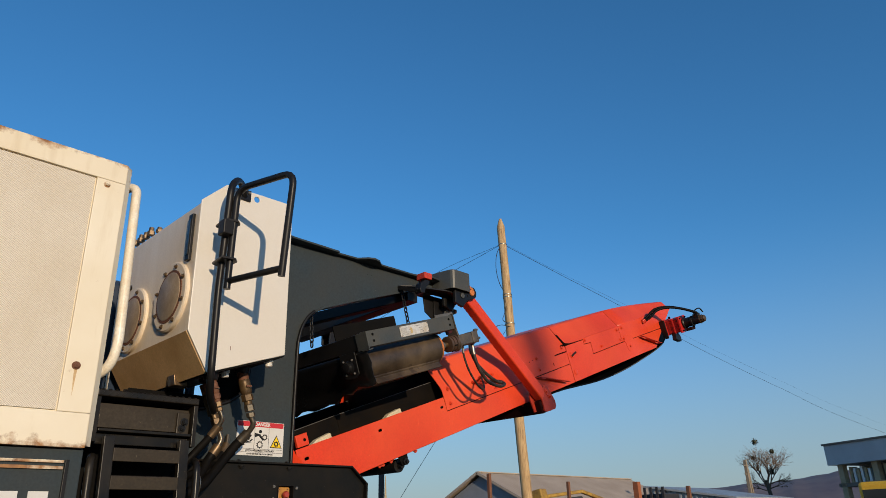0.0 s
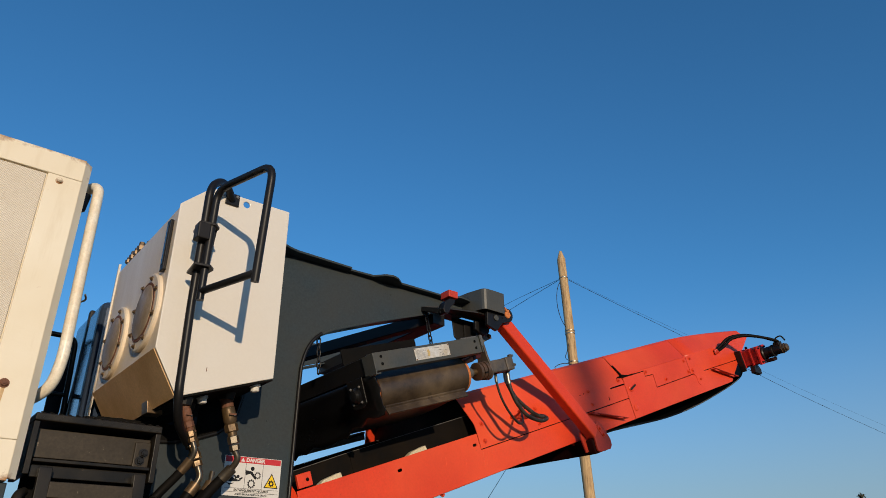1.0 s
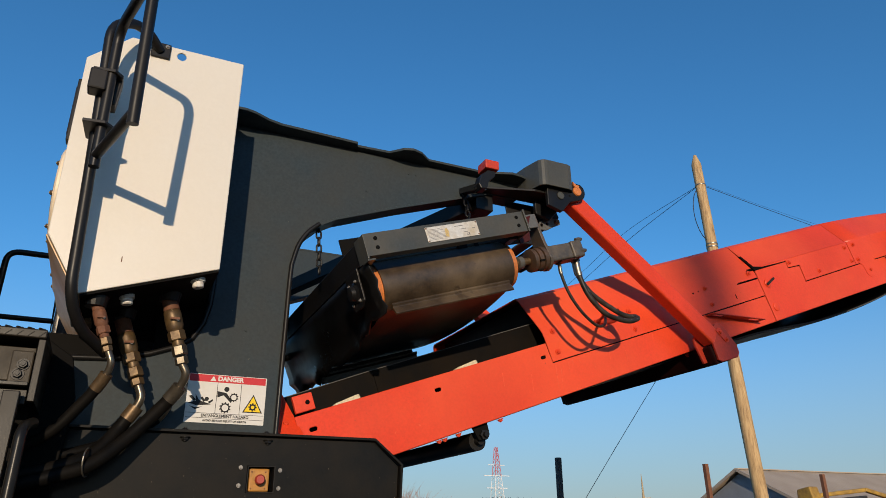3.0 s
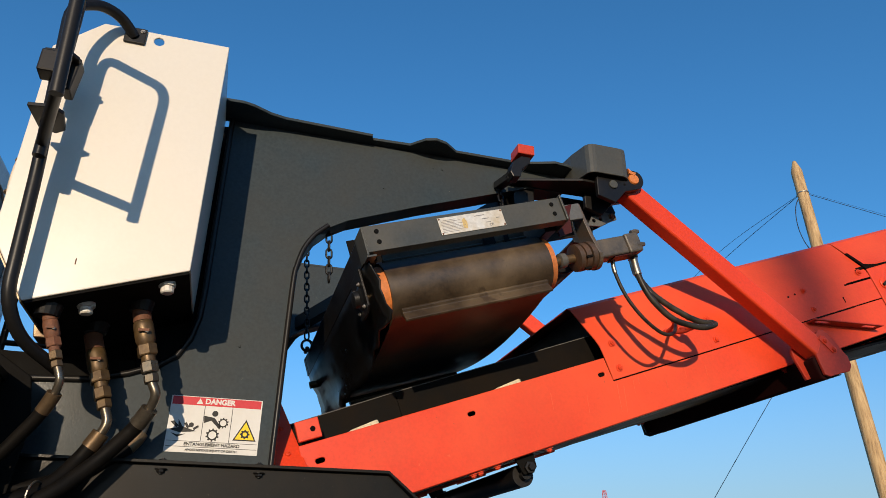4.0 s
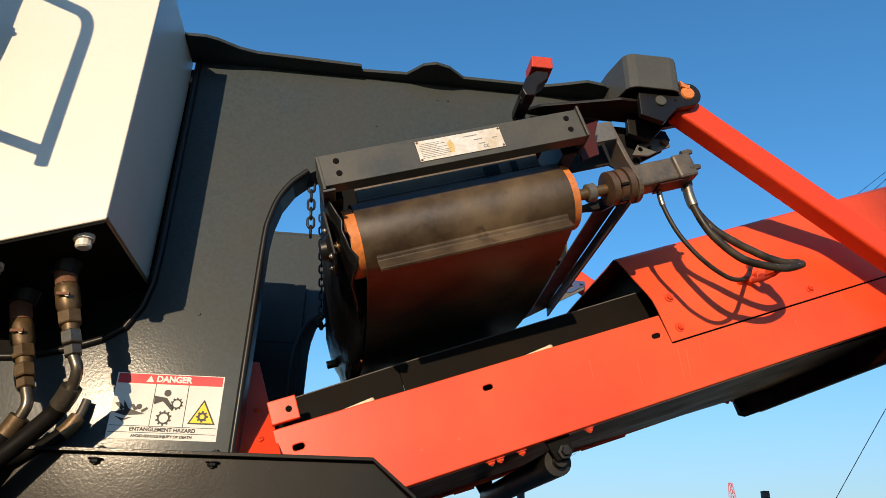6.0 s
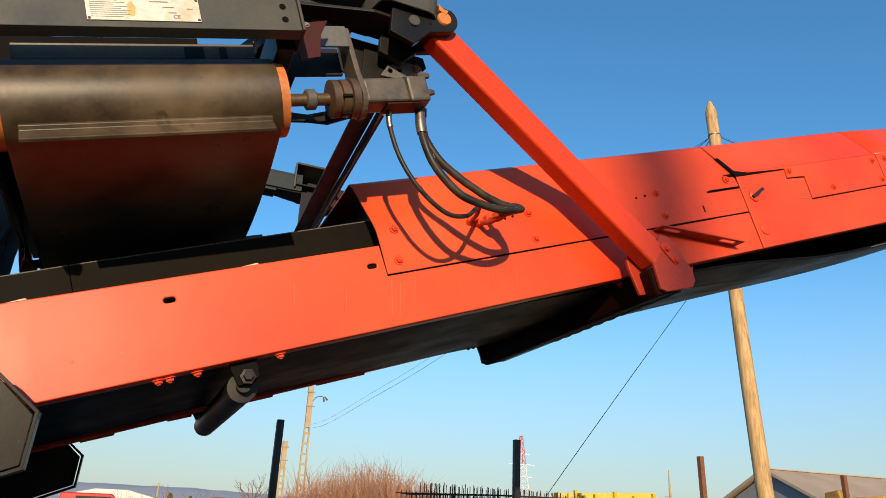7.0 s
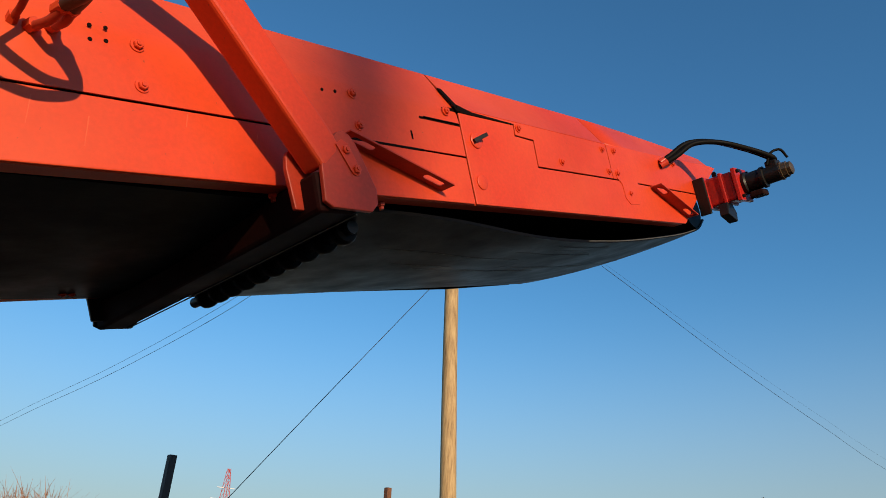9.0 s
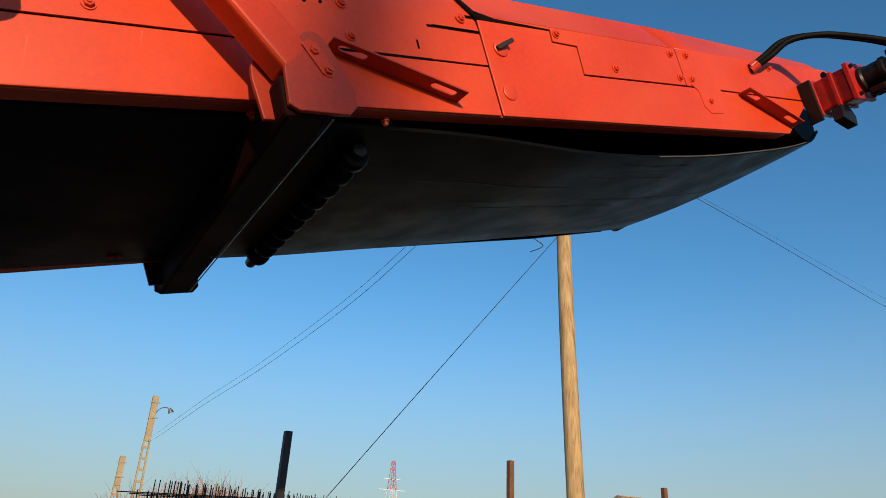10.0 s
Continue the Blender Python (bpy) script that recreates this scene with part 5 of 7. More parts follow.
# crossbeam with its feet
cb = part("crossbeam", beam((2.630, -0.058, -0.058), (2.700, 1.513, -0.058), 0.120, 0.108), M_DARKRED, conv, "near-black red crossbeam below the belt", bevel=0.012, local=True)
for y0, y1, yy in ((-0.075, -0.060, -1), (1.515, 1.530, 1)):
    du = 0.012 if yy < 0 else 0.068
    foot = [(2.563, -0.091), (2.587, -0.106), (2.713, -0.112), (2.738, -0.090), (2.742, -0.046), (2.695, 0.075), *arc(2.655, 0.072, 0.034, 25, 150, 5), (2.590, 0.055), (2.569, 0.002)]
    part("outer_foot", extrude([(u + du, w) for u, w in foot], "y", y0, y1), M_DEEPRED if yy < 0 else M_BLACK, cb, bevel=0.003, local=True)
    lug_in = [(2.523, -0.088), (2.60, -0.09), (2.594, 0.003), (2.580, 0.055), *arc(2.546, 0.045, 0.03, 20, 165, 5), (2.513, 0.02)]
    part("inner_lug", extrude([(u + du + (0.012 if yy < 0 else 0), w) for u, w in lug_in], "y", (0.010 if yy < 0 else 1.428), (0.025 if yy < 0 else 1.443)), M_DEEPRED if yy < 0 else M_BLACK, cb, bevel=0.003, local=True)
for u, w in ((2.664, 0.050), (2.690, 0.0)):
    stamp("bolt", ME_BOLT_RED, cb, CONV @ aim((u, -0.0755, w), (0, -1, 0), w * 9))
part("wear_plate", extrude([(2.635, 0.065), (2.655, 0.080), (2.675, 0.070), (2.705, 0.0), (2.695, -0.015), (2.675, -0.010)], "y", -0.080, -0.0755), M_RED, cb, bevel=0.001, local=True)
for u in (2.575, 2.965):
    part("foot_bolt", turned((u, 0.135, -0.004), (u, 0.135, -0.026), [(0, 0.013), (0.5, 0.013), (0.52, 0.008), (1, 0.008)], 6), M_DEEPRED, conv, local=True)
# return rollers
rol = part("return_roller", turned((1.10, 0.14, -0.070), (1.10, 1.36, -0.070), [(0, 0.02), (0.03, 0.02), (0.031, 0.045), (0.969, 0.045), (0.97, 0.02), (1, 0.02)], 22), M_BLACK, conv, smooth=40, local=True)
for y in (0.125, 1.378):
    part("roller_bracket", extrude([(1.065, 0.0), (1.15, 0.0), (1.145, -0.055), (1.12, -0.075), (1.08, -0.068)], "y", y - 0.006, y + 0.006), M_DEEPBLACK, rol, bevel=0.002, local=True)
part("axle_nut", turned((1.11, 0.118, -0.05), (1.11, 0.085, -0.05), [(0, 0.024), (0.5, 0.024), (0.52, 0.015), (1, 0.013)], 6), M_BLACK, rol, local=True)
disc_r = part("disc_roller", turned((2.93, 0.24, -0.050), (2.985, 1.36, -0.050), [(0, 0.022), (1, 0.022)], 16), M_BLACK, conv, smooth=40, local=True)
for i in range(10):
    y = 0.27 + i * 0.105
    part("rubber_disc", turned((2.917 + 0.049 * y, y, -0.050), (2.919 + 0.049 * y, y + 0.045, -0.050), [(0, 0.040), (0.2, 0.046), (0.8, 0.046), (1, 0.040)], 20), M_RUBBER, disc_r, smooth=40, local=True)
part("idler_bearing", turned((5.44, 1.35, 0.02), (5.44, 1.46, 0.02), [(0, 0.03), (0.8, 0.035), (1, 0.03)], 14), M_BLACK, conv, smooth=40, local=True)
part("tail_drum", turned((-0.95, 0.16, 0.06), (-0.95, 1.34, 0.06), [(0, 0.13), (0.02, 0.14), (0.98, 0.14), (1, 0.13)], 24), M_BLACK, conv, smooth=40, local=True)
for u in (0.87, 0.90, 0.975, 1.215):
    stamp("bolt", ME_BOLT_RED, conv, CONV @ aim((u, YN + 0.02, -0.005), (0, 0, -1), u))
# hose clamp block on the guard

# ---- head motor ----
mot = thing("drive_motor", "red gearbox with black hydraulic motor on the conveyor tip", "motor", CONV)
part("mount_plate", box(5.362, 5.378, 0.02, 0.082, 0.05, 0.262), M_BLACK, mot, bevel=0.003, local=True)
gb = part("gearbox", box(5.395, 5.555, -0.125, 0.06, 0.088, 0.250), M_MOTORRED, mot, "bright red gearbox housing", bevel=0.014, local=True, seg=3)
for y0, y1, g in ((0.020, 0.045, 0.010), (-0.070, -0.052, 0.008), (-0.150, -0.127, 0.012)):
    part("flange", box(5.395 - g, 5.555 + g, y0, y1, 0.088 - g, 0.250 + g), M_MOTORRED, gb, bevel=0.004, local=True)
for u in (5.405, 5.545):
    for w in (0.098, 0.240):
        part("flange_bolt", turned((u, -0.150, w), (u, -0.166, w), [(0, 0.010), (0.6, 0.010), (1, 0.007)], 6), M_BLACK, gb, local=True)
part("breather", turned((5.44, -0.02, 0.258), (5.44, -0.02, 0.285), [(0, 0.012), (0.6, 0.014), (1, 0.008)], 10), M_BLACK, gb, local=True)
part("torque_arm", extrude([(5.36, 0.02), (5.47, -0.02), (5.49, 0.03), (5.45, 0.088), (5.38, 0.088)], "y", -0.07, -0.02), M_BLACK, mot, bevel=0.004, local=True)
part("foot_block", box(5.44, 5.53, -0.25, -0.175, 0.080, 0.114), M_DARKRED, mot, bevel=0.008, local=True)
mb = part("motor_body", turned((5.485, -0.152, 0.172), (5.485, -0.36, 0.178), [(0, 0.062), (0.08, 0.064), (0.12, 0.054), (0.45, 0.054), (0.47, 0.060), (0.55, 0.060), (0.57, 0.047), (0.95, 0.047), (1, 0.035)], 22), M_BLACK, mot, smooth=40, local=True)
part("end_cap", turned((5.487, -0.345, 0.178), (5.487, -0.41, 0.180), [(0, 0.050), (0.2, 0.052), (0.22, 0.044), (0.6, 0.044), (0.62, 0.036), (0.9, 0.036), (1, 0.024)], 8), M_DUSTY, mb, "dusty brown end cap", smooth=40, local=True)
part("port_block", box(5.455, 5.535, -0.345, -0.285, 0.205, 0.248), M_BLACK, mb, bevel=0.006, local=True)
for k, (dy, dw) in enumerate(((0.0, 0.0), (-0.03, -0.015))):
    hz = thing("motor_hose", "black hydraulic hose arching over the conveyor tip", "hose", CONV)
    pts = [(4.98, YN - 0.005, 0.325 + dw), (5.04, YN - 0.05 + dy, 0.360 + dw), (5.14, -0.03 + dy, 0.415 + dw), (5.26, -0.12 + dy, 0.405 + dw), (5.38, -0.22 + dy, 0.345 + dw), (5.46, -0.30 + dy, 0.280 + dw), (5.495, -0.33, 0.240)]
    part("rubber", tube(spline(pts, 7), 0.014, 12), M_HOSE, hz, smooth=50, local=True)
    part("end_fitting", tube(spline(pts, 7)[:4], 0.018, 12), M_DEEPRED, hz, smooth=50, local=True)
hz = thing("motor_hose", "thin drain hose curled round the motor", "hose", CONV)
part("rubber", tube(spline([(5.44, -0.30, 0.225), (5.46, -0.33, 0.285), (5.50, -0.37, 0.295), (5.52, -0.39, 0.245)], 7), 0.007, 10), M_HOSE, hz, smooth=50, local=True)

# ---- struts ----
for y in (-0.09, 1.59):
    st = thing("support_strut", "orange-red square tube strut holding up the conveyor", "strut", base(2.5, y, 2.5), "struts of the conveyor")
    far = 0.0 if y < 0 else 1.0
    a, b_ = Vector((1.515 + 0.085 * far, y, 3.197 + 0.045 * far)), Vector((2.470 + 0.065 * far, y + 0.055 - 0.11 * far, 2.530 + 0.02 * far))
    part("tube", beam(a, b_, 0.080, 0.100), M_RED, st, bevel=0.012, seg=3)
    part("pin_eye", turned((PIV[0] + 0.085 * far, y - 0.04, PIV[1] + 0.045 * far), (PIV[0] + 0.085 * far, y + 0.04, PIV[1] + 0.045 * far), [(0, 0.05), (1, 0.05)], 22), M_RED, st, smooth=40)

# ---- overband magnet: own coordinates a along its drums, y across, b square to them ----
MAGN = Matrix.Translation((0.269, 0, 2.534)) @ Matrix.Rotation(radians(-18.0), 4, "Y")
mag = thing("magnetic_separator", "charcoal overband magnetic separator with dusty brown belt", "magnet separator", MAGN)
DY, DB, DR = -0.25, -0.090, 0.104
FY = 0.98
CL = 0.778
ch = part("front_channel", strip([(-0.425, 0.0), (-0.453, 0.0), (-0.453, 0.089), (-0.40, 0.089)], "x", 0.0, CL, 0.008), M_CHANNEL, mag, bevel=0.002, local=True)
for a in (0.045, 0.738):
    for b_ in (0.029, 0.068):
        part("drilled_hole", turned((a, -0.4605, b_), (a, -0.4625, b_), [(0, 0.0085), (1, 0.0085)], 14), M_HOLE, ch, local=True)
part("end_gusset", extrude([(-0.463, -0.012), (-0.463, 0.091), (-0.36, 0.091), (-0.36, -0.012)], "x", -0.007, 0.0), M_CHANNEL, mag, bevel=0.001, local=True)
part("end_gusset", extrude([(-0.468, -0.005), (-0.468, 0.100), (-0.36, 0.091), (-0.36, -0.010)], "x", CL + 0.001, CL + 0.008), M_CHANNEL, mag, bevel=0.001, local=True)
part("bent_lip", box(-0.010, 0.024, -0.462, -0.40, -0.020, -0.013), M_CHANNEL, mag, "bent lip below the channel's end", bevel=0.001, local=True)
for a0, a1 in ((0.0, 0.05), (CL - 0.05, CL)):
    part("side_rail", box(a0, a1, -0.375, 1.12, -0.005, 0.090), M_BLACK, mag, bevel=0.003, local=True)
part("rear_channel", box(0.0, CL, 1.13, 1.18, 0.0, 0.094), M_BLACK, mag, bevel=0.003, local=True)
part("cover_plate", box(0.0, CL, 0.02, 1.12, 0.050, 0.056), M_BLACK, mag, local=True)
part("magnet_block", box(0.09, 0.70, 0.0, 0.80, -0.15, 0.049), M_BLACK, mag, bevel=0.01, local=True)
part("inner_panel", box(0.03, 0.57, -0.130, -0.122, -0.03, 0.19), M_DEEPBLACK, mag, "deep black panel behind the bar", local=True)
part("guard_bar", turned((0.03, -0.165, 0.036), (0.735, -0.165, 0.036), [(0, 0.012), (0.02, 0.030), (0.98, 0.030), (1, 0.012)], 18), M_BLUEBLACK, mag, "blue-black round bar behind the channel", smooth=40, local=True)
for a, w in ((0.50, 0.05), (0.59, 0.02)):
    part("hung_tab", box(a, a + w, -0.30, -0.294, -0.012, 0.05), M_BLACK, mag, bevel=0.001, local=True)
for yc in (DY, FY):
    dr = part("drum", turned((0.038, yc, DB), (0.745, yc, DB), [(0, DR - 0.012), (0.0005, DR), (0.9995, DR), (1, DR - 0.012)], 40), M_LAG, mag, "orange drum with bare edges", smooth=30, local=True)
    part("shaft", turned((-0.035, yc, DB), (0.90, yc, DB), [(0, 0.018), (1, 0.018)], 14), M_DUSTY, dr, smooth=40, local=True)


def oval(r, k=18):
    """The belt's outline: tight round both drums, its lower run slack."""
    front = [(DY + r * math.cos(a), DB + r * math.sin(a)) for a in [radians(90 + 165 * i / k) for i in range(k + 1)]]
    rear = [(FY + r * math.cos(a), DB + r * math.sin(a)) for a in [radians(-75 + 165 * i / k) for i in range(k + 1)]]
    (y0, b0), (y1, b1) = front[-1], rear[0]
    run = [(y0 + (y1 - y0) * t, b0 + (b1 - b0) * t - 0.055 * 4 * t * (1 - t)) for t in [i / 16 for i in range(1, 16)]]
    return front + run + rear


bl = part("belt", extrude(oval(DR + 0.010), "x", 0.070, 0.718, [oval(DR + 0.001)]), M_BELT, mag, "dusty brown slack cleated belt", local=True, smooth=20)


def cleat(y, b_, ang):
    """A flap across the belt, standing square to it, bolted through its foot."""
    turn = Matrix.Translation((0, y, b_)) @ Matrix.Rotation(radians(ang), 4, "X")
    c = extrude([(-0.016, 0.008), (-0.016, -0.004), (-0.005, -0.010), (-0.004, -0.046), (0.006, -0.047), (0.009, -0.008), (0.020, -0.004), (0.020, 0.008)], "x", 0.100, 0.690)
    c.transform(turn)
    cl = part("cleat", c, M_BELT, bl, bevel=0.002, local=True)


for q in (236, 100):
    cleat(DY + (DR + 0.012) * math.cos(radians(q)), DB + (DR + 0.012) * math.sin(radians(q)), q - 270)
cleat(0.80, DB - DR - 0.062, 4)
# dented side sheet that hangs from the left rail, deeper towards the rear
bm = bmesh.new()
rows_s = []
for i in range(19):
    f_ = i / 18
    y = -0.425 + f_ * 1.545
    deep = 0.205 + 0.085 * min(1, f_ * 2.2) + 0.016 * math.sin(i * 2.7) + 0.010 * math.sin(i * 5.3 + 1)
    row = []
    for j in range(9):
        g_ = j / 8
        bow = 0.018 * math.sin(y * 7.5 + 0.8) * g_ ** 1.4 + 0.012 * math.sin(j * 1.3 + y * 3.3) * g_ + 0.006 * math.sin(j * 2.9 + y * 17.0) * g_
        row.append(bm.verts.new((0.002 + bow + 0.040 * g_ ** 1.3 + (0.012 * math.sin(math.pi * g_) if i < 3 else 0), y + (0.03 * g_ ** 2 if i == 0 else 0), -0.012 - deep * g_)))
    rows_s.append(row)
for a, b_ in zip(rows_s, rows_s[1:]):
    for j in range(8):
        bm.faces.new((a[j], a[j + 1], b_[j + 1], b_[j]))
sheet = part("side_sheet", bm, M_SHEET, mag, "dented black side sheet", smooth=60, local=True)
sol = sheet.modifiers.new("thick", "SOLIDIFY")
sol.thickness = 0.006
br = part("bearing", turned((-0.040, DY, DB), (-0.012, DY, DB), [(0, 0.022), (0.1, 0.030), (0.7, 0.032), (1, 0.045)], 20), M_BLACK, mag, "oily black bearing housing", smooth=40, local=True)
for i in range(4):
    a = radians(45 + 90 * i)
    stamp("bolt", ME_BOLT_ZINC, br, MAGN @ aim((-0.014, DY + 0.058 * math.cos(a), DB + 0.058 * math.sin(a)), (-1, 0, 0)))
part("bearing_bracket", extrude([(DY - 0.075, -0.004), (DY + 0.075, -0.004), (DY + 0.075, DB - 0.05), (DY + 0.04, DB - 0.07), (DY - 0.04, DB - 0.07), (DY - 0.075, DB - 0.05)], "x", -0.012, -0.004), M_BLACK, mag, bevel=0.002, local=True)
part("lower_shield", box(0.09, 0.70, 0.86, 0.87, -0.24, -0.20), M_BLACK, mag, local=True)
# nameplate
npl = part("nameplate", box(0.272, 0.526, -0.4635, -0.4613, 0.014, 0.080), M_PLATE, ch, "dirty aluminium nameplate with rows of small print", bevel=0.0006, local=True)
for i in range(9):
    part("print_bar", box(0.281, 0.281 + (0.07, 0.085, 0.078, 0.09, 0.066, 0.08, 0.05, 0.075, 0.06)[i], -0.4640, -0.4634, 0.0225 + i * 0.0056, 0.0239 + i * 0.0056), M_PRINT, npl, local=True)
for a0, l, b_ in ((0.412, 0.042, 0.066), (0.440, 0.026, 0.051), (0.496, 0.014, 0.048), (0.452, 0.018, 0.036)):
    part("print_bar", box(a0, a0 + l, -0.4640, -0.4634, b_, b_ + 0.0028), M_PRINT, npl, local=True)
writing("approval_mark", "CE", 0.014, M_PRINT, npl, MAGN @ pose(0.470, -0.4638, 0.026, 90, 0, 0))
part("smudge", extrude([(0.36, 0.03), (0.375, 0.025), (0.38, 0.05), (0.372, 0.068), (0.362, 0.06)], "y", -0.4638, -0.4634), M_SMUDGE, npl, "yellowed smudge", local=True)
for a in (0.277, 0.521):
    for b_ in (0.019, 0.075):
        part("rivet", turned((a, -0.4634, b_), (a, -0.4655, b_), [(0, 0.004), (1, 0.003)], 8), M_RUST, npl, local=True)
# drive side: shaft, coupling, bearing plate, motor
part("shaft_collar", turned((0.815, DY, DB), (0.845, DY, DB), [(0, 0.026), (0.1, 0.030), (0.9, 0.030), (1, 0.026)], 18), M_GREY, mag, smooth=40, local=True)
cp = part("coupling", turned((0.885, DY, DB), (0.968, DY, DB), [(0, 0.043), (0.05, 0.056), (0.28, 0.056), (0.3, 0.048), (0.36, 0.048), (0.38, 0.056), (0.65, 0.056), (0.67, 0.048), (0.72, 0.048), (0.74, 0.059), (1, 0.059)], 24), M_COUPLING, mag, "dusty rust-brown shaft coupling", smooth=30, local=True)
for i in range(3):
    a = radians(200 + 55 * i)
    part("jaw_gap", box(0.912, 0.940, DY + 0.057 * math.cos(a) - 0.004, DY + 0.057 * math.cos(a) + 0.004, DB + 0.057 * math.sin(a) - 0.004, DB + 0.057 * math.sin(a) + 0.004), M_DEEPBLACK, cp, local=True)
part("motor_plate", extrude([*arc(DY, DB, 0.064, 195, 345, 10), (DY + 0.045, -0.02), (DY + 0.03, 0.128), (DY - 0.035, 0.130), (DY - 0.045, -0.02)], "x", 0.970, 0.986), M_PLATEDGE, mag, "grey mounting plate with rusty edges", bevel=0.002, local=True)
arm = part("plate_arm", box(CL + 0.008, 0.970, DY - 0.052, DY - 0.042, 0.055, 0.125), M_GREY, mag, bevel=0.003, local=True)
part("plate_arm", box(CL + 0.008, 0.970, DY + 0.05, DY + 0.062, 0.02, 0.115), M_BLACK, mag, bevel=0.003, local=True)
part("inner_web", extrude([(CL + 0.010, 0.085), (CL + 0.115, 0.098), (CL + 0.085, 0.05), (CL + 0.07, -0.02), (CL + 0.010, -0.03)], "y", DY - 0.115, DY - 0.107), M_DARKREDWEB, mag, "dark red web plate", bevel=0.001, local=True)
stamp("bolt", ME_BOLT_ZINC, mag, MAGN @ aim((CL + 0.05, DY - 0.1155, 0.08), (0, -1, 0)))
hm = part("hydraulic_motor", box(0.986, 1.130, DY - 0.040, DY + 0.040, DB - 0.032, DB + 0.048), M_MOTOR, mag, "dusty grey-brown hydraulic motor", bevel=0.010, local=True, seg=3)
part("motor_head", box(1.130, 1.198, DY - 0.043, DY + 0.043, DB - 0.034, DB + 0.052), M_MOTOR, hm, bevel=0.008, local=True)
for dy, db in ((-0.03, 0.055), (-0.035, -0.006)):
    part("motor_lug", turned((1.175, DY + dy, DB + db), (1.214, DY + dy, DB + db), [(0, 0.010), (0.6, 0.012), (1, 0.008)], 8), M_MOTOR, hm, local=True)
part("red_underside_patch", box(1.055, 1.165, DY - 0.030, DY + 0.036, DB - 0.0365, DB - 0.033), M_DARKREDWEB, hm, local=True)
part("torque_lever", extrude([(0.76, -0.095), (0.77, -0.062), (0.85, -0.078), (1.00, -0.055), (1.02, -0.085), (0.91, -0.112), (0.85, -0.102)], "y", -0.14, -0.128), M_BLACK, mag, bevel=0.002, local=True)


# ---- motor hoses that sag on to the guard ----
def sag_hose(name, pts, r, label):
    h = thing(name, label, "hose", base(*pts[-1]))
    sp = spline(pts, 8)
    part("rubber", tube(sp[6:], r, 12), M_HOSE2, h, smooth=50)
    part("ferrule", tube(sp[1:9], r * 1.25, 12), M_STEEL, h, "bright steel ferrule", smooth=50)
    if r > 0.01:
        for k in range(14, len(sp) - 14, 5):
            part("print_bar", tube([Vector(p) + Vector((0.006, -r * 0.86, 0.005)) for p in sp[k:k + 2]], 0.0010, 5), M_STREAK, h, "faded pale print")
    part("fitting", turned(sp[0] + Vector((0, 0, 0.03)), sp[2], [(0, r * 1.1), (0.4, r * 1.1), (0.42, r * 1.5), (0.9, r * 1.5), (1, r)], 8), M_BRASS, h)


sag_hose("drain_hose", [(1.330, -0.225, 2.772), (1.342, -0.218, 2.70), (1.385, -0.215, 2.60), (1.455, -0.212, 2.515), (1.549, -0.19, 2.469), (1.639, -0.14, 2.496), (1.713, -0.06, 2.571), (1.748, -0.02, 2.612)], 0.0075, "thin black drain hose hanging from the magnet motor")
sag_hose("pressure_hose", [(1.430, -0.225, 2.795), (1.442, -0.230, 2.70), (1.485, -0.235, 2.60), (1.57, -0.235, 2.522), (1.655, -0.235, 2.500), (1.727, -0.23, 2.500), (1.793, -0.21, 2.525), (1.822, -0.17, 2.547), (1.824, -0.12, 2.562), (1.812, -0.05, 2.578)], 0.0128, "black pressure hose hanging from the magnet motor")
sag_hose("pressure_hose", [(1.448, -0.190, 2.800), (1.462, -0.192, 2.72), (1.52, -0.19, 2.645), (1.594, -0.19, 2.597), (1.644, -0.19, 2.573), (1.696, -0.19, 2.551), (1.754, -0.19, 2.538), (1.806, -0.18, 2.546), (1.827, -0.14, 2.560), (1.829, -0.05, 2.582)], 0.0128, "black pressure hose hanging from the magnet motor")
for p, q, r in (((1.748, -0.02, 2.612), (1.752, 0.085, 2.580), 0.009), ((1.812, -0.05, 2.578), (1.785, 0.085, 2.585), 0.0115), ((1.829, -0.05, 2.582), (1.822, 0.085, 2.610), 0.0115)):
    ft = thing("hose_fitting", "red-painted pipe elbow screwed to the guard", "pipe fitting", base(*q), "fittings on the guard")
    pp_, qq_ = Vector(p), Vector(q)
    part("elbow", tube(spline([pp_, pp_.lerp(qq_, 0.4) + Vector((0.004, 0, -0.012)), qq_], 5), r * 0.85, 10), M_DEEPRED, ft, smooth=50)
    part("nut", turned(pp_, pp_.lerp(qq_, 0.25), [(0, r * 1.25), (1, r * 1.25)], 6), M_RED, ft)
    part("base_nut", turned(pp_.lerp(qq_, 0.8), qq_, [(0, r * 1.3), (1, r * 1.35)], 6), M_RED, ft)

# ---- chains ----
bm = bmesh.new()
tube([(0.011 * math.cos(a), 0, 0.013 * math.sin(a) + (0.008 if math.sin(a) > 0 else -0.008)) for a in [2 * math.pi * (i + 0.5) / 14 for i in range(14)]] + [(0.011 * math.cos(math.pi / 14), 0, 0.013 * math.sin(math.pi / 14) + 0.008)], 0.0045, 8, bm)
ME_LINK = to_mesh(bm, "link", 50)
ME_LINK.materials.append(M_BLACK)


def chain(p, q, sag=0.0):
    c = thing("chain", "black steel lifting chain holding the magnet", "chain", base(*q), "chains of the magnet")
    p, q = Vector(p), Vector(q)
    n = max(3, round((q - p).length / 0.034))
    for i in range(n):
        t = (i + 0.5) / n
        pos = p.lerp(q, t) + Vector((sag * math.sin(math.pi * t), 0, 0))
        stamp("link", ME_LINK, c, Matrix.Translation(pos) @ (q - p).to_track_quat("Z", "Y").to_matrix().to_4x4() @ Matrix.Rotation(i % 2 * math.pi / 2, 4, "Z"))


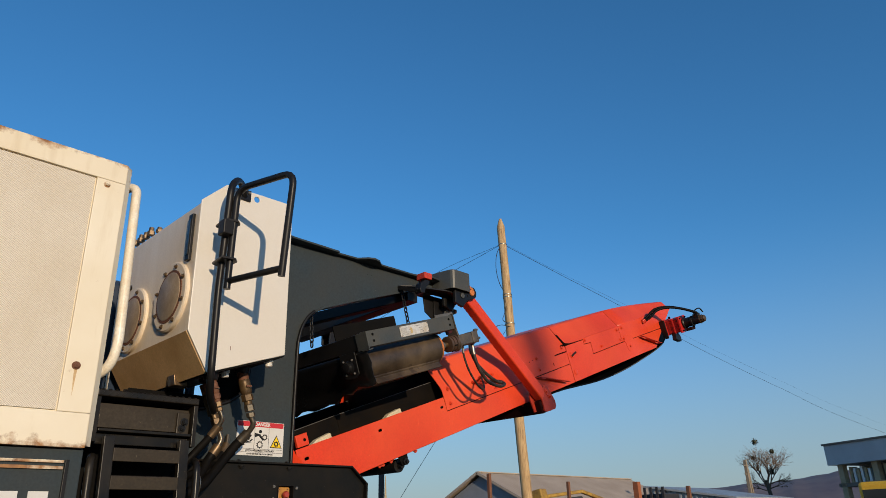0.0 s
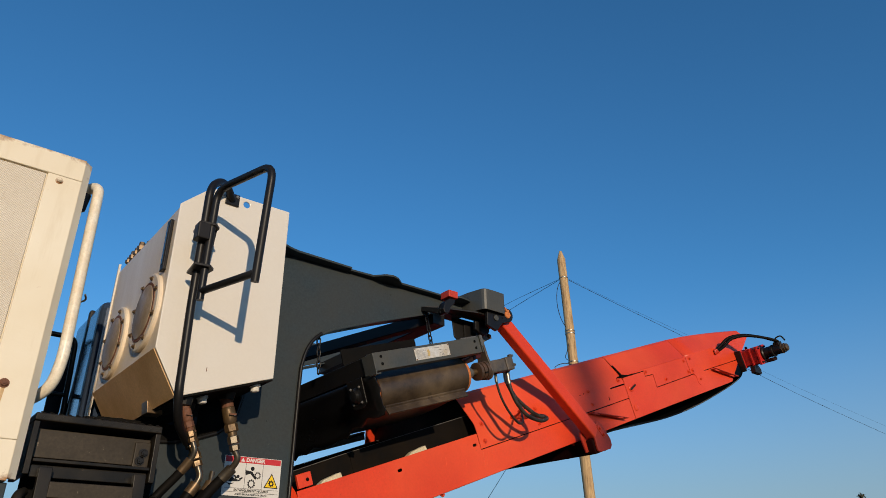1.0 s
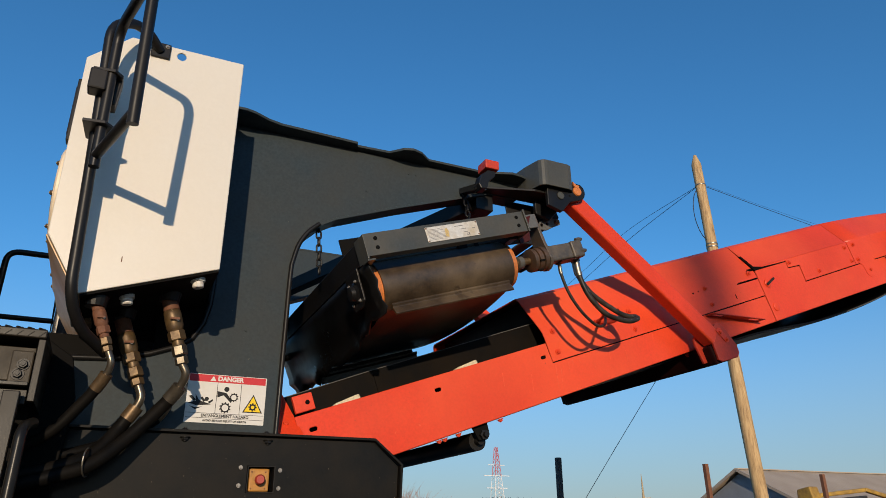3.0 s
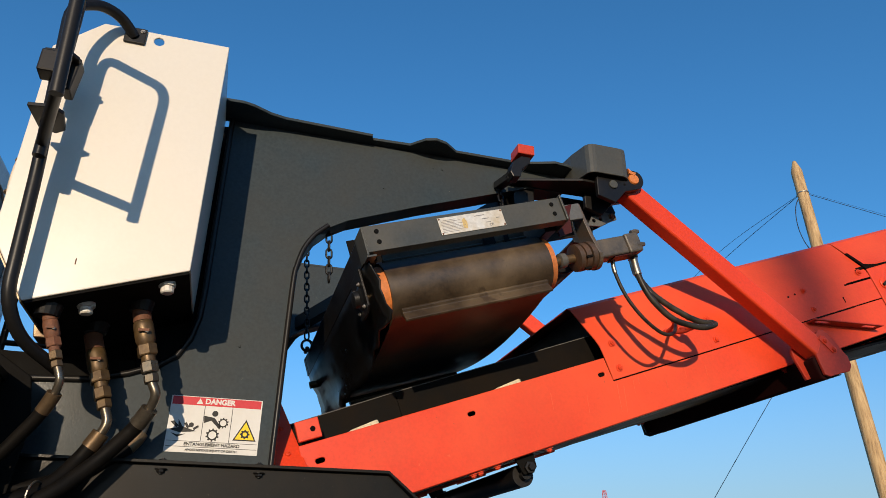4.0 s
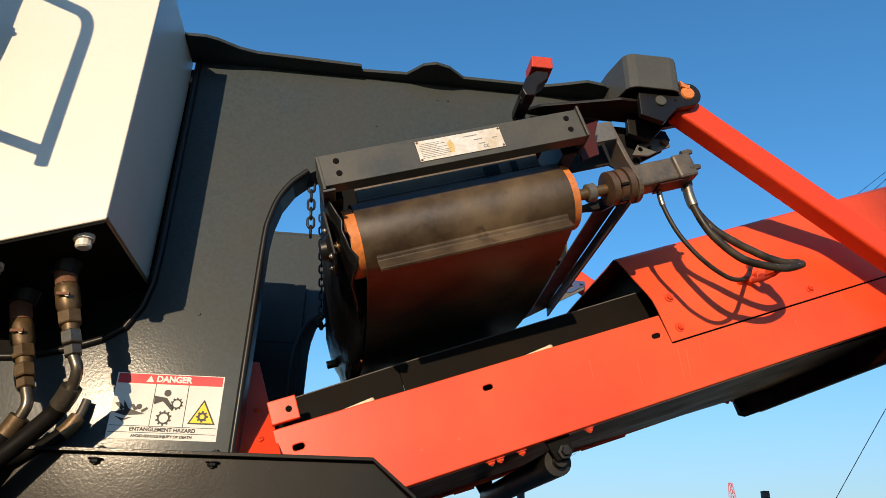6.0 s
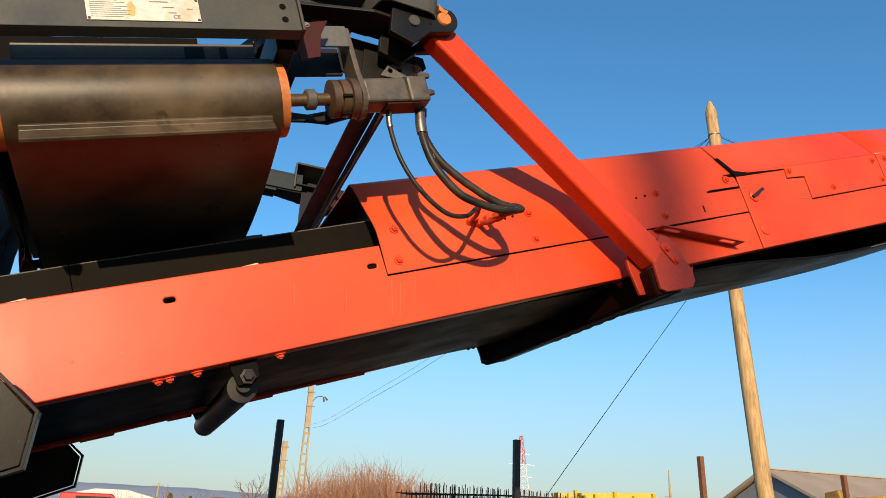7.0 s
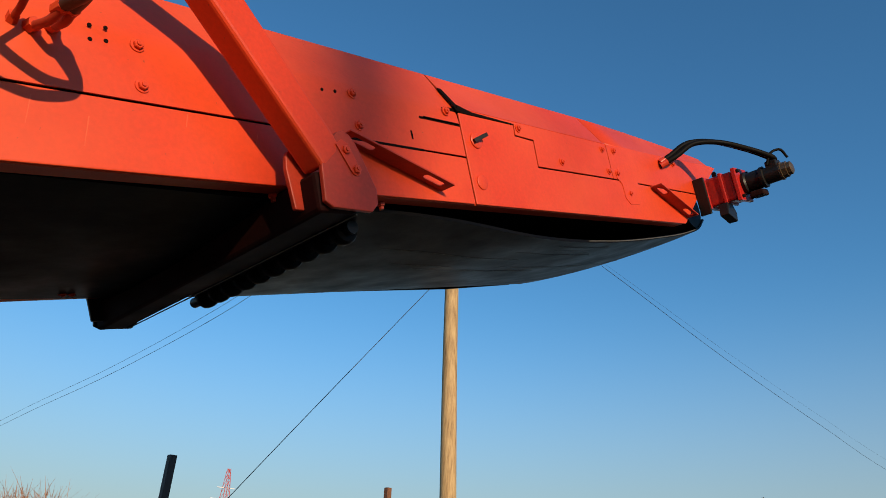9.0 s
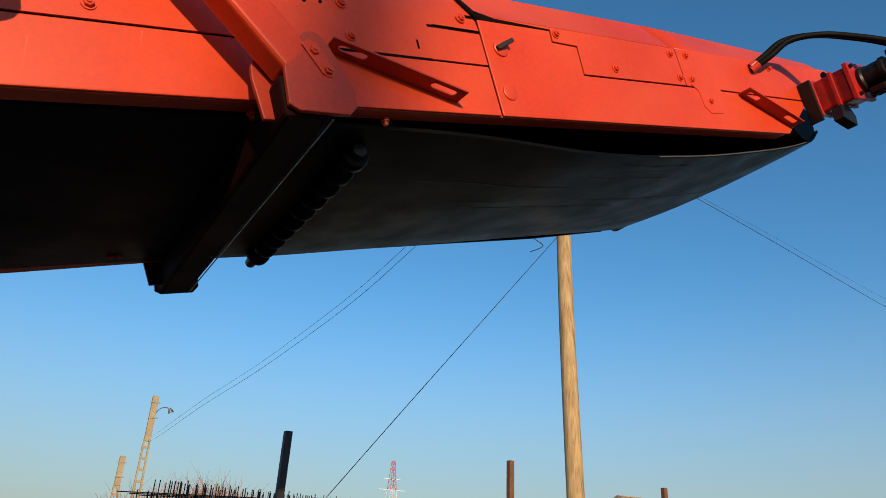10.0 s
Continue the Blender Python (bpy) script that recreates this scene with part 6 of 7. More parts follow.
chain((0.175, 0.92, 3.19), (0.222, 0.92, 2.66))
chain((0.92, -0.02, 3.16), (0.915, -0.10, 2.86))
chain((0.188, 0.04, 2.86), (0.205, 0.04, 2.62))
sh = thing("shackle", "black steel shackle at the chain end", "shackle", base(0.225, 0.92, 2.60))
part("bow", tube([(0.225 + 0.026 * math.cos(a), 0.92, 2.625 + 0.028 * math.sin(a)) for a in [2 * math.pi * i / 16 for i in range(17)]], 0.007, 8), M_BLACK, sh, smooth=50)
part("pin", turned((0.225, 0.885, 2.600), (0.225, 0.955, 2.600), [(0, 0.010), (1, 0.010)], 10), M_BLACK, sh)

# ---- wooden pole, posts and wires ----
def wood_material():
    m, nt, b = nodes_of("weathered_pole_wood")
    f = noise_node(nt, 6, 8, 0.7, stretch=(6, 6, 0.35))
    c = ramp(nt, f, [(0.3, (0.17, 0.10, 0.045)), (0.5, (0.46, 0.30, 0.14)), (0.7, (0.62, 0.44, 0.22))])
    k = noise_node(nt, 2.2, 3, stretch=(2, 2, 1))
    c = blend(nt, ramp(nt, k, [(0.66, G0), (0.74, (0.8,) * 3)]), c, (0.16, 0.08, 0.035))
    nt.links.new(c, b.inputs["Base Color"])
    b.inputs["Roughness"].default_value = 0.75
    bump(nt, b, f, 0.5, 0.01)
    return m


M_WOOD = wood_material()
M_WIRE = surface("black_cable", (0.02, 0.022, 0.025), 0.6)
pole = thing("utility_pole", "weathered round wooden utility pole with chamfered top", "pole", base(6.575, 3.394, 0))
trunk = [(6.575 + 0.064 * z + 0.010 * math.sin(z * 1.3), 3.394 + 0.087 * z, z) for z in [i * 0.35 for i in range(20)]]
bm = tube(trunk, 0.088, 18, r_end=0.072)
part("shaft", bm, M_WOOD, pole, smooth=50)
part("tip", turned((trunk[-1][0], trunk[-1][1], 6.649), (trunk[-1][0] + 0.004, trunk[-1][1] + 0.005, 6.90), [(0, 0.074), (0.35, 0.072), (1, 0.022)], 18), M_WOOD, pole, smooth=35)
for z, r in ((6.36, 0.079), (5.35, 0.083), (5.30, 0.083), (4.80, 0.085)):
    part("band", turned((6.575 + 0.064 * z + 0.010 * math.sin(z * 1.3), 3.394 + 0.087 * z, z - 0.008), (6.575 + 0.064 * z + 0.010 * math.sin(z * 1.3), 3.394 + 0.087 * z, z + 0.008), [(0, r), (1, r)], 18), M_STEEL, pole, "steel wire band", smooth=40)


def cable(pts, r, label="thin black overhead cable", k=10):
    solo("overhead_cable", tube(spline(pts, k), r, 6), M_WIRE, label, "cable", smooth=60, group="overhead cables")


T = (6.99, 3.95, 6.38)
for dz, dx, r in ((0.0, 0.0, 0.0042), (0.17, 0.02, 0.0034)):
    cable([T, (6.93 + dx * 0.2, 5.6, 6.10 + dz), (6.87 + dx * 0.4, 7.05, 5.74 + dz), (6.80 + dx * 0.6, 9.2, 5.32 + dz), (6.65 + dx, 12.9, 4.88 + dz), (6.55 + dx, 17.0, 4.62 + dz), (7.1, 24.0, 4.70 + dz), (8.6, 34.0, 5.6 + dz)], r)
cable([T, (8.6, 3.955, 6.21), (11.0, 3.96, 5.965), (15.0, 3.97, 5.52), (20.0, 4.0, 5.12), (26.5, 4.05, 4.70), (46, 4.2, 4.1), (66, 4.4, 4.3)], 0.0042)
cable([(6.99, 3.95, 6.40), (8.6, 3.96, 6.25), (11.0, 3.97, 6.06), (15.0, 3.98, 5.70), (20.0, 4.02, 5.38), (26.5, 4.1, 5.06), (46, 4.4, 4.6), (66, 4.8, 4.8)], 0.0017)
cable([(6.90, 3.78, 4.85), (4.97, 4.08, 2.425), (3.04, 4.28, 0.0)], 0.0034, "taut guy wire from pole to ground")
cable([(6.95, 3.93, 6.36), (6.86, 3.99, 6.15), (6.83, 4.00, 5.85), (6.84, 3.94, 5.55), (6.88, 3.82, 5.32)], 0.006, "loose cable down the pole")
cable([(6.90, 3.80, 5.32), (6.80, 3.84, 5.00), (6.76, 3.86, 4.86), (6.82, 3.78, 4.78), (6.86, 3.76, 4.70)], 0.006, "curled cable slack tied to the pole")
cable([(6.84, 3.74, 4.72), (6.70, 3.86, 4.76), (6.56, 3.93, 4.68), (6.64, 3.88, 4.58), (6.52, 3.95, 4.50)], 0.006, "frayed loose black cable end")

M_POSTBLACK = surface("black_steel_post", (0.02, 0.02, 0.022), 0.6, dirt=(0.06, 0.04, 0.03), dirt_amount=0.4)
M_POSTRUST = surface("rusty_steel_post", (0.19, 0.075, 0.035), 0.75, dirt=(0.10, 0.045, 0.025), dirt_amount=0.7, dirt_scale=5, grain=0.25, bump_amount=0.4)


def post(x, z, w, mat, label, lean=0.0, y=3.9):
    p = thing("fence_post", label, "post", base(x, y, 0), "fence posts")
    s = w / 2
    prof = [(-s, -s), (s, -s), (s, s), (-s, s)]
    inner = [(-s * 0.8, -s * 0.8), (s * 0.8, -s * 0.8), (s * 0.8, s * 0.8), (-s * 0.8, s * 0.8)]
    b = extrude(prof, "z", 0, z, [inner])
    b.transform(base(x, y, 0) @ Matrix.Rotation(lean, 4, "Y"))
    part("tube", b, mat, p, bevel=0.003)


post(-0.3, 2.29, 0.055, M_POSTBLACK, "black steel fence post")
post(1.85, 2.30, 0.055, M_POSTBLACK, "black steel fence post")
post(4.02, 2.305, 0.055, M_POSTBLACK, "black steel fence post", 0.012)
post(6.22, 2.30, 0.052, M_POSTRUST, "rusty steel fence post")
post(8.27, 2.225, 0.050, M_POSTRUST, "rusty steel fence post", 0.01)
post(10.6, 2.27, 0.11, surface("bright_rust_post", (0.33, 0.10, 0.035), 0.75, dirt=(0.2, 0.07, 0.03), dirt_amount=0.7, dirt_scale=5), "thick bright rusty square post", -0.01)
post(12.7, 2.23, 0.075, M_POSTRUST, "rusty steel fence post")

# ---- reinforcement mats standing by the fence ----
M_REBAR = surface("dark_rebar", (0.035, 0.028, 0.025), 0.7, dirt=(0.12, 0.06, 0.03), dirt_amount=0.5, dirt_scale=8)
for k in range(6):
    y = 4.08 + k * 0.14
    x0, x1, top = 3.05 + 0.10 * (k % 3), 5.0 - 0.07 * (k % 2), 1.84 + 0.02 * (k % 3) - 0.02 * k
    mt = thing("rebar_mat", "upright welded rebar mat with spiky bar ends", "rebar mat", base(4, y, 0), "rebar mats")
    n = 36
    for i in range(n):
        x = x0 + 0.12 + (x1 - x0 - 0.2) * i / (n - 1)
        s = random.uniform(-0.012, 0.02)
        part("bar", tube([(x - 0.02, y, 0.0), (x + s, y + random.uniform(-0.03, 0.03), top + 0.035 - 0.03 * i / n + random.uniform(0.0, 0.03))], 0.0038, 5), M_REBAR, mt)
    for j in range(9):
        z = top - 0.02 - j * 0.2
        part("bar", tube([(x0 - 0.1, y + 0.008, z - 0.03), ((x0 + x1) / 2, y + 0.008, z), (x1 + 0.05, y + 0.008, z + 0.005)], 0.0038, 5), M_REBAR, mt)

M_YPAINT = surface("yellow_machine_paint", (0.75, 0.42, 0.02), 0.5, dirt=(0.4, 0.25, 0.05), dirt_amount=0.5, dirt_scale=6)
yr = thing("steel_stack", "stack of yellow steel frames behind the rebar", "steel frames", base(9, 10, 0))
for k in range(5):
    part("frame_bar", beam((8.0 + 0.1 * k, 9.6 + 0.2 * k, 1.92 + 0.05 * k), (9.9 + 0.12 * k, 9.0 + 0.2 * k, 2.0 + 0.05 * k), 0.06, 0.05), M_YPAINT, yr)
for k in range(6):
    part("frame_post", beam((8.0 + 0.36 * k, 9.6 - 0.1 * k, 0.0), (8.0 + 0.36 * k, 9.6 - 0.1 * k, 2.12 + 0.06 * (k % 2)), 0.06, 0.06, up=(0, 1, 0)), M_YPAINT, yr)


# ---- far things, placed by bearing (degrees from +y towards +x) and distance from the yard's middle ----
def polar(az, d, z=0.0, ox=0.0, oy=-2.5):
    return Vector((ox + d * math.sin(radians(az)), oy + d * math.cos(radians(az)), z))


M_CONC = surface("yellowed_concrete", (0.42, 0.33, 0.20), 0.85, dirt=(0.28, 0.2, 0.11), dirt_amount=0.6, dirt_scale=3)


def lattice_pole(x, y, h, lamp):
    p = thing("concrete_pole", "ladder-shaped concrete power pole", "pole", base(x, y, 0), "concrete poles")
    for s in (-1, 1):
        part("leg", beam((x + s * 0.20, y, 0), (x + s * 0.115, y, h * 0.74), 0.08, 0.10, up=(0, 1, 0)), M_CONC, p)
    part("head", beam((x, y, h * 0.73), (x, y, h), 0.27, 0.19, up=(0, 1, 0)), M_CONC, p, bevel=0.01)
    for i in range(11):
        z = 0.3 + i * h * 0.065
        part("rung", box(x - 0.18, x + 0.18, y - 0.04, y + 0.04, z, z + 0.10), M_CONC, p)
    part("crossarm", box(x - 0.22, x + 0.22, y - 0.14, y - 0.10, h - 0.34, h - 0.28), M_STEEL, p)
    part("crossarm", box(x - 0.20, x + 0.25, y - 0.14, y - 0.10, h - 1.06, h - 1.00), M_STEEL, p)
    if lamp:
        part("lamp_arm", tube(spline([(x + 0.11, y, h - 0.82), (x + 0.30, y, h - 0.55), (x + 0.58, y, h - 0.47), (x + 0.75, y, h - 0.55)]), 0.020, 8), M_STEEL, p)
        part("lamp_head", turned((x + 0.71, y, h - 0.47), (x + 0.82, y, h - 0.68), [(0, 0.055), (0.5, 0.10), (1, 0.14)], 14), M_STEEL, p, smooth=40)


lattice_pole(8.6, 34.1, 7.76, True)
lattice_pole(8.45, 38.7, 5.35, False)

# pylon
M_PYRED = surface("pylon_red", (0.50, 0.07, 0.06), 0.6)
M_PYWHITE = surface("pylon_white", (0.75, 0.74, 0.72), 0.6)
pp = polar(29.3, 250)
pyl = thing("power_pylon", "far red and white lattice power pylon", "pylon", base(pp.x, pp.y, 0))


def half_width(z):
    return 2.5 * (1 - z / 32.0) + 0.2


for k, (z0, z1) in enumerate(((0, 8), (8, 12), (12, 20), (20, 24), (24, 29.5))):
    bm = bmesh.new()
    for sx in (-1, 1):
        for sy in (-1, 1):
            tube([pp + Vector((sx * half_width(z0), sy * half_width(z0), z0)), pp + Vector((sx * half_width(z1), sy * half_width(z1), z1))], 0.10, 5, bm)
    nseg = max(2, int((z1 - z0) / 1.6))
    for i in range(nseg):
        a, b_ = z0 + (z1 - z0) * i / nseg, z0 + (z1 - z0) * (i + 1) / nseg
        for sx, sy, tx, ty in ((-1, -1, 1, -1), (1, -1, -1, -1), (-1, 1, -1, -1), (1, -1, 1, 1)):
            tube([pp + Vector((sx * half_width(a), sy * half_width(a), a)), pp + Vector((tx * half_width(b_), ty * half_width(b_), b_))], 0.06, 5, bm)
    part("section", bm, (M_PYRED, M_PYWHITE)[k in (2,)], pyl)
for z, w in ((16, 4.0), (20, 5.0), (23.5, 3.2)):
    part("arm", beam(pp + Vector((-w, 0, z)), pp + Vector((w, 0, z)), 0.28, 0.22), M_PYWHITE, pyl)
tw = polar(40.3, 300)
mast = thing("far_mast", "thin far grey mast", "mast", base(tw.x, tw.y, 0))
part("mast_tube", tube([tw, tw + Vector((0, 0, 14)), tw + Vector((0, 0, 23))], 0.9, 8, r_end=0.12), M_CONC, mast)
part("crossarm", beam(tw + Vector((-2.5, 0, 13)), tw + Vector((1.0, 0, 12.4)), 0.3, 0.3), M_CONC, mast)


# shed
def roof_material():
    m, nt, b = nodes_of("corrugated_roof_sheet")
    c = ramp(nt, noise_node(nt, 0.5, 6), [(0.3, (0.33, 0.26, 0.19)), (0.7, (0.42, 0.34, 0.26))])
    nt.links.new(c, b.inputs["Base Color"])
    b.inputs["Roughness"].default_value = 0.6
    return m


M_ROOF = roof_material()
M_GABLE = surface("grey_gable_cladding", (0.22, 0.24, 0.27), 0.7, dirt=(0.16, 0.16, 0.17), dirt_amount=0.5, dirt_scale=0.6)


def corrugated(x0, x1, y0, z0, y1, z1, n, depth):
    """A sloping sheet with ribs down the slope."""
    bm = bmesh.new()
    a, b_ = [], []
    for i in range(n * 2 + 1):
        x = x0 + (x1 - x0) * i / (n * 2)
        d = depth * (i % 2)
        a.append(bm.verts.new((x, y0, z0 + d)))
        b_.append(bm.verts.new((x, y1, z1 + d)))
    for i in range(n * 2):
        bm.faces.new((a[i], a[i + 1], b_[i + 1], b_[i]))
    return bm


shed = thing("shed", "long storage shed with pale sheet roof and grey gable", "shed", base(54, 36.7, 0))
part("wall", extrude([(30.7, 0), (42.7, 0), (42.7, 2.6), (36.7, 5.55), (30.7, 2.6)], "x", 42.4, 65.4), M_GABLE, shed)
part("roof", corrugated(42.0, 65.8, 36.7, 5.75, 30.4, 2.65, 60, 0.05), M_ROOF, shed)
part("roof", corrugated(42.0, 65.8, 36.7, 5.75, 43.0, 2.65, 60, 0.05), M_ROOF, shed)
part("ridge_cap", beam((42.0, 36.7, 5.82), (65.8, 36.7, 5.82), 0.3, 0.08), M_ROOF, shed)
part("verge", beam((41.95, 36.7, 5.75), (41.95, 30.4, 2.65), 0.12, 0.2), M_ROOF, shed)
part("verge", beam((41.95, 36.7, 5.75), (41.95, 43.0, 2.65), 0.12, 0.2), M_ROOF, shed)
low = thing("low_shed", "low shed clad in grey corrugated sheet", "shed", base(41, 16, 0))
M_SHEETGREY = surface("grey_sheet_cladding", (0.33, 0.34, 0.34), 0.5, dirt=(0.22, 0.2, 0.17), dirt_amount=0.5, dirt_scale=1.5)
part("wall", extrude([(13.6, 0), (18.7, 0), (18.7, 3.42), (13.6, 2.60)], "x", 37.2, 45.0), M_SHEETGREY, low)
for k in range(16):
    y = 13.75 + k * 0.32
    part("rib", box(37.12, 37.2, y, y + 0.10, 0.0, 2.58 + (y - 13.6) * 0.16), M_SHEETGREY, low)
part("roof", extrude([(13.4, 2.58), (18.9, 3.46), (18.9, 3.56), (13.4, 2.68)], "x", 37.0, 45.3), M_SHEETGREY, low)

# excavator-like yellow boom beside the shed and dark container
M_OLDYEL = surface("rusting_yellow_paint", (0.42, 0.24, 0.03), 0.6, dirt=(0.12, 0.07, 0.03), dirt_amount=0.9, dirt_scale=4)
ex = thing("yellow_boom", "rusting yellow machine boom lying beside the shed", "machine", base(27, 17, 0))
part("boom", beam((25.2, 17.5, 2.78), (27.6, 16.9, 3.02), 0.22, 0.16), M_OLDYEL, ex, bevel=0.04)
part("boom", beam((27.6, 16.9, 3.04), (29.8, 16.5, 2.45), 0.22, 0.16), M_OLDYEL, ex, bevel=0.04)
part("chassis", box(26.6, 29.5, 16.2, 18.0, 0, 2.2), M_POSTRUST, ex, bevel=0.1)
part("bucket", extrude([(17.0, 1.9), (18.0, 1.9), (17.9, 3.05), (17.3, 3.15)], "x", 24.9, 25.4), M_OLDYEL, ex, bevel=0.05)
part("cylinder", tube([(25.6, 17.3, 2.60), (27.5, 16.8, 2.75)], 0.06, 10), M_POSTBLACK, ex)
ct = thing("dark_crate", "dark slatted steel crate", "crate", base(25.6, 11.7, 0))
part("box", box(25.0, 26.2, 11.1, 12.3, 0, 2.6), M_POSTBLACK, ct, bevel=0.03)
for i in range(5):
    part("slat", box(24.94, 25.0, 11.1 + i * 0.27, 11.2 + i * 0.27, 1.2, 2.86), M_POSTBLACK, ct)

# unfinished building
M_FASC = surface("grey_panel_fascia", (0.48, 0.49, 0.50), 0.6, dirt=(0.32, 0.32, 0.32), dirt_amount=0.6, dirt_scale=0.4)
M_BWALL = surface("dull_building_wall", (0.20, 0.165, 0.13), 0.8, dirt=(0.1, 0.08, 0.06), dirt_amount=0.6, dirt_scale=0.6)
bl0, bl1 = polar(73.3, 57, 0, -2.3, -3.6), polar(84, 50, 0, -2.3, -3.6)
bd = (bl1 - bl0).normalized()
bn = Vector((bd.y, -bd.x, 0))
if bn.dot(bl0) > 0:
    bn = -bn
house = thing("storage_building", "two-storey grey storage building with open gallery", "building", base(bl0.x, bl0.y, 0))


def wall_box(s0, s1, d0, d1, z0, z1):
    bm = bmesh.new()
    pts = [bl0 + bd * s - bn * d for s, d in ((s0, d0), (s1, d0), (s1, d1), (s0, d1))]
    return extrude([(p.x, p.y) for p in pts], "z", z0, z1, bm=bm)


part("fascia", wall_box(-0.3, 12, -0.3, 6, 4.8, 6.12), M_FASC, house)
part("roof_edge", wall_box(-0.4, 12, -0.4, 6, 6.12, 6.24), M_BWALL, house)
part("back_wall", wall_box(0.3, 12, 2.0, 6, 0.0, 4.8), M_BWALL, house)
part("floor_slab", wall_box(0, 12, 0, 6, 3.35, 3.6), M_BWALL, house)
for i in range(5):
    part("column", wall_box(0.2 + i * 2.6, 0.6 + i * 2.6, 0, 0.4, 0, 4.8), M_CONC, house)
    for j in range(6):
        part("stored_panel", wall_box(0.8 + i * 2.6 + j * 0.28, 0.98 + i * 2.6 + j * 0.28, 0.3, 0.9, 3.6, 4.62 - 0.09 * (j % 3)), M_PYWHITE if j % 2 else M_CONC, house)
    part("lower_door", wall_box(0.8 + i * 2.6, 2.5 + i * 2.6, 1.9, 2.0, 0, 3.0), M_POSTBLACK, house)
yv = thing("yellow_van", "yellow van parked by the building", "van", base(*(polar(75.9, 46, 0, -2.3, -3.6))))
vp = polar(75.9, 46, 0, -2.3, -3.6)
part("body", box(vp.x - 1.0, vp.x + 3.5, vp.y - 1.0, vp.y + 1.0, 0.4, 3.2), M_YPAINT, yv, bevel=0.2, seg=3)
part("window", box(vp.x - 1.02, vp.x - 0.98, vp.y - 0.8, vp.y + 0.8, 1.9, 2.8), M_GLASS, yv)
for dx in (0.0, 2.6):
    for dy in (-0.95, 0.75):
        part("wheel", turned((vp.x + dx, vp.y + dy, 0.38), (vp.x + dx, vp.y + dy + 0.2, 0.38), [(0, 0.38), (1, 0.38)], 20), M_HOSE, yv, smooth=40)


# bare tree
def bark():
    return surface("dark_bark", (0.085, 0.062, 0.042), 0.9, grain=0.3)


M_BARK = bark()
M_TWIG = surface("fine_twigs", (0.155, 0.105, 0.068), 0.9, grain=0.3)


def grow(bm, p, d, length, r, depth, rng, spread=0.55, droop=0.0):
    q = p + d * length
    midp = p.lerp(q, 0.5) + Vector((rng.uniform(-1, 1), rng.uniform(-1, 1), rng.uniform(-0.5, 0.5))) * length * 0.06
    tube([p, midp, q], r, 5 if depth > 1 else 3, bm, r_end=r * 0.62)
    if depth == 0:
        return
    for k in range(rng.choice((2, 3, 3)) + (1 if depth > 3 else 0)):
        v = Vector((rng.gauss(0, 1), rng.gauss(0, 1), rng.gauss(0, 0.6)))
        nd = (d + v.normalized() * spread * rng.uniform(0.6, 1.25) + Vector((0, 0, 0.12 - droop))).normalized()
        start = p.lerp(q, rng.uniform(0.55, 1.0))
        grow(bm, start, nd, length * rng.uniform(0.58, 0.82), r * 0.55, depth - 1, rng, spread, droop)


rng = random.Random(7)
tp = polar(69.0, 62, 0, -2.3, -3.6)
tree = thing("bare_tree", "bare winter tree with mistletoe clumps", "tree", base(tp.x, tp.y, 0))
RT = Vector((math.cos(radians(69)), -math.sin(radians(69)), 0))
UPZ = Vector((0, 0, 1))
part("trunk", tube([tp, tp + UPZ * 1.4 + RT * 0.02, tp + UPZ * 3.0 - RT * 0.08, tp + UPZ * 4.3 - RT * 0.25], 0.20, 10, r_end=0.13), M_BARK, tree, smooth=50)
bm = bmesh.new()
for k in range(6):
    a = k * 2.4 + 0.3
    tilt = 0.35 + 0.10 * (k % 4)
    out = RT * math.cos(a) + Vector((RT.y, -RT.x, 0)) * math.sin(a)
    grow(bm, tp + UPZ * (3.4 + 0.11 * k) - RT * 0.20, (out * tilt + UPZ).normalized(), 1.28, 0.060, 5, rng, 0.62)
for k in range(4):
    out = RT * (1 if k % 2 else -1)
    grow(bm, tp + UPZ * (3.5 + 0.15 * k) - RT * 0.12, (out + UPZ * 0.35).normalized(), 0.80, 0.05, 4, rng, 0.65)
part("crown", bm, M_TWIG, tree)
M_MISTLE = surface("mistletoe_leaves", (0.05, 0.052, 0.024), 0.8, grain=0.3)
bm = bmesh.new()
for dx, dz, r in ((-0.55, 7.2, 0.26), (0.55, 6.4, 0.18), (0.30, 4.9, 0.20), (-0.9, 6.0, 0.16)):
    for k in range(300):
        v = Vector((rng.gauss(0, 1), rng.gauss(0, 1), rng.gauss(0, 1))).normalized() * r * rng.uniform(0.2, 1.1)
        c = tp + RT * dx + UPZ * dz + v
        e = Vector((rng.gauss(0, 1), rng.gauss(0, 1), rng.gauss(0, 1))).normalized() * 0.06
        f = v.cross(e).normalized() * 0.03
        bm.faces.new([bm.verts.new(c + w) for w in (e, f, -e, -f)])
tagged(part("mistletoe", bm, M_MISTLE, tree), "round green-brown mistletoe clumps among bare branches", "", "", "stuff")
M_OLDCONC = surface("weathered_concrete", (0.26, 0.21, 0.15), 0.85, dirt=(0.16, 0.13, 0.09), dirt_amount=0.6)
up = polar(67.6, 58, 0, -2.3, -3.6)
upo = thing("far_utility_pole", "concrete utility pole with crossarms by the tree", "pole", base(up.x, up.y, 0))
part("leg", beam(up, up + Vector((0, 0, 5.6)), 0.2, 0.2, up=(0, 1, 0)), M_OLDCONC, upo)
part("leg", beam(up + Vector((0.9, 0, 0)), up + Vector((0.1, 0, 5.1)), 0.18, 0.18, up=(0, 1, 0)), M_OLDCONC, upo)
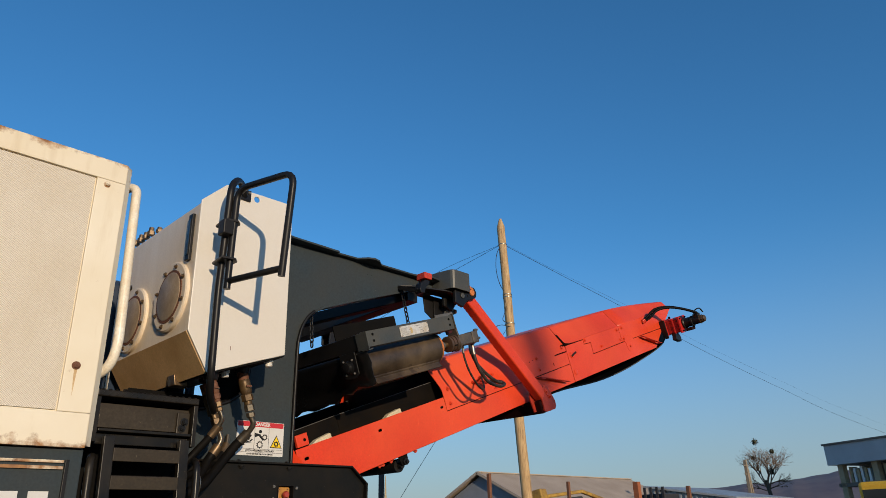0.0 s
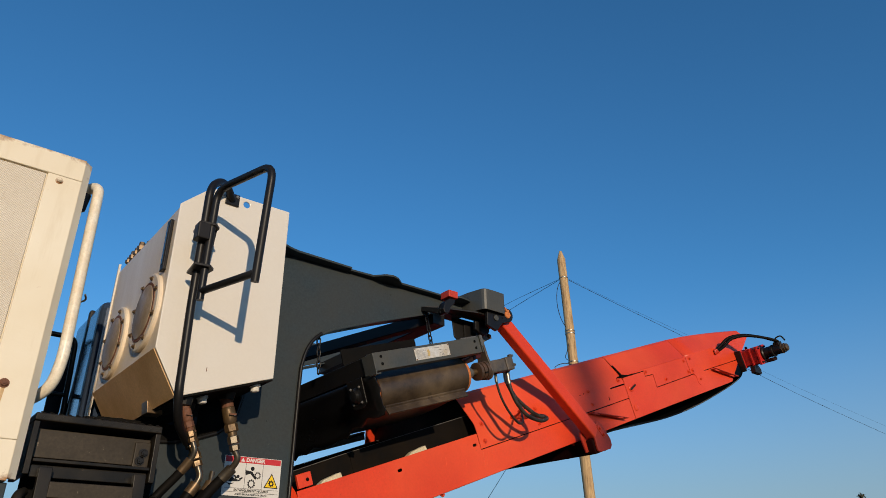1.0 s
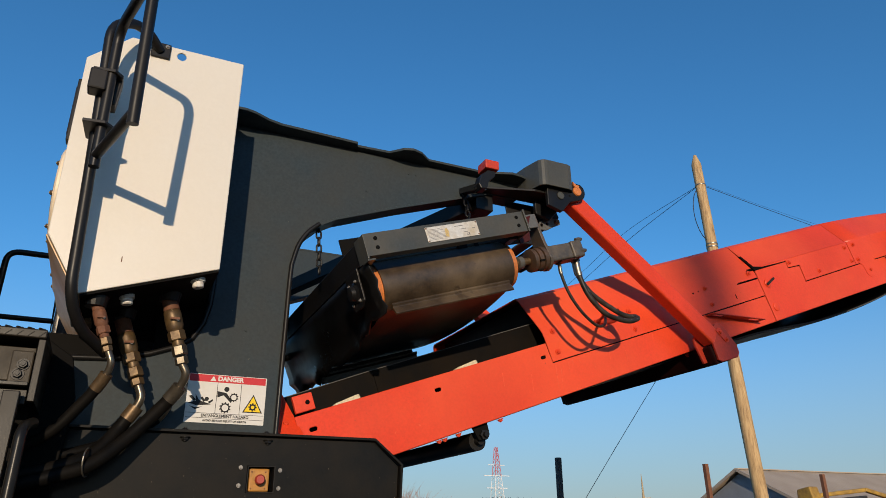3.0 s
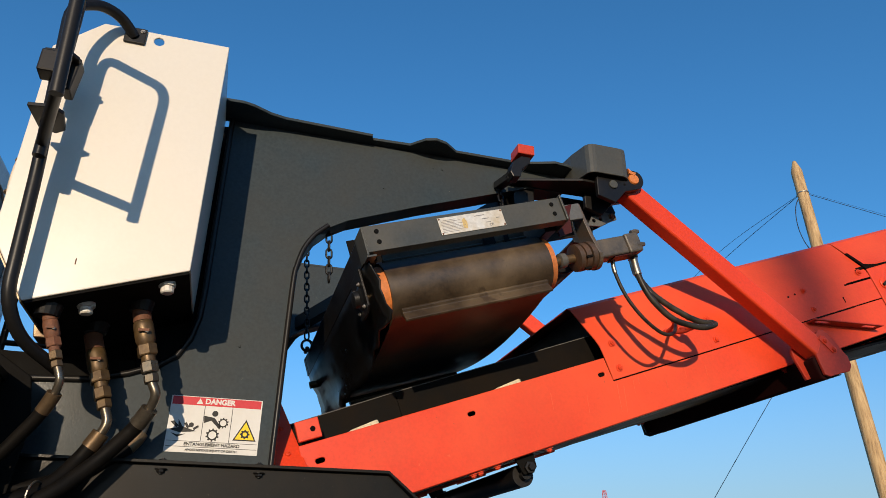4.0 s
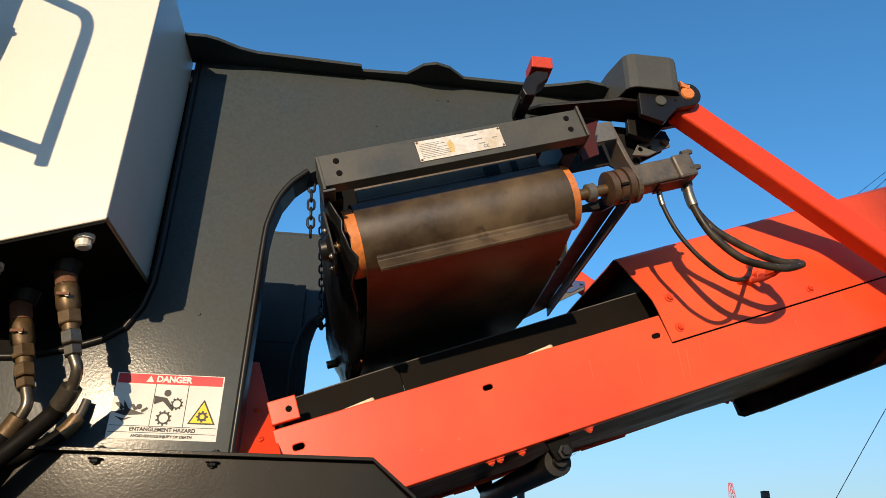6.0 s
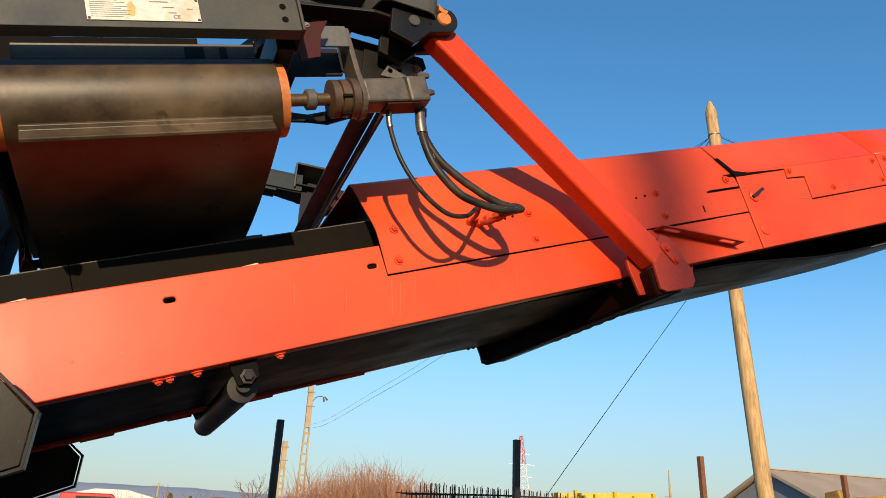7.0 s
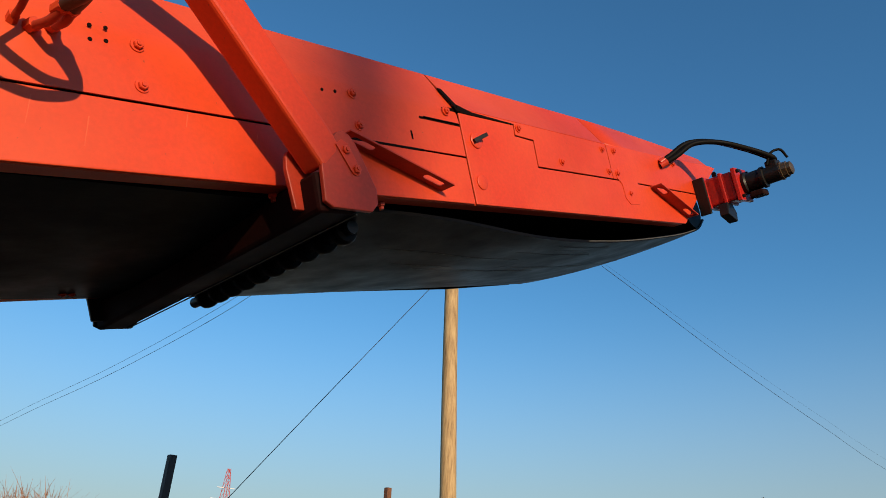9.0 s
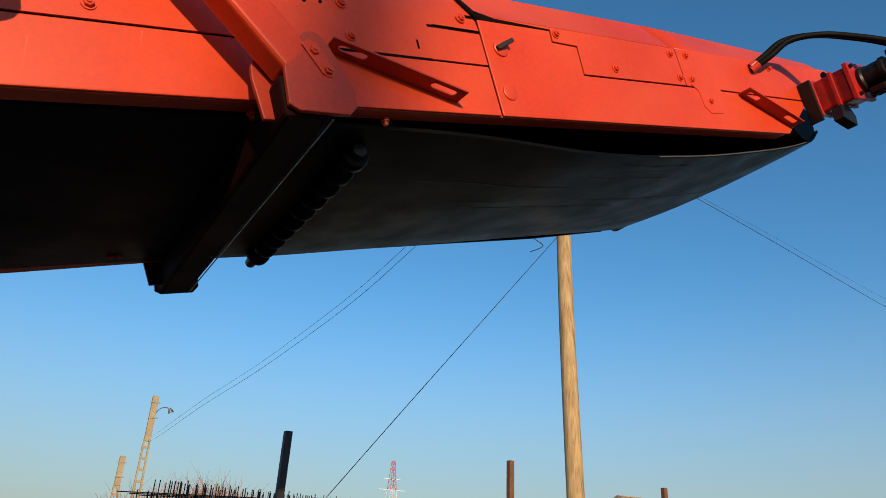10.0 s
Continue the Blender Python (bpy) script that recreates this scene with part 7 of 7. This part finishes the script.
for z in (4.6, 5.2):
    part("crossarm", beam(up + Vector((-0.35, 0, z)), up + Vector((0.45, 0, z)), 0.07, 0.07), M_OLDCONC, upo)


# hills, with the haze of the far air put into their colours
def hill_material(name, c0, c1):
    m, nt, b = nodes_of(name)
    nt.links.new(ramp(nt, noise_node(nt, 0.008, 8, 0.6), [(0.35, c0), (0.65, c1)]), b.inputs["Base Color"])
    b.inputs["Roughness"].default_value = 1.0
    return m


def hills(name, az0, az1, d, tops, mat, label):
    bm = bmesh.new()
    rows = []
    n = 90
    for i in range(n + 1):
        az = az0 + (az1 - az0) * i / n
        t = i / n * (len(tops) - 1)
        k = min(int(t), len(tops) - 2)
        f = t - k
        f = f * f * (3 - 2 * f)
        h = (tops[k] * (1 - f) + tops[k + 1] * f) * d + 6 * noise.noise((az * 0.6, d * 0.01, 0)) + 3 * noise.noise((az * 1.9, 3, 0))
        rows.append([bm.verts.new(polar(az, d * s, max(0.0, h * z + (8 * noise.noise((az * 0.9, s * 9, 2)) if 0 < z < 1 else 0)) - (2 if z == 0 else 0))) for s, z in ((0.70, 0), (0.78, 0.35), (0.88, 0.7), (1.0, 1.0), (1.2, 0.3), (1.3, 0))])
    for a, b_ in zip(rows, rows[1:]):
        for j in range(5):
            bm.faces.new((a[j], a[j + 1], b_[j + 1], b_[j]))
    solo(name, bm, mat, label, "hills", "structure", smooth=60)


hills("backdrop_hills", 52, 100, 2600, (0.015, 0.034, 0.042, 0.054, 0.052, 0.050, 0.046), hill_material("hazy_brown_woods", (0.13, 0.10, 0.115), (0.19, 0.145, 0.14)), "hazy brown wooded hills")
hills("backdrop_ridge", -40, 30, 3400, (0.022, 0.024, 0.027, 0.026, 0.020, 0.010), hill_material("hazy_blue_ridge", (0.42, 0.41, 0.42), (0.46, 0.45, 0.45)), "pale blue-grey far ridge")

# scrub of bare red-brown shoots
M_SHOOT = surface("red_brown_shoots", (0.28, 0.10, 0.05), 0.85, grain=0.35)
# lightened, as some haze is put into this colour
M_SHOOT2 = surface("pale_brown_shoots", (0.33, 0.16, 0.09), 0.85, grain=0.35)


def scrub(name, az0, az1, d0, d1, h0, h1, count, mat, label, seed):
    rg = random.Random(seed)
    verts, faces = [], []
    for k in range(count):
        az, d = rg.uniform(az0, az1), rg.uniform(d0, d1)
        f = math.sin(math.pi * (az - az0) / (az1 - az0)) ** 0.6
        h = (h0 + (h1 - h0) * f) * rg.uniform(0.55, 1.0)
        p = polar(az, d)
        lean = Vector((rg.gauss(0, 0.16), rg.gauss(0, 0.16), 0)) * h
        stems = [(p, p + lean * 0.4 + Vector((0, 0, h * 0.55)), p + lean + Vector((0, 0, h)))]
        for j in range(5):
            t = rg.uniform(0.3, 0.9)
            s = p + lean * t + Vector((0, 0, h * t))
            e = s + Vector((rg.gauss(0, 0.13), rg.gauss(0, 0.13), rg.uniform(0.12, 0.3))) * h
            stems.append((s, s.lerp(e, 0.5) + Vector((0, 0, 0.02)), e))
        for n_, st in enumerate(stems):
            r = 0.014 if n_ == 0 else 0.008
            side_ = Vector((rg.gauss(0, 1), rg.gauss(0, 1), 0)).normalized() * r
            other = Vector((-side_.y, side_.x, 0))
            i = len(verts)
            for q, w in zip(st, (1.0, 0.8, 0.25)):
                verts += [q + side_ * w, q - side_ * 0.5 * w + other * w, q - side_ * 0.5 * w - other * w]
            for a in (0, 3):
                for b_ in range(3):
                    c = (b_ + 1) % 3
                    faces.append((i + a + b_, i + a + c, i + a + 3 + c, i + a + 3 + b_))
    me = bpy.data.meshes.new(name)
    me.from_pydata([tuple(v) for v in verts], [], faces)
    me.materials.append(mat)
    ob = new(name, me)
    tagged(ob, label, "shrubs", "", "stuff")


scrub("willow_scrub", 12, 25, 26, 33, 1.7, 3.5, 1500, M_SHOOT2, "tall bare brown willow scrub", 1)
scrub("red_scrub", -8, 30, 22, 40, 1.5, 2.0, 1500, M_SHOOT, "low bare red-brown scrub", 2)
scrub("far_scrub", -20, 60, 45, 70, 1.5, 2.2, 1100, M_SHOOT, "far low red-brown scrub", 3)
M_PLASTER = surface("pale_plaster", (0.42, 0.33, 0.24), 0.85)
for az, d, w, eave, peak, tiles, label in ((7.2, 130, 4.9, 2.5, 3.6, surface("brown_tiles", (0.16, 0.09, 0.06), 0.85), "far low house with red-brown hipped roof"),
                                           (-0.6, 100, 5.2, 2.6, 3.5, surface("pale_roof_sheet", (0.62, 0.60, 0.57), 0.6), "far low house with pale sheet roof")):
    fh = polar(az, d)
    hs = thing("far_house", label, "house", base(fh.x, fh.y, 0))
    part("wall", box(fh.x - w, fh.x + w, fh.y, fh.y + 8, 0, eave), M_PLASTER, hs)
    part("roof", extrude([(fh.x - w - 0.6, eave - 0.05), (fh.x + w + 0.6, eave - 0.05), (fh.x + w * 0.35, peak), (fh.x - w * 0.35, peak)], "y", fh.y - 0.5, fh.y + 8), tiles, hs)
    for k in (-0.5, 0.4):
        part("window", box(fh.x + w * k - 0.5, fh.x + w * k + 0.5, fh.y - 0.03, fh.y - 0.005, eave - 1.7, eave - 0.5), M_GLASS, hs)
# red lorry parked before the pale house
tr = polar(-1.8, 80)
lorry = thing("red_lorry", "red lorry parked far off beside a pale house", "lorry", base(tr.x, tr.y, 0))
cab = part("cab", extrude([(tr.x - 2.6, 0.7), (tr.x + 2.6, 0.7), (tr.x + 2.6, 2.0), (tr.x + 2.0, 2.7), (tr.x - 2.4, 2.7), (tr.x - 2.6, 2.5)], "y", tr.y, tr.y + 2.2), M_MOTORRED, lorry, bevel=0.12, seg=3)
part("windscreen", box(tr.x - 1.2, tr.x + 1.9, tr.y - 0.04, tr.y - 0.01, 1.75, 2.4), M_GLASS, cab)
for dx in (-1.7, 1.7):
    part("wheel", turned((tr.x + dx, tr.y + 0.3, 0.5), (tr.x + dx, tr.y + 0.02, 0.5), [(0, 0.5), (0.9, 0.5), (1, 0.42)], 20), M_HOSE, lorry, smooth=40)
# two clipped yellow-green conifers and a small pole between the houses
M_CONIFER = surface("yellow_green_needles", (0.115, 0.098, 0.026), 0.85, grain=0.4, grain_scale=9)
rc = random.Random(21)
for az, d, h, w in ((3.3, 110, 3.5, 1.0), (4.7, 112, 3.2, 1.5)):
    cp_ = polar(az, d)
    con = thing("conifer", "dense yellow-green conifer between far houses", "tree", base(cp_.x, cp_.y, 0), "far conifers")
    part("trunk", tube([cp_, cp_ + Vector((0, 0, h * 0.5)), cp_ + Vector((0, 0, h * 0.9))], 0.10, 8, r_end=0.03), M_BARK, con)
    bm = bmesh.new()
    for k in range(900):
        z = h * rc.uniform(0.06, 1.0) ** 0.8
        r = w * (1 - (z / h) ** 2.2) * rc.uniform(0.45, 1.0) + 0.05
        a = rc.uniform(0, 6.283)
        c = cp_ + Vector((r * math.cos(a), r * math.sin(a), z))
        e = Vector((rc.gauss(0, 0.6), rc.gauss(0, 0.6), 1)).normalized() * 0.22
        f = Vector((rc.gauss(0, 1), rc.gauss(0, 1), 0)).normalized() * 0.10
        bm.faces.new([bm.verts.new(c + v) for v in (e, f, -e, -f)])
    part("crown", bm, M_CONIFER, con)
fp = polar(2.4, 112)
fpo = thing("far_utility_pole", "thin far utility pole with crossarm among houses", "pole", base(fp.x, fp.y, 0))
part("shaft", tube([fp, fp + Vector((0, 0, 3)), fp + Vector((0, 0, 4.9))], 0.13, 8, r_end=0.10), M_CONC, fpo)
part("crossarm", beam(fp + Vector((-0.7, 0, 4.55)), fp + Vector((0.7, 0, 4.55)), 0.12, 0.14), M_CONC, fpo)
sp_ = polar(9.3, 66)
small = thing("bare_tree", "small far bare tree behind the scrub", "tree", base(sp_.x, sp_.y, 0))
part("trunk", tube([sp_, sp_ + Vector((0.1, 0, 1.2)), sp_ + Vector((0, 0, 2.5))], 0.14, 8, r_end=0.1), M_BARK, small)
bm = bmesh.new()
for k in range(5):
    a = k * 1.3
    grow(bm, sp_ + Vector((0, 0, 1.6 + 0.18 * k)), Vector((math.cos(a) * 0.7, math.sin(a) * 0.7, 0.9)).normalized(), 1.15, 0.06, 3, rng, 0.6)
part("crown", bm, M_TWIG, small)

# unseen pole added towards the sun, to lay a soft band of shade on the conveyor
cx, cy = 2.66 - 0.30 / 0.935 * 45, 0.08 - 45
shade_caster = thing("shade_pole", "unseen tall round steel pole, added to shade the conveyor", "chimney", base(cx, cy, 0))
part("stack", tube([(cx, cy, 0), (cx, cy, 8), (cx, cy, 15)], 0.17, 20), surface("shade_pole_steel", (0.12, 0.10, 0.09), 0.8, dirt=(0.05, 0.04, 0.035), dirt_amount=0.6), shade_caster, smooth=50)
part("rim", turned((cx, cy, 14.9), (cx, cy, 15.2), [(0, 0.20), (1, 0.20)], 20), M_RUST, shade_caster, smooth=50)
